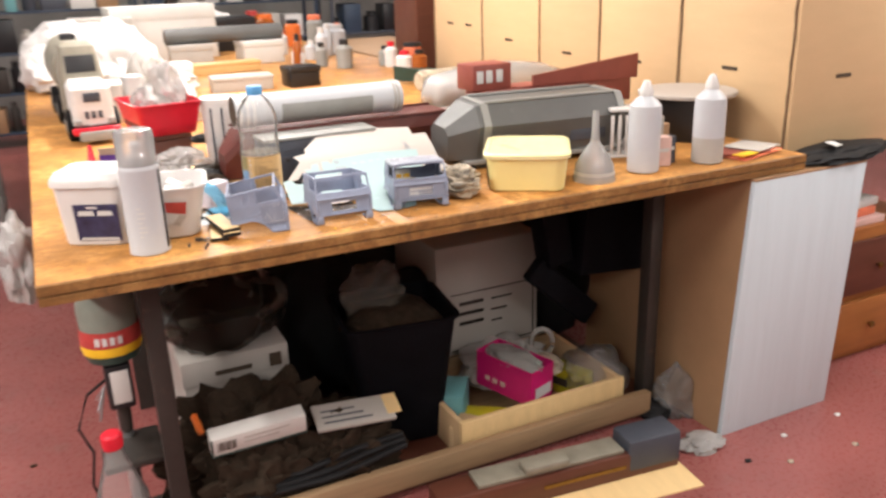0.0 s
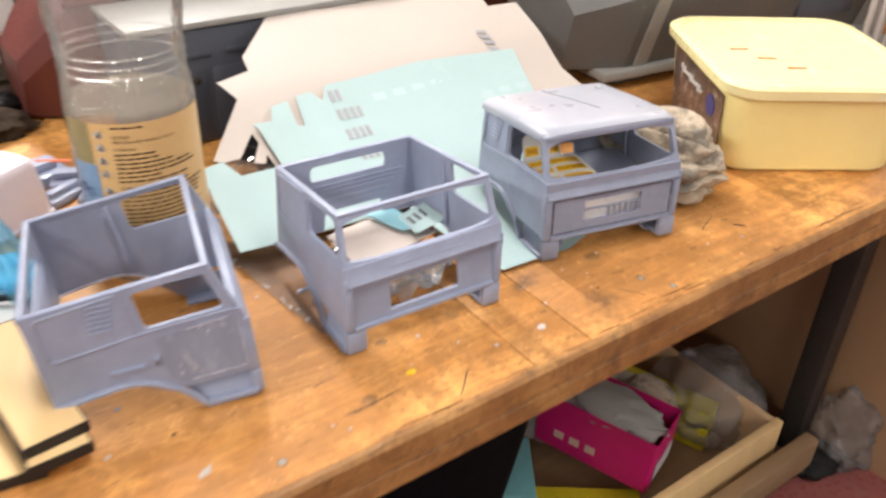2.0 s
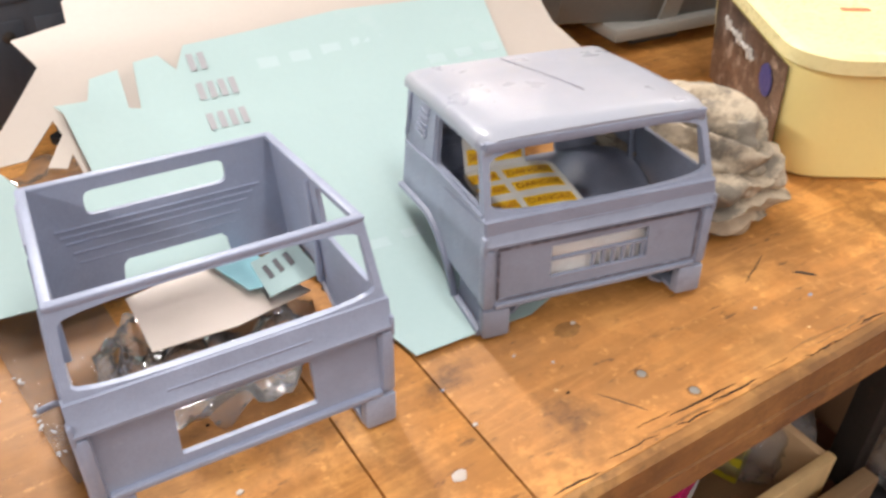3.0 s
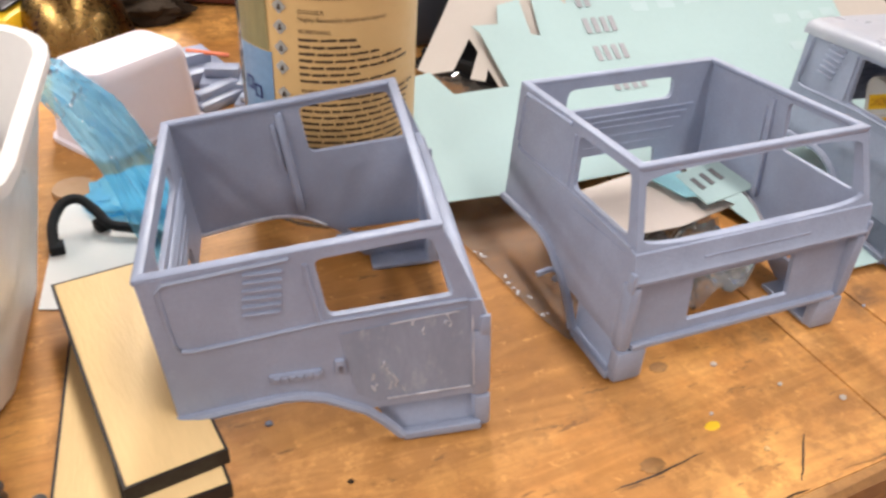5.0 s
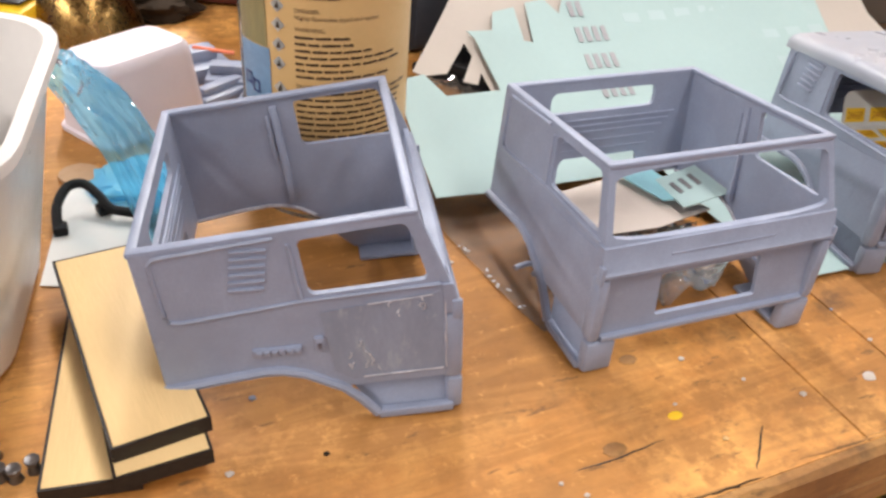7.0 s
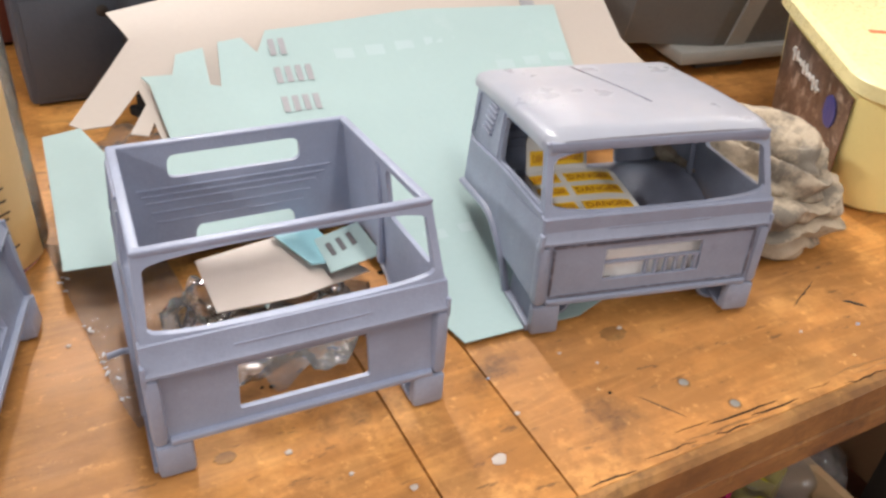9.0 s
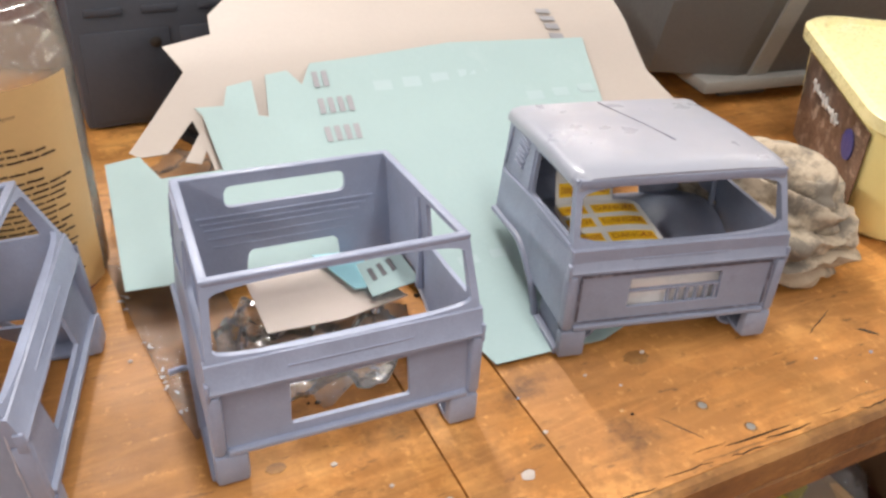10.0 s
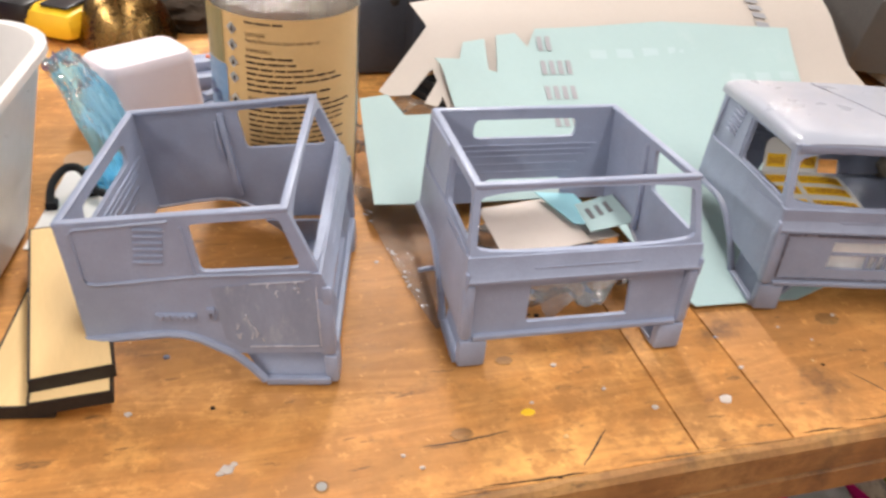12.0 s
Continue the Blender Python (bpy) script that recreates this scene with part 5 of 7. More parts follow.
def crinkle(x, y, h, seed):
    """Height of a creased film: sharp ridges over soft swells."""
    a = 1 - abs(2 * noise.noise(Vector((x * 26, y * 34, seed))))
    b = 1 - abs(2 * noise.noise(Vector((x * 70 + 3, y * 60, seed + 4))))
    return max(0.0006, h * (0.25 + 0.55 * a * a * a + 0.30 * b * b * b + 0.35 * noise.noise(Vector((x * 11, y * 11, seed + 9)))))


def creased(w, d, h, seed):
    rim = [(w / 2 * math.cos(radians(a)) * (1 + 0.16 * noise.noise(Vector((a * 0.05, seed, 0)))), d / 2 * math.sin(radians(a)) * (1 + 0.2 * noise.noise(Vector((a * 0.05, seed, 5))))) for a in range(0, 360, 15)]
    return curved_sheet(rim, lambda x, y: crinkle(x, y, h, seed), 0.0003, 0.0035)


solo("clear_bag", creased(0.122, 0.112, 0.025, 71), M["bag_bright"], pose(0.688, 0.168, 0.9005), "crumpled clear plastic bag inside the open cab", "bag", "clear bags", smooth=75)
swell = lambda x, y: 0.0008 + 0.0022 * max(0.0, noise.noise(Vector((x * 28, y * 16, 3)))) + 0.0010 * (1 - abs(2 * noise.noise(Vector((x * 60, y * 38, 8))))) ** 4 
fb = thing("clear_bag", pose(0, 0, 0.9003), "flat clear plastic bag lying between the cabs", "bag", "clear bags")
part("sheet", curved_sheet([(0.585, 0.300), (0.620, 0.275), (0.648, 0.262), (0.652, 0.215), (0.642, 0.160), (0.622, 0.132), (0.608, 0.126), (0.603, 0.150), (0.598, 0.190), (0.590, 0.255)], swell, 0.0003, 0.003), M["bag"], fb, smooth=75)
rnd = random.Random(41)
# pale flecks set along the edge in place of the film's glints
for k in range(16):
    u, w = rnd.random(), rnd.uniform(0.0006, 0.0016)
    part("bag_glint", moved(crumpled(w * 2.4, w, w * 0.7, 200 + k, 0.4, 3, 2), pose(0.589 + 0.0185 * u + rnd.uniform(-0.001, 0.004), 0.262 - 0.136 * u, 0.0022, 0, 0, rnd.uniform(0, 180))), M["milky"], fb, "pale fleck standing in for a glint on the bag edge")
solo("clear_bag", creased(0.16, 0.13, 0.022, 73), M["bag"], pose(0.675, 0.345, 0.9005, 0, 0, 5), "clear plastic bag crushed under the leaning card", "bag", "clear bags", smooth=75)
# added black plate, stands for the shade seen through the card's notch
dp = thing("dark_gap_plate", pose(0.716, 0.440, T, 0, 0, 28), "black ribbed plate added as the shade under the leaning card", "model part")
part("plate", boxm(-0.034, 0.034, -0.045, 0.045, 0.0, 0.008, bevel=0.002), M["black_rub"], dp)
part("rib", boxm(-0.030, -0.022, -0.040, 0.040, 0.0082, 0.018, bevel=0.002), M["black_rub"], dp)
part("rib", boxm(0.020, 0.028, -0.040, 0.040, 0.0082, 0.018, bevel=0.002), M["black_rub"], dp)
solo("prop_block", boxm(-0.12, 0.12, -0.03, 0.03, 0, 0.07, bevel=0.004), M["navy_pl"], pose(0.9, 0.42, T), "dark offcut propping the leaning sheets", "block")
solo("bent_bracket", sweep(bmesh.new(), [(-0.013, 0, 0), (-0.006, 0, 0.001), (0.0, 0, 0), (0.006, 0.003, -0.006), (0.008, 0.012, -0.018)], 0.0016, 8), M["resin"], pose(0.615, 0.155, 0.925), "small bent grey printed bracket", "bracket")


# ---------------------------------------------------------------- solvent bottle
def round_label(parent, r, a0, a1, z0, z1, mt, name="label", label="", n=30):
    bm = bmesh.new()
    rows = []
    for z in (z0, z1):
        rows.append([(r * math.cos(radians(a0 + (a1 - a0) * i / n)), r * math.sin(radians(a0 + (a1 - a0) * i / n)), z) for i in range(n + 1)])
    loft(bm, rows, False, False, closed=False)
    return part(name, bm, M[mt], parent, label)


sb = thing("solvent_bottle", pose(0.541, 0.302, T), "large clear plastic solvent bottle with brown printed label, half full", "bottle")
body = [(0.033, 0), (0.0455, 0.004), (0.049, 0.012), (0.049, 0.10), (0.049, 0.146), (0.0475, 0.164), (0.0452, 0.182), (0.0462, 0.196), (0.049, 0.216), (0.049, 0.232), (0.044, 0.254), (0.032, 0.276), (0.020, 0.289), (0.0160, 0.295), (0.0160, 0.304)]
part("body", lathe(body, 48, cap1=False), M["clear"], sb)
part("liquid", lathe([(0.032, 0.002), (0.0445, 0.006), (0.0478, 0.013), (0.0478, 0.150)], 48), M["liquid"], sb, "pale clear solvent")
part("cap", lathe([(0.0190, 0.291), (0.0195, 0.293), (0.0195, 0.309), (0.0175, 0.312)], 32), M["blue_pl"], sb, "pale blue screw cap")
for k in range(3):
    bm = bmesh.new()
    sweep(bm, [(0.0463 * math.cos(radians(a)), 0.0463 * math.sin(radians(a)), 0.178 + 0.007 * k) for a in range(0, 375, 15)], 0.0009, 5, False)
    part("moulded_ring", bm, M["clear"], sb)
LR = 0.0496
round_label(sb, LR, -172, -29, 0.010, 0.146, "label_tan", label="kraft-brown printed label")
round_label(sb, LR + 0.0004, -172, -145, 0.112, 0.146, "label_olive", "olive_strip", "olive striped end of the label", 8)
round_label(sb, LR + 0.0004, -172, -143, 0.010, 0.1115, "label_blue", "blue_strip", "blue end of the label", 8)


def on_bottle(bm, r, a0, z0):
    for v in bm.verts:
        a = radians(a0) + v.co.x / r
        v.co = (r * math.cos(a), r * math.sin(a), z0 + v.co.y)
    return bm


rnd = random.Random(3)
LINES = [(0.1420, "", 3), (0.1345, "DANGER", 0), (0.1308, "Highly flammable liquid and vapour", 0), (0.1245, "WARNING:", 0)]
LINES += [(0.1205 - 0.0037 * k, "", n) for k, n in enumerate((3, 4, 5, 7, 8, 4, 6))]
LINES += [(0.0925, "WARNING:", 4)] + [(0.0888 - 0.0037 * k, "", 9) for k in range(19)]
for z, words, bars in LINES:
    a = -125.0
    if words:
        w = lettering(words, 0.0033)
        width = max(v.co.x for v in w.verts)
        part("printed_words", on_bottle(w, LR + 0.0005, a, z), M["text_ink"], sb, "dark printed warning words", smooth=None)
        a += math.degrees((width + 0.002) / LR)
    for k in range(bars):
        ln_ = rnd.uniform(0.004, 0.011)
        bm = bmesh.new()
        steps = 4
        loft(bm, [[(ln_ * i / steps, 0.0003 * rnd.random(), 0) for i in range(steps + 1)], [(ln_ * i / steps, 0.0013 + 0.0004 * rnd.random(), 0) for i in range(steps + 1)]], False, False, closed=False)
        part("printed_bar", on_bottle(bm, LR + 0.0005, a, z), M["text_ink"], sb, smooth=None)
        a += math.degrees((ln_ + 0.0010) / LR)
        if a > -45 - 20 * rnd.random():
            break
for z in (0.137, 0.1265, 0.1155, 0.105, 0.0905):
    bm = plate([(-0.0040, 0), (0, -0.0040), (0.0040, 0), (0, 0.0040)], [], 0.0002, lambda u, v, w: (u, v, w))
    part("hazard_diamond", on_bottle(bm, LR + 0.0006, -136, z), M["paper"], sb, "white hazard diamond", smooth=None)
    bm = plate([(-0.0014, -0.0018), (0.0014, -0.0018), (0.0004, 0.0022)], [], 0.0002, lambda u, v, w: (u, v, w))
    part("hazard_symbol", on_bottle(bm, LR + 0.0009, -136, z), M["text_ink"], sb, smooth=None)
for k in range(2):
    bm = plate([(-0.003, 0.0), (0.003, 0.0), (0.003, 0.0075), (-0.003, 0.0075)], [[(-0.0018, 0.0012), (0.0018, 0.0012), (0.0018, 0.0063), (-0.0018, 0.0063)]], 0.0002, lambda u, v, w: (u, v, w))
    part("printed_bar", on_bottle(bm, LR + 0.0008, -164 + 8 * k, 0.086 - 0.003 * k), M["blue_dark"], sb, smooth=None)

# ---------------------------------------------------------------- tubs and can at the front
pt = thing("paint_tub", pose(0.157, 0.272, T, 0, 0, -28), "white plastic paint tub with lid and dark blue printed label", "tub")
part("body", loft(bmesh.new(), [rrect(0.135, 0.115, 0.02, 0.0), rrect(0.142, 0.122, 0.022, 0.004), rrect(0.160, 0.140, 0.026, 0.135)]), M["white_pl"], pt)
part("lid", loft(bmesh.new(), [rrect(0.160, 0.140, 0.026, 0.1352), rrect(0.172, 0.152, 0.03, 0.137), rrect(0.172, 0.152, 0.03, 0.150), rrect(0.164, 0.144, 0.028, 0.158), rrect(0.150, 0.13, 0.026, 0.166), rrect(0.14, 0.12, 0.024, 0.164)]), M["white_pl"], pt)
part("label", plate([(-0.034, 0.012), (0.064, 0.012), (0.067, 0.098), (-0.035, 0.098)], [], 0.0008, lambda u, v, w: (u, -0.0615 - v * 0.067 - w, v)), M["photo_blue"], pt, "dark blue printed label with a photograph")
for k, (u0, u1, v0, v1, mt) in enumerate(((-0.026, 0.012, 0.072, 0.083, "paper"), (0.018, 0.054, 0.072, 0.083, "paper"), (-0.005, 0.022, 0.088, 0.093, "paper"), (-0.030, 0.060, 0.014, 0.020, "paper"))):
    part("label_print", plate([(u0, v0), (u1, v0), (u1 - 0.002, v1), (u0 + 0.003, v1)], [], 0.0006, lambda u, v, w: (u, -0.0626 - v * 0.067 - w, v)), M[mt], pt)

gb = thing("glue_bottle", pose(0.157, 0.402, T) @ Matrix.Diagonal((0.9, 0.9, 0.875, 1)), "white glue bottle with a tall red nozzle", "bottle")
part("body", lathe([(0.03, 0), (0.034, 0.004), (0.034, 0.13), (0.022, 0.15), (0.014, 0.156)], 28), M["white_pl"], gb)
part("nozzle", lathe([(0.017, 0.1565), (0.017, 0.172), (0.010, 0.180), (0.0055, 0.215), (0.003, 0.222)], 20), M["red_pl"], gb, "red pointed nozzle")
pbx = thing("purple_box", pose(0.214, 0.585, T, 0, 0, -18) @ Matrix.Diagonal((0.68, 0.8, 0.9, 1)), "small open purple cardboard box", "box")
part("tray", tub(0.075, 0.06, 0.15, 0.003, 0.001, 0.0015, 0.0004), M["purple"], pbx)
part("flap", moved(boxm(-0.034, 0.034, -0.001, 0.0, 0, 0.03), pose(0, -0.031, 0.15, 40)), M["carton"], pbx, "grey folded flap")

ac = thing("aerosol_can", pose(0.234, 0.117, T) @ Matrix.Diagonal((1, 1, 0.945, 1)), "white aerosol can with a clear cap and black label stripe", "aerosol can")
part("body", lathe([(0.040, 0.0), (0.0432, 0.002), (0.0432, 0.006), (0.0425, 0.008), (0.0425, 0.196), (0.0428, 0.198), (0.041, 0.203), (0.036, 0.212), (0.030, 0.218), (0.024, 0.220)], 48), M["milky"], ac)
round_label(ac, 0.0429, -38, -20, 0.010, 0.194, "black_pl", "label_stripe", "black stripe down the label", 8)
for k in range(7):
    round_label(ac, 0.0428, -118, -118 + (22 if k % 3 else 12), 0.045 + 0.011 * k, 0.048 + 0.011 * k, "white_carton", "label_print", "", 6)
part("valve", lathe([(0.0235, 0.2205), (0.022, 0.228), (0.008, 0.231), (0.008, 0.240), (0.014, 0.241), (0.0145, 0.252), (0.010, 0.257)], 24), M["white_pl"], ac)
part("cap", lathe([(0.0405, 0.206), (0.0405, 0.276), (0.038, 0.284), (0.010, 0.286)], 48, cap0=False), M["clear_cap"], ac, "clear plastic cap")

wt = thing("white_tub", pose(0.303, 0.235, T, 0, 0, -10), "open white plastic tub with torn red label and white offcuts", "tub")
part("body", tub(0.118, 0.130, 0.125, 0.03, 0.024, 0.0022, 0.005), M["white_pl"], wt)
lbl = lambda u, v, w: (u, -0.069 - v * 0.176 - w, v)
part("label", plate([(-0.012, 0.045), (0.018, 0.028), (0.040, 0.060), (0.040, 0.095), (-0.012, 0.098)], [], 0.0006, lbl), M["paper"], wt, "torn paper label")
part("red_print", plate([(-0.010, 0.070), (0.034, 0.060), (0.039, 0.090), (-0.010, 0.094)], [], 0.0006, lambda u, v, w: lbl(u, v, w + 0.0008)), M["red_lab"], wt, "red printed band")
part("grey_print", plate([(0.004, 0.040), (0.018, 0.034), (0.036, 0.058), (0.02, 0.060)], [], 0.0006, lambda u, v, w: lbl(u, v, w + 0.0008)), M["carton"], wt)
for k in range(13):
    a = k * 2.4
    r = 0.045 * math.sqrt((k + 0.5) / 13)
    bm = boxm(-0.022, 0.022, -0.011, 0.011, -0.009, 0.009, bevel=0.003)
    solo("white_offcut", moved(bm, pose(0, 0, 0, 15 * math.sin(k), 20 * math.cos(2 * k), 47 * k)), M["white_pl"] if k % 4 else M["carton"], wt.matrix_world @ pose(r * math.cos(a), r * math.sin(a) * 1.1, 0.075 + 0.012 * (k % 3)), "small white printed offcut in the white tub", "offcut", "offcuts in the tub")
solo("tub_filling", crumpled(0.12, 0.13, 0.085, 81, 0.12, 3), M["white_pl"], wt.matrix_world @ pose(0, 0, 0.009), "loose white packing filling the tub", "packing")

# ---------------------------------------------------------------- small things round the first cab
for k, (x, y, rz, L, W, z0, th) in enumerate(((0.4035, 0.166, 6.5, 0.136, 0.040, 0.9180, 0.0082), (0.4065, 0.152, 3, 0.125, 0.039, 0.9096, 0.0082), (0.390, 0.155, -9, 0.118, 0.039, 0.9012, 0.0082))):
    t = thing("plywood_strip", pose(x, y, z0, 0, 0, rz), "laser-cut plywood strip with charred edges, in a small stack", "plywood", "plywood strips")
    part("face", boxm(-W / 2 + 0.0012, W / 2 - 0.0012, -L / 2 + 0.0012, L / 2 - 0.0012, 0.0002, th, bevel=0.0006), M["ply"], t)
    for a in ((-W / 2, W / 2, -L / 2, -L / 2 + 0.0011), (-W / 2, W / 2, L / 2 - 0.0011, L / 2)):
        part("charred_end", boxm(*a, 0, th - 0.0003), M["char"], t, "burnt dark edge")
    for a in ((-W / 2, -W / 2 + 0.0011, -L / 2 + 0.0011, L / 2 - 0.0011), (W / 2 - 0.0011, W / 2, -L / 2 + 0.0011, L / 2 - 0.0011)):
        part("charred_side", boxm(*a, 0, th - 0.0003), M["char"], t, "burnt dark edge")


def pellet(x, y, rz, up):
    t = thing("lead_pellet", pose(x, y, T, 0, 0 if up else 84, rz) @ pose(0, 0, 0.0002 if up else 0.0), "small waisted grey lead pellet standing on the bench", "pellet", "loose pellets")
    part("skirt", lathe([(0.0026, 0), (0.0030, 0.0003), (0.0029, 0.0012), (0.0024, 0.0028), (0.0021, 0.0040)], 18), M["gun"], t)
    part("head", lathe([(0.0021, 0.0041), (0.0025, 0.0053), (0.0031, 0.0066), (0.0032, 0.0076), (0.0028, 0.0079), (0.0012, 0.0074)], 18), M["gun"], t)
    return t


for k, (x, y, up) in enumerate(((0.345, 0.132, 1), (0.340, 0.1235, 1), (0.3472, 0.119, 1), (0.353, 0.1165, 1), (0.360, 0.119, 1), (0.336, 0.131, 1), (0.313, 0.092, 1), (0.343, 0.061, 1), (0.351, 0.079, 1))):
    pellet(x, y, 50 * k, up)

wp = curved_sheet([(0.366, 0.247), (0.430, 0.222), (0.455, 0.33), (0.385, 0.352)], lambda x, y: T + 0.0006, 0.0005, 0.02)
solo("white_paper", wp, M["paper"], I, "sheet of white paper lying on the bench", "paper")
bm = bmesh.new()
pts = [(0.378, 0.294, 0.905), (0.379, 0.306, 0.912), (0.386, 0.318, 0.917), (0.395, 0.320, 0.917), (0.402, 0.312, 0.913), (0.408, 0.302, 0.908), (0.418, 0.296, 0.907), (0.430, 0.288, 0.906), (0.440, 0.276, 0.905)]
fine_pts = []
for q0, q1, q2, q3 in zip([pts[0]] + pts, pts, pts[1:], pts[2:] + [pts[-1]]):
    fine_pts += [tuple(0.5 * (2 * b_ + (c_ - a_) * u + (2 * a_ - 5 * b_ + 4 * c_ - d_) * u * u + (3 * b_ - a_ - 3 * c_ + d_) * u ** 3) for a_, b_, c_, d_ in zip(q0, q1, q2, q3)) for u in (0, 0.25, 0.5, 0.75)]
sweep(bm, fine_pts + [pts[-1]], 0.0029, 10)
solo("bent_bracket", bm, M["black_rub"], I, "bent black printed frame part on the paper", "model part")
for k, p in enumerate(((0.379, 0.294), (0.404, 0.309), (0.430, 0.286))):
    solo("clip", boxm(-0.004, 0.004, -0.004, 0.004, 0, 0.006, bevel=0.001), M["black_rub"], pose(p[0], p[1], T + 0.0012, 0, 0, 20 * k), "small black printed clip on the paper", "model part", "clips")
solo("card_disc", lathe([(0.012, 0.0), (0.0128, 0.0005), (0.0125, 0.002)], 24), M["brown_board"], pose(0.393, 0.358, T + 0.0012), "brown scrap of board on the bench", "scrap")

cup = thing("plastic_pot", pose(0.437, 0.431, T, 0, 0, 31), "pinkish-white rounded plastic pot standing upside down", "pot")
part("body", loft(bmesh.new(), [rrect(0.086, 0.056, 0.011, 0.0), rrect(0.088, 0.058, 0.011, 0.001), rrect(0.087, 0.057, 0.011, 0.005), rrect(0.080, 0.049, 0.011, 0.048), rrect(0.078, 0.047, 0.011, 0.0535), rrect(0.073, 0.042, 0.010, 0.0565), rrect(0.055, 0.026, 0.008, 0.0575)]), M["white_cup"], cup)
part("rim", loft(bmesh.new(), [rrect(0.088, 0.058, 0.011, 0.0), rrect(0.0915, 0.0615, 0.012, 0.0006), rrect(0.0915, 0.0615, 0.012, 0.0036), rrect(0.0885, 0.0585, 0.011, 0.0044)]), M["white_cup"], cup)
FILM = [Vector(q) for q in ((0.382, 0.392, 0.968), (0.392, 0.368, 0.969), (0.408, 0.332, 0.966), (0.421, 0.304, 0.952), (0.433, 0.280, 0.930), (0.443, 0.264, 0.907))]
bm = bmesh.new()
rows = []
for i in range(49):
    k = i / 48
    n0 = min(int(k * 5), 4)
    c = FILM[n0].lerp(FILM[n0 + 1], k * 5 - n0)
    w = 0.011 + 0.009 * k
    row = []
    for j in range(57):
        u = j / 56 * 2 - 1
        p = c + Vector((0.86 * u * w, 0.36 * u * w, 0.36 * u * w + 0.003 * (1 - u * u)))
        ridge = 1 - abs(2 * noise.noise(Vector((k * 2.2 + 0.4 * u, u * 3.4 * (0.6 + 0.4 * k), 2))))
        fine = 1 - abs(2 * noise.noise(Vector((k * 5.0, u * 7.5, 6))))
        p.z += 0.0065 * (0.5 + 0.5 * k) * ridge ** 3 + 0.0030 * fine ** 3 + 0.004 * noise.noise(Vector((k * 4, u * 1.5, 1)))
        p.x += 0.003 * k * noise.noise(Vector((k * 5, u * 3, 9)))
        row.append((p.x, p.y, max(p.z, 0.9015)))
    rows.append(row)
loft(bm, rows, False, False, closed=False)
solo("blue_film", bm, M["film_blue"], I, "crinkled strip of translucent blue plastic film", "plastic film", smooth=80)
solo("blue_film", crumpled(0.06, 0.05, 0.012, 85, 0.4, 3.5), M["film_blue"], pose(0.437, 0.335, T + 0.001), "crinkled piece of translucent blue film on the paper", "plastic film")

for k, (x, y, rz, w, d, h, mt) in enumerate(((0.503, 0.452, 30, 0.05, 0.022, 0.014, "resin"), (0.512, 0.470, -20, 0.034, 0.03, 0.02, "resin"), (0.489, 0.500, 12, 0.052, 0.045, 0.022, "resin"), (0.522, 0.44, 60, 0.03, 0.014, 0.012, "resin"))):
    t = thing("printed_part", pose(x, y, T, 0, 0, rz), "small grey printed model part on the bench", "model part", "small parts")
    part("body", boxm(-w / 2, w / 2, -d / 2, d / 2, 0, h * 0.6, bevel=0.002), M[mt], t)
    part("rib", boxm(-w / 2.4, w / 3, -d / 5, d / 5, h * 0.6 + 0.0002, h, bevel=0.001), M[mt], t)
solo("red_rod", sweep(bmesh.new(), [(0, 0, 0), (0.03, -0.012, -0.003)], 0.0016, 8), M["coral"], pose(0.490, 0.500, 0.923), "thin red rod among the printed parts", "rod")

bb = thing("brass_bell", pose(0.418, 0.605, T), "domed old brass bell on the bench", "bell")
part("dome", lathe([(0.045, 0.0), (0.047, 0.003), (0.045, 0.01), (0.041, 0.025), (0.034, 0.04), (0.02, 0.052), (0.006, 0.056)], 40), M["brass"], bb)
part("crown", lathe([(0.006, 0.0562), (0.009, 0.060), (0.007, 0.067), (0.003, 0.069)], 16), M["brass"], bb)
tm = thing("tape_measure", pose(0.352, 0.625, T, 0, 0, -30), "yellow and black tape measure lying on its side", "tape measure")
part("case", boxm(-0.04, 0.04, -0.033, 0.033, 0.004, 0.034, bevel=0.012), M["yellow"], tm)
part("side_panel", boxm(0.002, 0.033, -0.024, 0.024, 0.0342, 0.0375, bevel=0.002), M["black_pl"], tm, "black side panel")
part("grip", boxm(-0.0415, -0.004, -0.0345, 0.0345, 0.0, 0.038, bevel=0.008), M["black_pl"], tm, "black rubber grip")
part("blade", boxm(0.04, 0.075, -0.012, 0.012, 0.003, 0.006, bevel=0.001), M["yellow"], tm)
for k, (x, y, w, d, h, mt) in enumerate(((0.48, 0.64, 0.06, 0.05, 0.03, "rag_dark"), (0.36, 0.71, 0.13, 0.1, 0.04, "rag_dark"), (0.46, 0.70, 0.09, 0.06, 0.035, "black_rub"), (0.30, 0.68, 0.05, 0.06, 0.02, "film_blue"))):
    solo("oily_rag", crumpled(w, d, h, 90 + k, 0.4, 3.5), M[mt], pose(x, y, T), "crumpled oily rag and wiring on the bench" if k < 3 else "scrap of blue film on the bench", "rag", "rags")

# ---------------------------------------------------------------- models and boxes behind
gx = thing("grey_model_box", pose(0.598, 0.497, T, 0, 0, 1), "dark slate grey model van body with panel lines", "model")
part("body", boxm(0, 0.33, 0, 0.11, 0.002, 0.128, bevel=0.004), M["navy_pl"], gx)
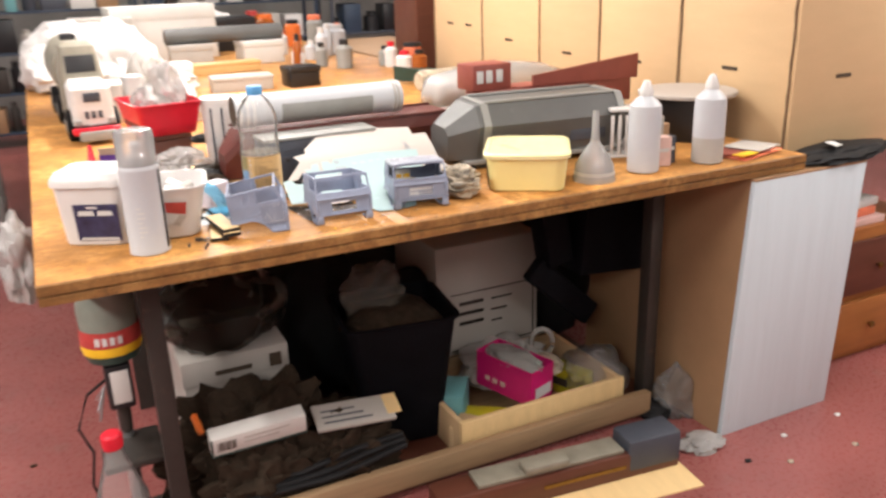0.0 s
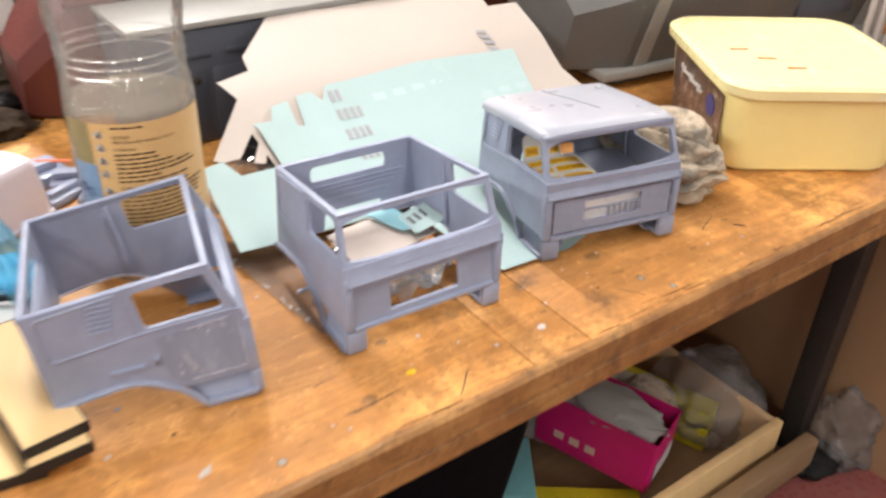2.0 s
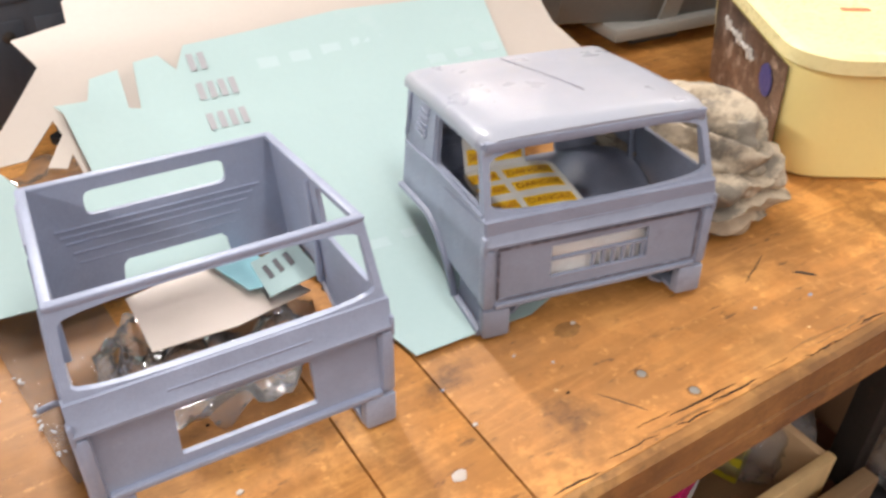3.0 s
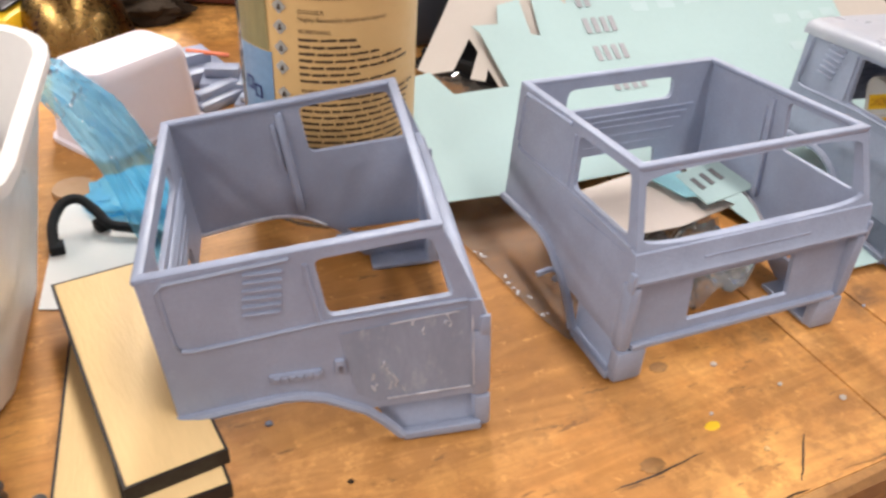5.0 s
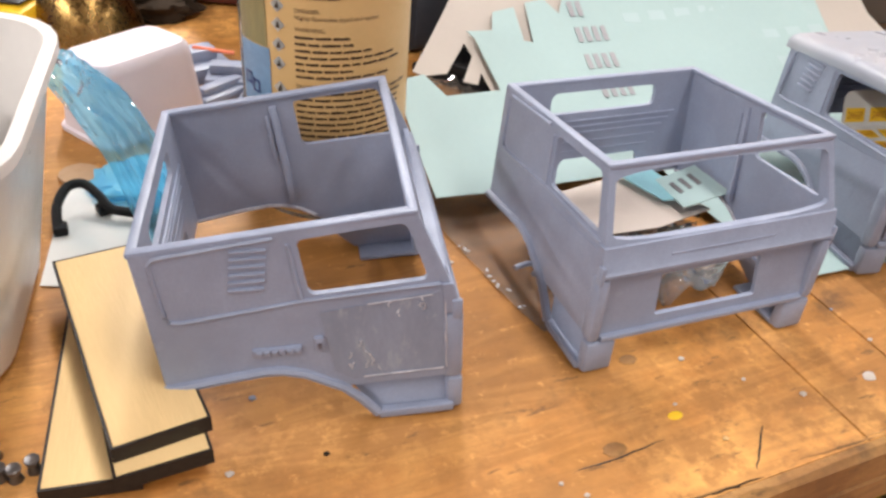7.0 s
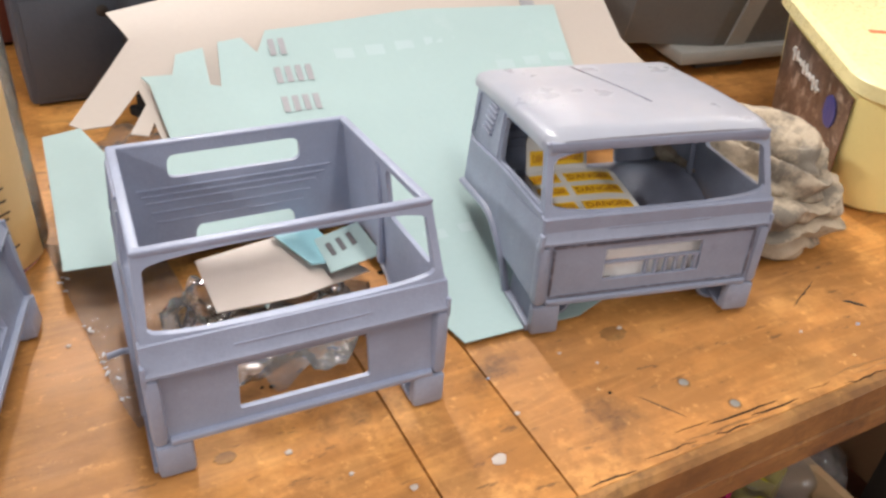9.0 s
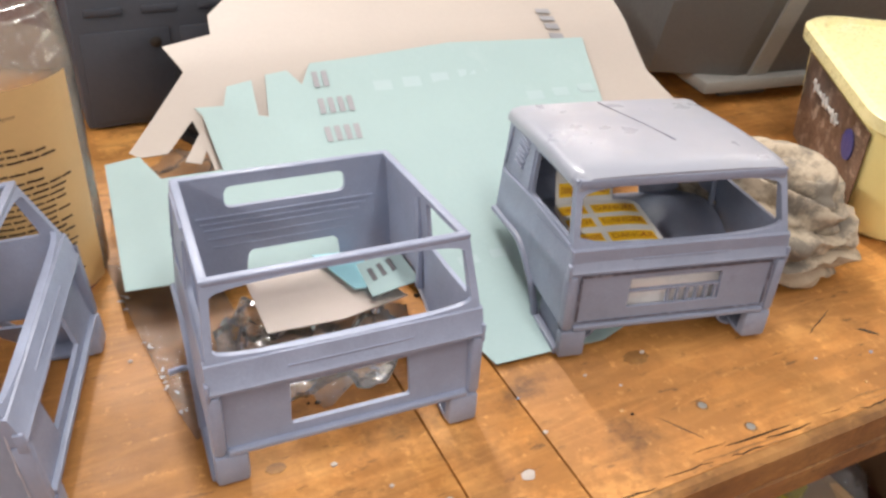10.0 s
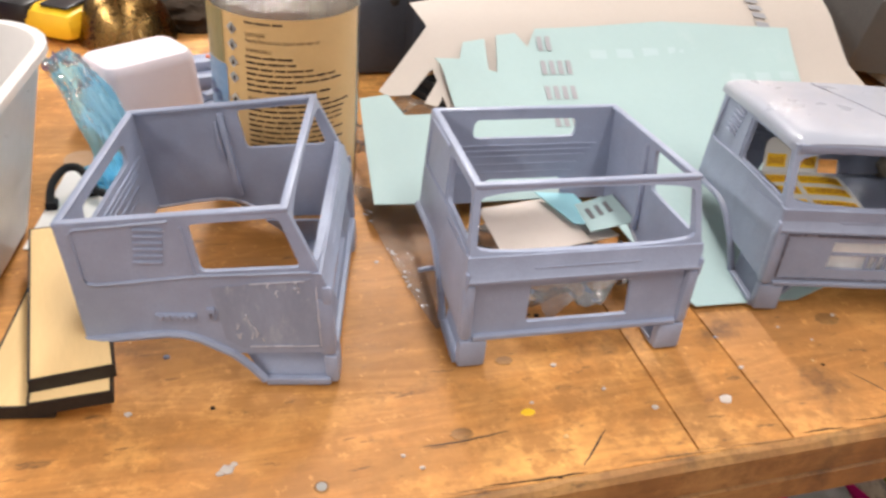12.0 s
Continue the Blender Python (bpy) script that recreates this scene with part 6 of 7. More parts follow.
for x0, x1 in ((0.006, 0.075), (0.083, 0.16), (0.168, 0.25)):
    part("door", boxm(x0, x1, -0.0016, -0.0002, 0.008, 0.085, bevel=0.0008), M["navy_pl"], gx)
    part("lock", moved(lathe([(0.004, 0), (0.0045, 0.001), (0.002, 0.002)], 14), pose(x1 - 0.012, -0.0018, 0.074, 90)), M["dark_steel"], gx)
for x in (0.012, 0.055, 0.10, 0.15):
    part("vent", boxm(x, x + 0.028, -0.002, -0.0002, 0.098, 0.104, bevel=0.001), M["navy_pl"], gx)
part("top_rail", boxm(-0.002, 0.332, -0.002, 0.112, 0.1285, 0.136, bevel=0.002), M["grey_light"], gx, "pale top edge")

mh = thing("maroon_model_hull", pose(0.515, 0.690, T, 0, 0, 1), "long dark maroon primed model hull with faceted ends", "model")
sec = lambda k, w, h0, h1: [(k, -w, h0), (k, -w * 0.92, h1), (k, w * 0.92, h1), (k, w, h0), (k, w * 0.6, 0.004), (k, -w * 0.6, 0.004)]
part("hull", loft(bmesh.new(), [sec(0.0, 0.045, 0.05, 0.075), sec(0.045, 0.085, 0.10, 0.125), sec(0.06, 0.09, 0.10, 0.135), sec(0.72, 0.09, 0.10, 0.135), sec(0.76, 0.06, 0.08, 0.11)]), M["maroon"], mh, smooth=20)
part("deck_rail", boxm(0.05, 0.72, -0.088, -0.078, 0.1355, 0.143, bevel=0.002), M["maroon"], mh)
part("deck_rail", boxm(0.05, 0.72, 0.078, 0.088, 0.1355, 0.143, bevel=0.002), M["maroon"], mh)
tb = thing("cardboard_tube", pose(0.557, 0.664, 1.09, 0, 0, 0.5) @ Matrix.Diagonal((0.83, 0.83, 0.83, 1)), "white cardboard tube with ribbed ends and a printed grey panel", "tube")
bm = bmesh.new()
sweep(bm, [(0, 0, 0), (0.02, 0, 0), (0.025, 0, 0), (0.5, 0, 0), (0.62, 0, 0)], [0.058, 0.058, 0.056, 0.056, 0.058], 36)
part("body", bm, M["milky"], tb)
bm = bmesh.new()
sweep(bm, [(-0.002, 0, 0), (0.0, 0, 0)], [0.05, 0.05], 36)
part("open_end", bm, M["slot"], tb, "dark open end")
for x in (0.01, 0.035, 0.058, 0.585, 0.60):
    bm = bmesh.new()
    sweep(bm, [(x, 0, 0), (x + 0.003, 0, 0), (x + 0.007, 0, 0), (x + 0.010, 0, 0)], [0.0575, 0.061, 0.061, 0.0575], 36)
    part("rib", bm, M["white_pl"] if x < 0.5 else M["carton"], tb)
bm = bmesh.new()
rows = []
for a in range(-60, 25, 8):
    rows.append([(0.16 + 0.34 * i / 6, -0.0566 * math.cos(radians(a)), 0.0566 * math.sin(radians(a))) for i in range(7)])
loft(bm, rows, False, False, closed=False)
part("printed_panel", bm, M["grey_light"], tb, "grey printed panel")
tb.location.z = T + 0.1435 + 0.0506

hl = thing("grey_model_hull", pose(1.40, 0.44, T, 0, 0, -6), "large grey primed faceted model hull standing on the bench", "model")
hs_ = lambda x, wb, wm, wt_, hm, ht, h0=0.03: [(x, -wb, h0), (x, -wm, hm), (x, -wt_, ht), (x, wt_, ht), (x, wm, hm), (x, wb, h0)]
part("hull", loft(bmesh.new(), [hs_(-0.285, 0.06, 0.075, 0.05, 0.105, 0.125), hs_(-0.20, 0.085, 0.115, 0.075, 0.13, 0.185), hs_(-0.17, 0.085, 0.115, 0.075, 0.13, 0.19), hs_(0.27, 0.085, 0.115, 0.075, 0.13, 0.19), hs_(0.30, 0.08, 0.105, 0.07, 0.12, 0.16)]), M["grey_hull"], hl, smooth=15)
for x in (-0.185, 0.262):
    part("bulkhead_band", loft(bmesh.new(), [hs_(x, 0.087, 0.118, 0.078, 0.132, 0.193, 0.028), hs_(x + 0.022, 0.087, 0.118, 0.078, 0.132, 0.193, 0.028)]), M["grey_light"], hl, "lighter grey band", smooth=15)
part("keel_strip", boxm(-0.24, 0.29, -0.095, 0.095, 0.016, 0.0295, bevel=0.003), M["grey_light"], hl)
part("deck_edge", boxm(-0.17, 0.26, -0.079, -0.069, 0.1905, 0.198, bevel=0.002), M["grey_light"], hl)
part("deck_edge", boxm(-0.17, 0.26, 0.069, 0.079, 0.1905, 0.198, bevel=0.002), M["grey_light"], hl)
for x in (-0.2, 0.2):
    part("foot", boxm(x, x + 0.06, -0.07, 0.07, 0.0, 0.0155, bevel=0.002), M["grey_hull"], hl)
part("side_hatch", boxm(0.10, 0.22, -0.104, -0.096, 0.06, 0.10, bevel=0.002), M["navy_pl"], hl, "dark recessed hatch")

solo("wagon_stand", boxm(0.02, 0.60, -0.05, 0.06, 0, 0.05, bevel=0.003), M["old_wood"], pose(1.36, 0.70, T, 0, 0, 3), "timber block under the model wagon", "block")
rm = thing("red_model_wagon", pose(1.36, 0.70, T + 0.0505, 0, 0, 3), "brick red model wagon body with windows, unfinished", "model")
part("chassis", boxm(0, 0.64, -0.04, 0.06, 0.04, 0.13, bevel=0.004), M["brick_red"], rm)
part("cabin", boxm(-0.03, 0.12, -0.042, 0.062, 0.1305, 0.215, bevel=0.005), M["brick_red"], rm)
for x in (-0.015, 0.02, 0.06):
    part("window", boxm(x, x + 0.025, -0.0445, -0.0423, 0.155, 0.195, bevel=0.001), M["paper"], rm, "pale window opening")
part("side_board", loft(bmesh.new(), [[(0.2, -0.05, 0.131), (0.2, -0.044, 0.131), (0.2, -0.044, 0.165), (0.2, -0.05, 0.165)], [(0.66, -0.05, 0.12), (0.66, -0.044, 0.12), (0.66, -0.044, 0.205), (0.66, -0.05, 0.205)]]), M["brick_red"], rm)
for x in (0.06, 0.2, 0.45, 0.58):
    part("wheel", moved(lathe([(0.03, -0.01), (0.034, -0.008), (0.034, 0.008), (0.03, 0.01)], 20), pose(x, -0.03, 0.035, 90)), M["dark_steel"], rm)
pk = thing("packing_box", pose(1.34, 0.93, T, 0, 0, 6), "low white carton under the bubble wrap", "box")
part("body", boxm(0, 0.60, 0, 0.14, 0, 0.07, bevel=0.004), M["white_carton"], pk)
part("lid", boxm(-0.003, 0.603, -0.003, 0.143, 0.045, 0.08, bevel=0.003), M["white_carton"], pk)
solo("bubble_wrap_roll", moved(loft(bmesh.new(), [[(x, r * math.cos(radians(a)) * 1.05, r + r * math.sin(radians(a)) + 0.012 * noise.noise(Vector((x * 9, a * 0.02, 0)))) for a in range(0, 360, 15)] for x, r in ((0, 0.05), (0.03, 0.085), (0.18, 0.105), (0.36, 0.11), (0.5, 0.095), (0.62, 0.07), (0.64, 0.03))]), pose(0, 0, 0)), M["bag_white"], pose(1.33, 1.00, T + 0.0805, 0, 0, 6) @ Matrix.Diagonal((1, 1, 0.66, 1)), "lumpy roll of milky bubble wrap", "plastic wrap", smooth=70)

# ---------------------------------------------------------------- yellow tub and rag
yt = thing("yellow_tub", pose(1.2413, 0.1749, T, 0, 0, -32.5) @ Matrix.Diagonal((1.043, 1.02, 1.02, 1)), "pale yellow plastic food tub with photo label, greasy lid", "tub")
part("body", loft(bmesh.new(), [rrect(0.185, 0.19, 0.03, 0.0), rrect(0.192, 0.20, 0.032, 0.004), rrect(0.206, 0.226, 0.034, 0.088)]), M["yellow_pl"], yt)
part("rim", loft(bmesh.new(), [rrect(0.206, 0.226, 0.034, 0.0882), rrect(0.220, 0.242, 0.037, 0.090), rrect(0.222, 0.244, 0.037, 0.100), rrect(0.214, 0.236, 0.035, 0.1035), rrect(0.196, 0.218, 0.032, 0.104), rrect(0.192, 0.214, 0.03, 0.1005), rrect(0.1, 0.12, 0.02, 0.1008)]), M["yellow_lid"], yt, "pale yellow greasy lid")
part("photo_label", plate([(-0.084, 0.006), (0.070, 0.006), (0.076, 0.082), (-0.088, 0.082)], [], 0.0008, lambda u, v, w: (-0.0965 - v * 0.079 - w, u, v)), M["photo"], yt, "brown photographic label")
rnd = random.Random(17)
on_label = lambda u, v, w: (-0.0977 - v * 0.079 - w, u, v)
bm = bmesh.new()
sweep(bm, [on_label(0.046 - 0.072 * k / 44, 0.0655 - 0.004 * k / 44 + 0.0052 * math.sin(k * 1.15) * (0.6 + 0.4 * math.sin(k * 0.37)), 0.0004) for k in range(45)], 0.0011, 5)
part("label_script", bm, M["paper"], yt, "pale looping script line on the label")
part("label_roundel", plate([(-0.056 + 0.012 * math.cos(radians(a)), 0.058 + 0.012 * math.sin(radians(a))) for a in range(0, 360, 24)], [], 0.0006, lambda u, v, w: (-0.0977 - v * 0.079 - w, u, v)), M["blue_dark"], yt, "dark blue roundel")
for k in range(3):
    part("lid_mark", boxm(-0.07 + 0.02 * k, -0.05 + 0.02 * k, 0.0 - 0.03 * k, 0.005 - 0.03 * k, 0.1041 - 0.003, 0.1046 - 0.003), M["coral"], yt, "faint red mark on the lid")


solo("grey_rag", draped(0.118, 0.150, 0.098, 97), M["cloth"], pose(1.024, 0.163, T, 0, 0, 12), "crumpled grey and white mottled cotton rag", "rag", smooth=60)

# ---------------------------------------------------------------- bottles and clutter at the bench corner
fn = thing("clear_funnel", pose(1.412, 0.100, T), "clear plastic funnel standing wide end down", "funnel")
part("cone", lathe([(0.060, 0.0), (0.061, 0.003), (0.056, 0.02), (0.052, 0.045), (0.030, 0.085), (0.014, 0.105), (0.012, 0.11)], 36, cap0=False, cap1=False), M["clear_cap"], fn)
part("spout", lathe([(0.012, 0.1105), (0.008, 0.19), (0.007, 0.192)], 20, cap0=False, cap1=False), M["clear_cap"], fn)
part("label", lathe([(0.0575, 0.012), (0.0535, 0.035)], 36, cap0=False, cap1=False), M["carton"], fn, "grey printed band")


def squeeze_bottle(x, y, h, r, mt, label, dark=False):
    t = thing("squeeze_bottle", pose(x, y, T), label, "bottle", "plastic bottles")
    part("body", lathe([(r * 0.86, 0.0), (r, 0.005), (r, h * 0.68), (r * 0.96, h * 0.74), (r * 0.6, h * 0.81), (r * 0.36, h * 0.84)], 32), M[mt], t)
    part("cap", lathe([(r * 0.42, h * 0.842), (r * 0.42, h * 0.9), (r * 0.28, h * 0.96), (r * 0.2, h), (r * 0.1, h * 1.003)], 24), M["white_pl"], t, "white cap")
    if dark:
        part("residue", lathe([(r * 1.003, 0.006), (r * 1.004, h * 0.3)], 32, cap0=False, cap1=False), M["carton"], t, "dark residue showing through")
    return t


squeeze_bottle(1.585, 0.105, 0.256, 0.045, "milky", "milky white plastic bottle with a white cap")
squeeze_bottle(1.812, 0.092, 0.256, 0.045, "milky", "milky plastic bottle stained grey inside", True)

dr = thing("lidded_drum", pose(2.02, 0.42, T), "black drum with a wide pale wooden lid", "drum")
part("drum", lathe([(0.12, 0.0), (0.122, 0.004), (0.122, 0.14), (0.118, 0.142)], 40), M["black_pl"], dr)
part("lid", lathe([(0.16, 0.1422), (0.162, 0.145), (0.162, 0.153), (0.158, 0.156)], 48), M["card"], dr, "wide pale round lid")
rk = thing("plastic_rack", pose(1.665, 0.30, T, 0, 0, -20), "small white slotted plastic rack", "rack")
part("back", boxm(-0.05, 0.05, 0.03, 0.034, 0.0, 0.14, bevel=0.001), M["white_pl"], rk)
for k in range(5):
    part("slat", boxm(-0.05 + 0.0225 * k, -0.04 + 0.0225 * k, -0.035, -0.031, 0.01, 0.13, bevel=0.001), M["white_pl"], rk)
part("top", boxm(-0.052, 0.052, -0.037, 0.036, 0.1405, 0.15, bevel=0.002), M["white_pl"], rk)
part("base", boxm(-0.052, 0.052, -0.037, 0.0295, 0.0, 0.0095, bevel=0.002), M["white_pl"], rk)
for k, (x, y, w, d, h, mt) in enumerate(((1.675, 0.135, 0.045, 0.04, 0.085, "pink"), (1.715, 0.15, 0.03, 0.03, 0.08, "navy_pl"), (1.69, 0.22, 0.08, 0.06, 0.13, "carton"), (1.74, 0.24, 0.06, 0.06, 0.10, "brown_board"))):
    t = thing("small_carton", pose(x, y, T, 0, 0, 10 * k - 12), "small printed carton standing behind the bottles", "carton", "small cartons")
    part("body", boxm(-w / 2, w / 2, -d / 2, d / 2, 0, h, bevel=0.0015), M[mt], t)
    part("printed_bar", boxm(-w / 3, w / 3, -d / 2 - 0.001, -d / 2 - 0.0001, h * 0.5, h * 0.62), M["paper"], t)
for k, (x, y, rz, mt, w, d) in enumerate(((1.985, 0.10, 12, "coral", 0.2, 0.11), (1.96, 0.12, -14, "brick_red", 0.17, 0.1), (1.93, 0.055, 8, "yellow", 0.08, 0.035), (2.03, 0.13, 20, "carton", 0.15, 0.12))):
    solo("leaflet", curved_sheet([(-w / 2, -d / 2), (w / 2, -d / 2), (w / 2, d / 2), (-w / 2, d / 2)], lambda x, y: 0.0005 + 0.003 * k + 0.004 * math.sin(9 * x + k), 0.002, 0.03), M[mt], pose(x, y, T + 0.005, 0, 0, rz), "bright paper leaflet on the bench corner", "leaflet", "leaflets")
solo("wire_coil", sweep(bmesh.new(), [(0.05 * math.cos(a * 0.6), 0.05 * math.sin(a * 0.6), 0.008 + 0.0025 * (a % 10)) for a in range(44)], 0.004, 6), M["black_rub"], pose(1.80, 0.62, T), "coil of black cable on the bench", "cable")
sp = thing("cable_reel", pose(1.93, 0.80, T + 0.002), "red and grey cable reel lying on the bench", "reel")
part("flange", moved(lathe([(0.07, 0), (0.075, 0.004), (0.075, 0.012), (0.07, 0.015)], 28), pose(0, 0, 0.076, 70)), M["grey_light"], sp)
part("hub", moved(lathe([(0.03, 0.0155), (0.04, 0.02), (0.04, 0.05), (0.03, 0.052)], 24), pose(0, 0, 0.076, 70)), M["red_pl"], sp, "red hub")

# ---------------------------------------------------------------- farther back on the bench
lo = thing("model_lorry", pose(0.232, 1.47, T, 0, 0, 2) @ Matrix.Diagonal((0.95, 1.1, 1.3, 1)), "long white and khaki model lorry with a red bumper", "model")
part("bonnet", loft(bmesh.new(), [rrect(0.15, 0.02, 0.008, 0.05), rrect(0.15, 0.20, 0.02, 0.052), rrect(0.145, 0.20, 0.02, 0.15), rrect(0.12, 0.16, 0.02, 0.165)]), M["white_pl"], lo).location.y = 0.11
part("cab", loft(bmesh.new(), [rrect(0.16, 0.2, 0.02, 0.05), rrect(0.16, 0.2, 0.02, 0.17), rrect(0.13, 0.15, 0.02, 0.25), rrect(0.10, 0.11, 0.02, 0.262)]), M["khaki"], lo).location.y = 0.32
part("windscreen", moved(boxm(-0.055, 0.055, -0.002, 0.0, 0, 0.05, bevel=0.001), pose(0, 0.222, 0.178, -18)), M["black_pl"], lo, "dark windscreen")
part("vent", boxm(-0.03, 0.03, 0.006, 0.0095, 0.115, 0.14, bevel=0.002), M["navy_pl"], lo, "dark air vent")
for k in range(3):
    part("grille_slot", boxm(-0.032 + 0.024 * k, -0.018 + 0.024 * k, 0.006, 0.0095, 0.07, 0.09, bevel=0.001), M["navy_pl"], lo)
for s in (-1, 1):
    part("headlight", boxm(s * 0.06 - 0.014, s * 0.06 + 0.014, 0.0, 0.0095, 0.052, 0.068, bevel=0.003), M["grey_light"], lo, "grey headlight")
    for y in (0.1, 0.5, 0.8):
        w_ = part("wheel", moved(lathe([(0.035, -0.02), (0.045, -0.016), (0.045, 0.016), (0.035, 0.02)], 24), pose(s * 0.075, y, 0.045, 0, 90)), M["black_rub"], lo)
        part("hub", moved(lathe([(0.02, -0.024), (0.02, 0.024)], 16), pose(s * 0.075, y, 0.045, 0, 90)), M["grey_light"], w_)
part("bumper", boxm(-0.085, 0.085, -0.02, 0.0, 0.03, 0.048, bevel=0.004), M["red_pl"], lo, "red front bumper")
part("bumper_guard", boxm(-0.065, 0.065, -0.032, -0.0205, 0.012, 0.04, bevel=0.006), M["grey_light"], lo)
part("chassis", boxm(-0.06, 0.06, 0.0, 1.0, 0.02, 0.0495, bevel=0.004), M["dark_steel"], lo)
tk = bmesh.new()
sweep(tk, [(0, 0.44, 0.16), (0, 0.47, 0.16), (0, 0.97, 0.16), (0, 1.0, 0.16)], [0.05, 0.09, 0.09, 0.05], 28)
part("tank", tk, M["khaki"], lo, "khaki rounded tank")
part("hatch", boxm(-0.03, 0.03, 0.55, 0.65, 0.245, 0.27, bevel=0.008), M["black_pl"], lo)

st_ = thing("stacked_box", pose(0.395, 0.975, T, 0, 0, 9), "dark low box under the red basket", "box")
part("body", boxm(-0.06, 0.06, -0.09, 0.09, 0, 0.095, bevel=0.004), M["dark_wood"], st_)
part("lid", boxm(-0.063, 0.063, -0.093, 0.093, 0.0952, 0.110, bevel=0.003), M["dark_wood"], st_)
rb = thing("red_basket", pose(0.395, 0.975, T + 0.1102, 0, 0, 9) @ Matrix.Diagonal((0.66, 1.0, 0.90, 1)), "red plastic basket full of clear bags", "basket")
part("basket", tub(0.25, 0.20, 0.11, 0.02, 0.025, 0.003, 0.008), M["red_pl"], rb)
for k in range(4):
    part("basket_slot", boxm(-0.1345, -0.1305, -0.075 + 0.04 * k, -0.045 + 0.04 * k, 0.025, 0.085, bevel=0.002), M["maroon"], rb, "slotted side")
for k, (x, y, w, d, h) in enumerate(((-0.05, 0.0, 0.14, 0.16, 0.13), (0.05, 0.02, 0.15, 0.17, 0.21), (0.0, -0.03, 0.18, 0.12, 0.10))):
    solo("parts_bag", crumpled(w, d, h, 101 + k, 0.35, 3, 4), M["bag_white"], rb.matrix_world @ pose(x, y, 0.03), "milky plastic bag in the red basket", "bag", "bags in the basket")
solo("milky_bag", crumpled(0.17, 0.12, 0.09, 105, 0.32, 4, 5), M["bag_white"], pose(0.405, 0.775, T), "large crumpled milky plastic bag on the bench", "bag")
for k, (x, y, r, h, mt) in enumerate(((0.562, 0.885, 0.055, 0.21, "white_pl"), (0.30, 1.95, 0.10, 0.16, "white_pl"), (0.40, 1.75, 0.04, 0.20, "milky"))):
    t = thing("white_pot", pose(x, y, T), "round white plastic pot with grey lines", "pot", "white pots")
    part("body", lathe([(r * 0.9, 0), (r * 0.93, 0.004), (r, h * 0.92), (r * 1.04, h * 0.93), (r * 1.04, h), (r * 0.95, h * 1.01)], 32), M[mt], t)
    if k == 0:
        for a in (-130, -95, -60):
            part("seam", moved(boxm(-0.003, 0.003, -0.0015, 0.0015, 0.01, h * 0.88), pose(r * 0.975 * math.cos(radians(a)), r * 0.975 * math.sin(radians(a)), 0, 0, 0, a + 90)), M["navy_pl"], t)
for k, (x, y, w, d, h, mt) in enumerate(((0.50, 0.76, 0.10, 0.08, 0.035, "rag_dark"), (0.66, 0.95, 0.16, 0.12, 0.03, "rag_dark"), (0.74, 1.42, 0.20, 0.14, 0.05, "bag_white"), (0.60, 1.30, 0.14, 0.08, 0.03, "black_rub"), (0.52, 2.15, 0.22, 0.2, 0.10, "rag_dark"), (0.90, 2.0, 0.20, 0.12, 0.06, "kraft"), (0.56, 1.75, 0.16, 0.16, 0.17, "white_pl"), (1.28, 5.1, 0.6, 0.4, 0.30, "white_pl"), (0.62, 2.65, 0.3, 0.25, 0.15, "white_pl"), (1.05, 1.5, 0.2, 0.14, 0.06, "pink"))):
    solo("bench_litter", crumpled(w, d, h, 111 + k, 0.4, 3.2), M[mt], pose(x, y, T), "low heap of scrap and wrapping on the bench", "scrap", "bench litter")
wd = thing("wrapped_pile", pose(0.34, 3.1, T), "big pile of things wrapped in white plastic sheeting", "wrapped pile")
for k, (x, y, w, d, h) in enumerate(((-0.16, 0.1, 0.34, 0.45, 0.26), (0.10, -0.1, 0.38, 0.5, 0.36), (-0.05, 0.5, 0.5, 0.5, 0.36), (0.22, -0.5, 0.18, 0.2, 0.26))):
    part("plastic_sheet", crumpled(w, d, h, 121 + k, 0.3, 2.6, 4), M["bag_white"] if k == 3 else M["white_pl"], wd).location = (x, y, 0)
tp = thing("grey_pipe", pose(0.83, 3.86, T + 0.19, 0, 0, -2), "thick grey plastic pipe resting on boxes", "pipe")
bm = bmesh.new()
sweep(bm, [(0, 0, 0), (0.75, 0, 0)], 0.05, 28)
part("barrel", bm, M["grey_hull"], tp)
bm = bmesh.new()
sweep(bm, [(-0.003, 0, 0), (-0.0005, 0, 0)], 0.041, 28)
part("bore", bm, M["slot"], tp)
for k, (x, y, w, d, h, mt) in enumerate(((0.98, 3.87, 0.26, 0.26, 0.136, "carton"), (1.42, 3.83, 0.26, 0.26, 0.136, "white_carton"), (1.30, 2.5, 0.16, 0.14, 0.10, "black_pl"), (1.0, 2.55, 0.3, 0.14, 0.07, "carton"), (0.70, 2.7, 0.16, 0.14, 0.14, "white_carton"), (0.9, 4.5, 0.7, 0.3, 0.36, "white_carton"), (0.50, 4.4, 0.4, 0.4, 0.30, "carton"), (1.42, 4.9, 0.4, 0.4, 0.24, "black_pl"), (1.08, 3.35, 0.42, 0.12, 0.06, "label_tan"), (0.72, 1.95, 0.14, 0.10, 0.05, "carton"))):
    t = thing("storage_box", pose(x, y, T, 0, 0, 5 * (k % 3) - 5), "plain storage box among the bench clutter", "box", "storage boxes")
    part("body", boxm(-w / 2, w / 2, -d / 2, d / 2, 0, h, bevel=0.004), M[mt], t)
    part("lid", boxm(-w / 2 - 0.004, w / 2 + 0.004, -d / 2 - 0.004, d / 2 + 0.004, h * 0.75, h + 0.003, bevel=0.003), M[mt], t)
rnd = random.Random(8)
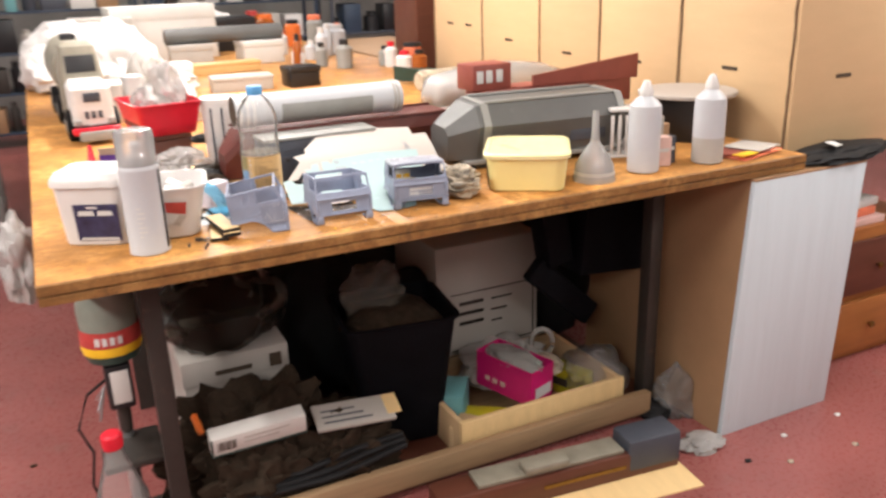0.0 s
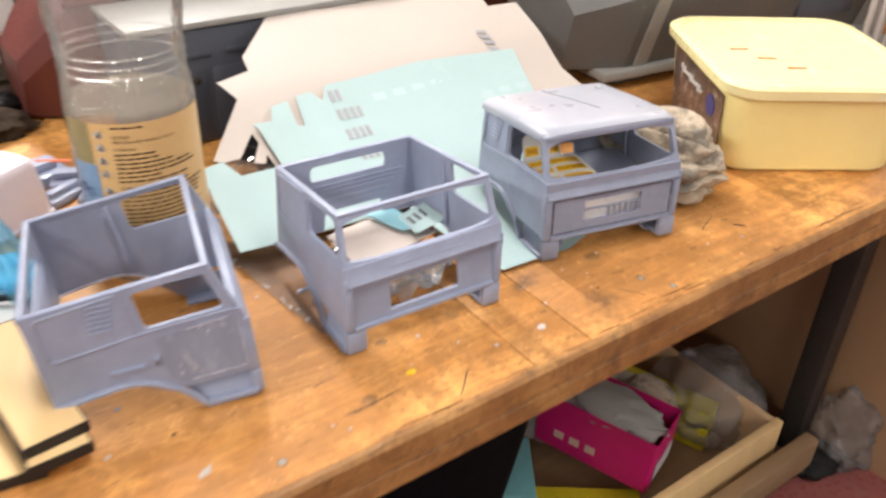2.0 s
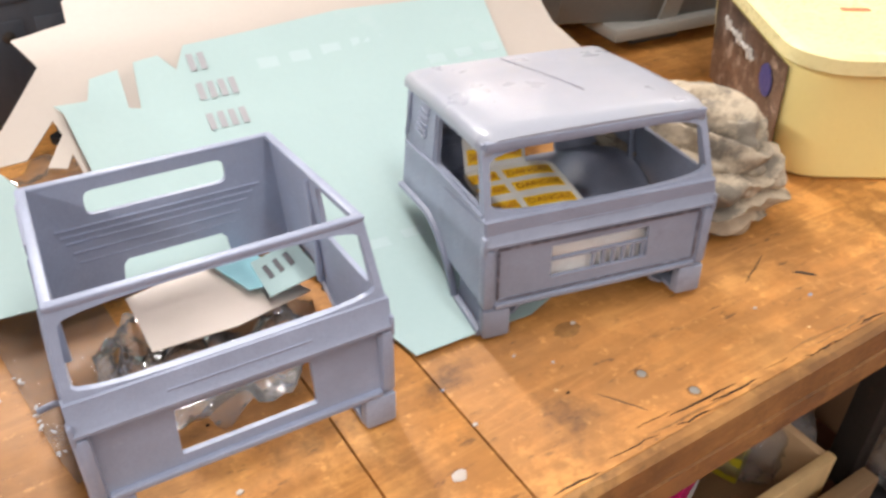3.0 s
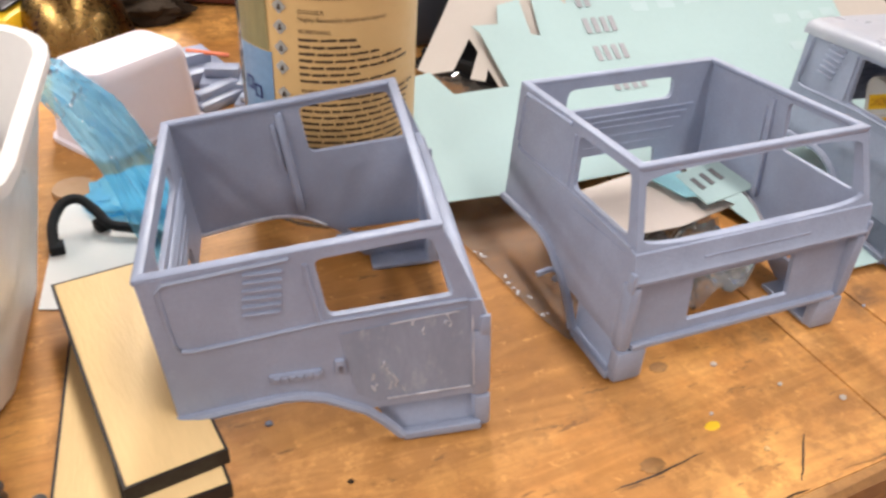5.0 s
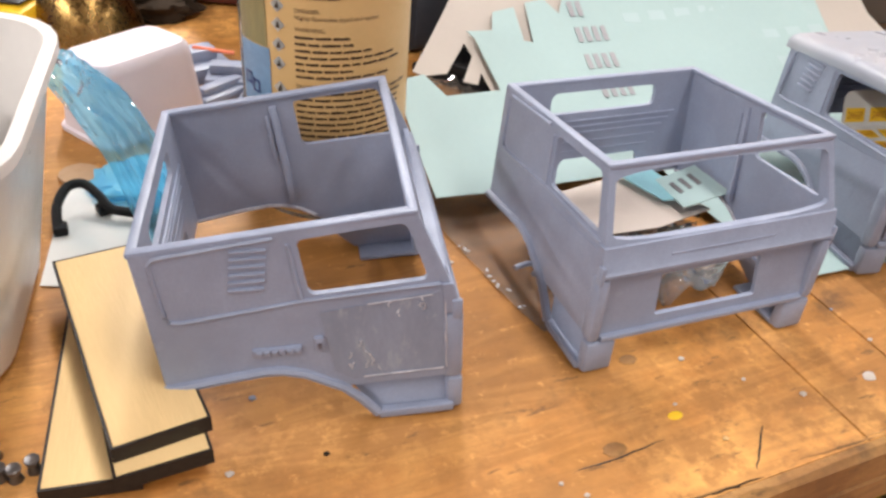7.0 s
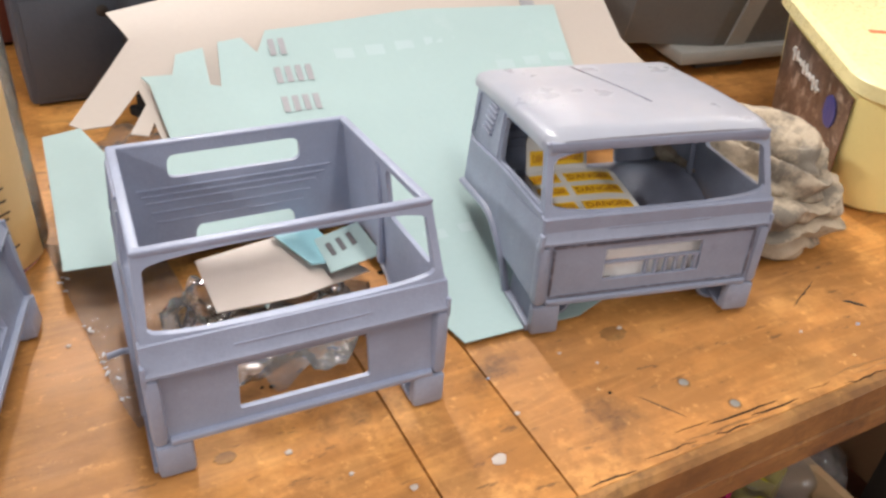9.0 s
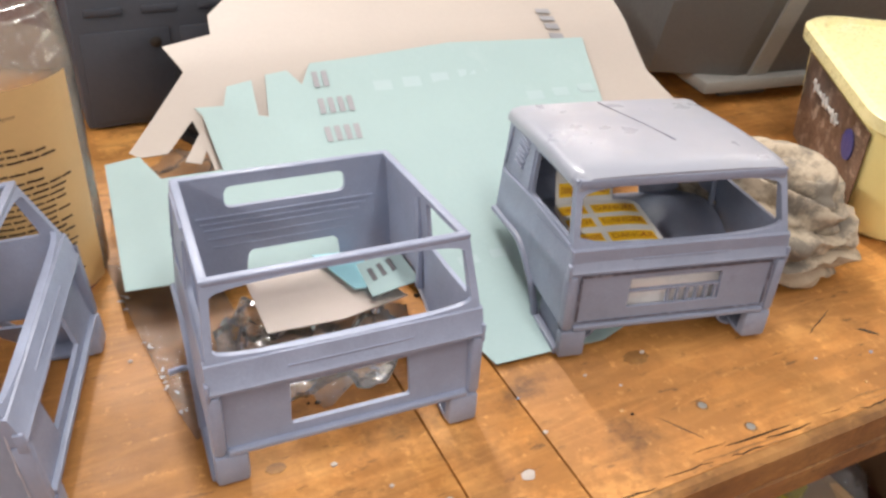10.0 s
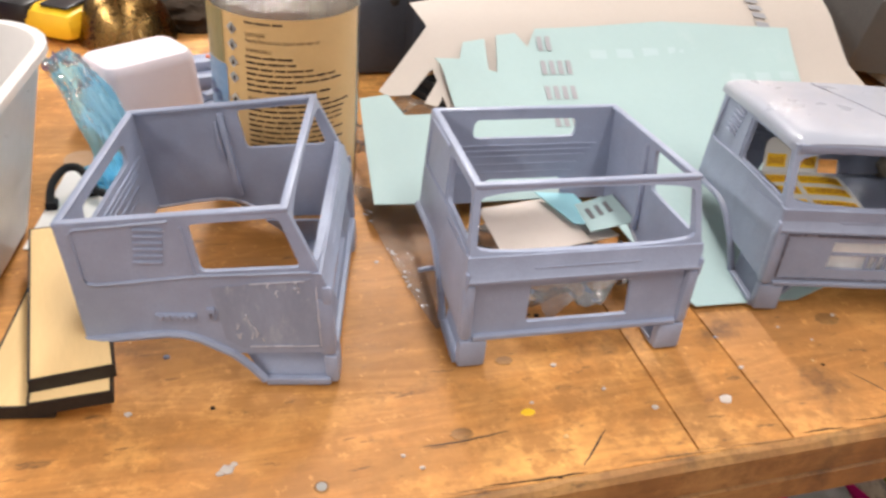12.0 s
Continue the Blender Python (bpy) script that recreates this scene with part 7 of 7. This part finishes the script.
for k in range(26):
    x, y = 1.45 + 0.60 * rnd.random(), 2.6 + 2.4 * rnd.random()
    r, h = rnd.uniform(0.025, 0.05), rnd.uniform(0.10, 0.22)
    b_, c_ = rnd.choice((("white_pl", "red_pl"), ("milky", "orange"), ("white_pl", "coral"), ("milky", "white_pl"), ("amber", "black_pl"), ("grey_light", "black_pl")))
    t = thing("supply_bottle", pose(x, y, T), "small plastic supply bottle with a coloured cap", "bottle", "supply bottles")
    part("body", lathe([(r * 0.9, 0), (r, 0.004), (r, h * 0.7), (r * 0.5, h * 0.82)], 20), M[b_], t)
    part("cap", lathe([(r * 0.55, h * 0.821), (r * 0.55, h), (r * 0.4, h * 1.01)], 16), M[c_], t)
for k, (x, y, r, h, b_, c_) in enumerate(((1.76, 4.95, 0.07, 0.24, "amber", "orange"), (1.92, 4.75, 0.06, 0.2, "orange", "black_pl"), (1.72, 5.2, 0.06, 0.26, "amber", "red_lab"), (1.98, 3.95, 0.085, 0.2, "milky", "milky"), (2.02, 4.5, 0.06, 0.24, "grey_light", "coral"))):
    t = thing("large_jar", pose(x, y, T), "large jar with a coloured lid among the supplies", "jar", "large jars")
    part("body", lathe([(r * 0.92, 0), (r, 0.005), (r, h * 0.78), (r * 0.75, h * 0.86)], 24), M[b_], t)
    part("lid", lathe([(r * 0.8, h * 0.861), (r * 0.8, h), (r * 0.74, h * 1.01)], 20), M[c_], t)
bt = thing("model_boat", pose(1.72, 2.25, T, 0, 0, -38), "small dark green model boat hull", "model")
part("hull", loft(bmesh.new(), [[(x, -w, 0.07 + e), (x, -w * 0.5, 0.012), (x, w * 0.5, 0.012), (x, w, 0.07 + e)] for x, w, e in ((0, 0.004, 0.02), (0.1, 0.035, 0.005), (0.3, 0.05, 0), (0.45, 0.045, 0))]), M["green_dk"], bt)
part("stand", boxm(0.12, 0.34, -0.03, 0.03, 0.0, 0.0118), M["lime"], bt)
solo("fabric_roll", sweep(bmesh.new(), [(0, 0, 0.05), (0.02, 0, 0.05), (0.42, 0, 0.05), (0.44, 0, 0.05)], [0.04, 0.05, 0.05, 0.04], 24), M["cloth"], pose(1.70, 1.9, T, 0, 0, 8), "short roll of beige fabric on the bench", "roll")

# shelving and racks beyond the bench
def rack(x, y, w, d, h, shelves, mt, seed, rz=0.0):
    t = thing("storage_rack", pose(x, y, 0, 0, 0, rz), "tall metal storage rack crowded with bottles and boxes", "rack", "storage racks")
    for sx in (0, w - 0.03):
        for sy in (0, d - 0.03):
            part("post", boxm(sx, sx + 0.03, sy, sy + 0.03, 0, h, bevel=0.002), M[mt], t)
    rg = random.Random(seed)
    for k in range(shelves):
        z_ = 0.12 + (h - 0.2) * k / (shelves - 1)
        part("shelf", boxm(0.0, w, 0.031, d - 0.031, z_, z_ + 0.02, bevel=0.002), M[mt], t)
        if k == shelves - 1:
            continue
        u = 0.05
        while u < w - 0.16:
            bw, bh = rg.uniform(0.07, 0.22), rg.uniform(0.1, (h - 0.2) / (shelves - 1) - 0.06)
            m_ = rg.choice(("carton", "white_carton", "carton", "dark_blue", "navy_pl", "brown_board", "white_pl", "teal", "dark_steel", "black_pl", "cloth"))
            if rg.random() < 0.5:
                solo("shelf_box", boxm(0, bw, 0, d * 0.6, 0, bh, bevel=0.004), M[m_], t.matrix_world @ pose(u, 0.04, z_ + 0.0205, 0, 0, rg.uniform(-4, 4)), "box stored on the metal rack", "box", "things on the racks")
            else:
                solo("shelf_jar", lathe([(bw * 0.4, 0), (bw * 0.42, 0.005), (bw * 0.42, bh * 0.75), (bw * 0.25, bh * 0.84), (bw * 0.25, bh)], 18), M[m_], t.matrix_world @ pose(u + bw / 2, 0.12, z_ + 0.0205), "jar stored on the metal rack", "jar", "things on the racks")
            u += bw + rg.uniform(0.01, 0.05)
    return t


rack(-1.25, 3.7, 1.0, 0.5, 2.2, 6, "grey_light", 5)
rack(-0.6, 6.6, 1.6, 0.45, 2.3, 7, "dark_blue", 6)
rack(1.1, 6.5, 1.6, 0.45, 2.3, 7, "dark_blue", 7)
rack(2.8, 6.4, 1.3, 0.45, 2.3, 7, "navy_pl", 9)
tall = thing("tall_carton", pose(2.22, 3.05, 0.853), "tall dark carton standing among the kraft ones", "carton", "tall cartons")
part("body", boxm(0, 0.4, 0, 0.35, 0, 1.0, bevel=0.005), M["dark_wood"], tall)
rt = thing("red_tin", pose(2.05, 2.75, T), "red lidded tin beside the cartons", "tin")
part("body", lathe([(0.05, 0), (0.052, 0.003), (0.052, 0.13)], 24), M["coral"], rt)
part("lid", lathe([(0.054, 0.1305), (0.054, 0.15), (0.05, 0.153)], 24), M["black_pl"], rt)

# ---------------------------------------------------------------- marks and crumbs on the bench top
solo("paint_speck", lathe([(0.0032, 0), (0.003, 0.0005), (0.001, 0.0008)], 12), M["yellow"], pose(0.640, 0.053, T) @ Matrix.Diagonal((1.3, 0.8, 1, 1)), "tiny yellow paint speck on the bench", "speck", "bench specks")
rnd = random.Random(12)
for k in range(46):
    x, y = rnd.uniform(0.30, 1.05), rnd.uniform(0.022, 0.20)
    s = rnd.uniform(0.0008, 0.0022)
    solo("dust_crumb", crumpled(s * 2, s * 1.6, s, 130 + k, 0.3, 3, 1), M[rnd.choice(("card", "sanded", "label_tan", "card", "rag_dark"))], pose(x, y, T), "tiny crumb of sanding dust on the bench", "crumb", "bench crumbs")
for x, y, s in ((0.712, 0.043, 0.0018), (0.756, 0.041, 0.0036), (0.481, 0.045, 0.0032), (0.4845, 0.0475, 0.0016), (0.4775, 0.043, 0.0018)):
    solo("paint_chip", crumpled(s * 2, s * 1.6, 0.0012, int(x * 1000), 0.4, 3, 2), M["card"], pose(x, y, T), "pale chip of dried filler on the bench", "chip", "bench specks")
for x, y in ((0.875, 0.046), (0.890, 0.0225), (0.524, 0.026)):
    t = thing("screw_head", pose(x, y, T), "worn screw head sunk in the bench top", "screw", "sunk screws")
    part("recess", lathe([(0.0038, 0.0), (0.0036, 0.0003)], 14), M["edge"], t)
    part("head", lathe([(0.0024, 0.0002), (0.0026, 0.0004), (0.002, 0.0006)], 12), M["grey_light"], t)
for x, y, r in ((0.864, 0.094, 0.0085), (0.64, 0.094, 0.005), (0.60, 0.045, 0.006)):
    solo("wood_knot", plate([(r * (1 + 0.15 * math.sin(3 * a)) * math.cos(radians(a * 20)), 0.7 * r * math.sin(radians(a * 20))) for a in range(18)], [], 0.0003, lambda u, v, w: (u, v, w)), M["edge"], pose(x, y, T), "dark knot in the bench wood", "knot", "knots")
for a, b, w in (((0.575, 0.040), (0.627, 0.042), 0.0007), ((0.655, 0.012), (0.678, 0.034), 0.0008), ((0.845, 0.048), (0.86, 0.025), 0.0006), ((0.985, 0.07), (1.02, 0.085), 0.0006), ((1.02, 0.063), (1.031, 0.052), 0.0018)):
    pts = [(a[0] + (b[0] - a[0]) * k / 8 + 0.001 * noise.noise(Vector((k, a[0] * 90, 0))), a[1] + (b[1] - a[1]) * k / 8 + 0.0012 * noise.noise(Vector((k * 0.8, a[1] * 90, 4))), T - w * 0.55) for k in range(9)]
    solo("scratch", sweep(bmesh.new(), pts, [w * (0.5 + 0.5 * math.sin(math.pi * (k + 0.5) / 9)) for k in range(9)], 6), M["char"], I, "dark crack in the bench top", "crack", "cracks")

# splintered front edge
rnd = random.Random(31)
for k in range(44):
    x, y = rnd.uniform(0.80, 1.25) if k % 3 else rnd.uniform(0.35, 0.85), rnd.uniform(0.0085, 0.020 if k % 3 else 0.011)
    L, w = rnd.uniform(0.02, 0.07), rnd.uniform(0.0003, 0.0009)
    pts = [(x + L * i / 7, y + 0.0016 * noise.noise(Vector((i * 0.7, k, 0))) - 0.04 * L * i / 7, T - w * 0.45) for i in range(8)]
    solo("splinter_crack", sweep(bmesh.new(), pts, [w * (0.25 + 0.75 * math.sin(math.pi * (i + 0.5) / 8)) for i in range(8)], 6), M["rag_dark"] if k % 2 else M["edge"], I, "dark splintered crack along the bench edge", "crack", "cracks")

# ---------------------------------------------------------------- bench top boards
XS = [0.0, 0.7212, 0.7785, 2.124]
for x0, x1 in zip(XS, XS[1:]):
    part("board", boxm(x0 + 0.0005, x1 - 0.0005, 0.0075, 5.6, 0.8755, T, bevel=0.0006), M["bench"], bench)
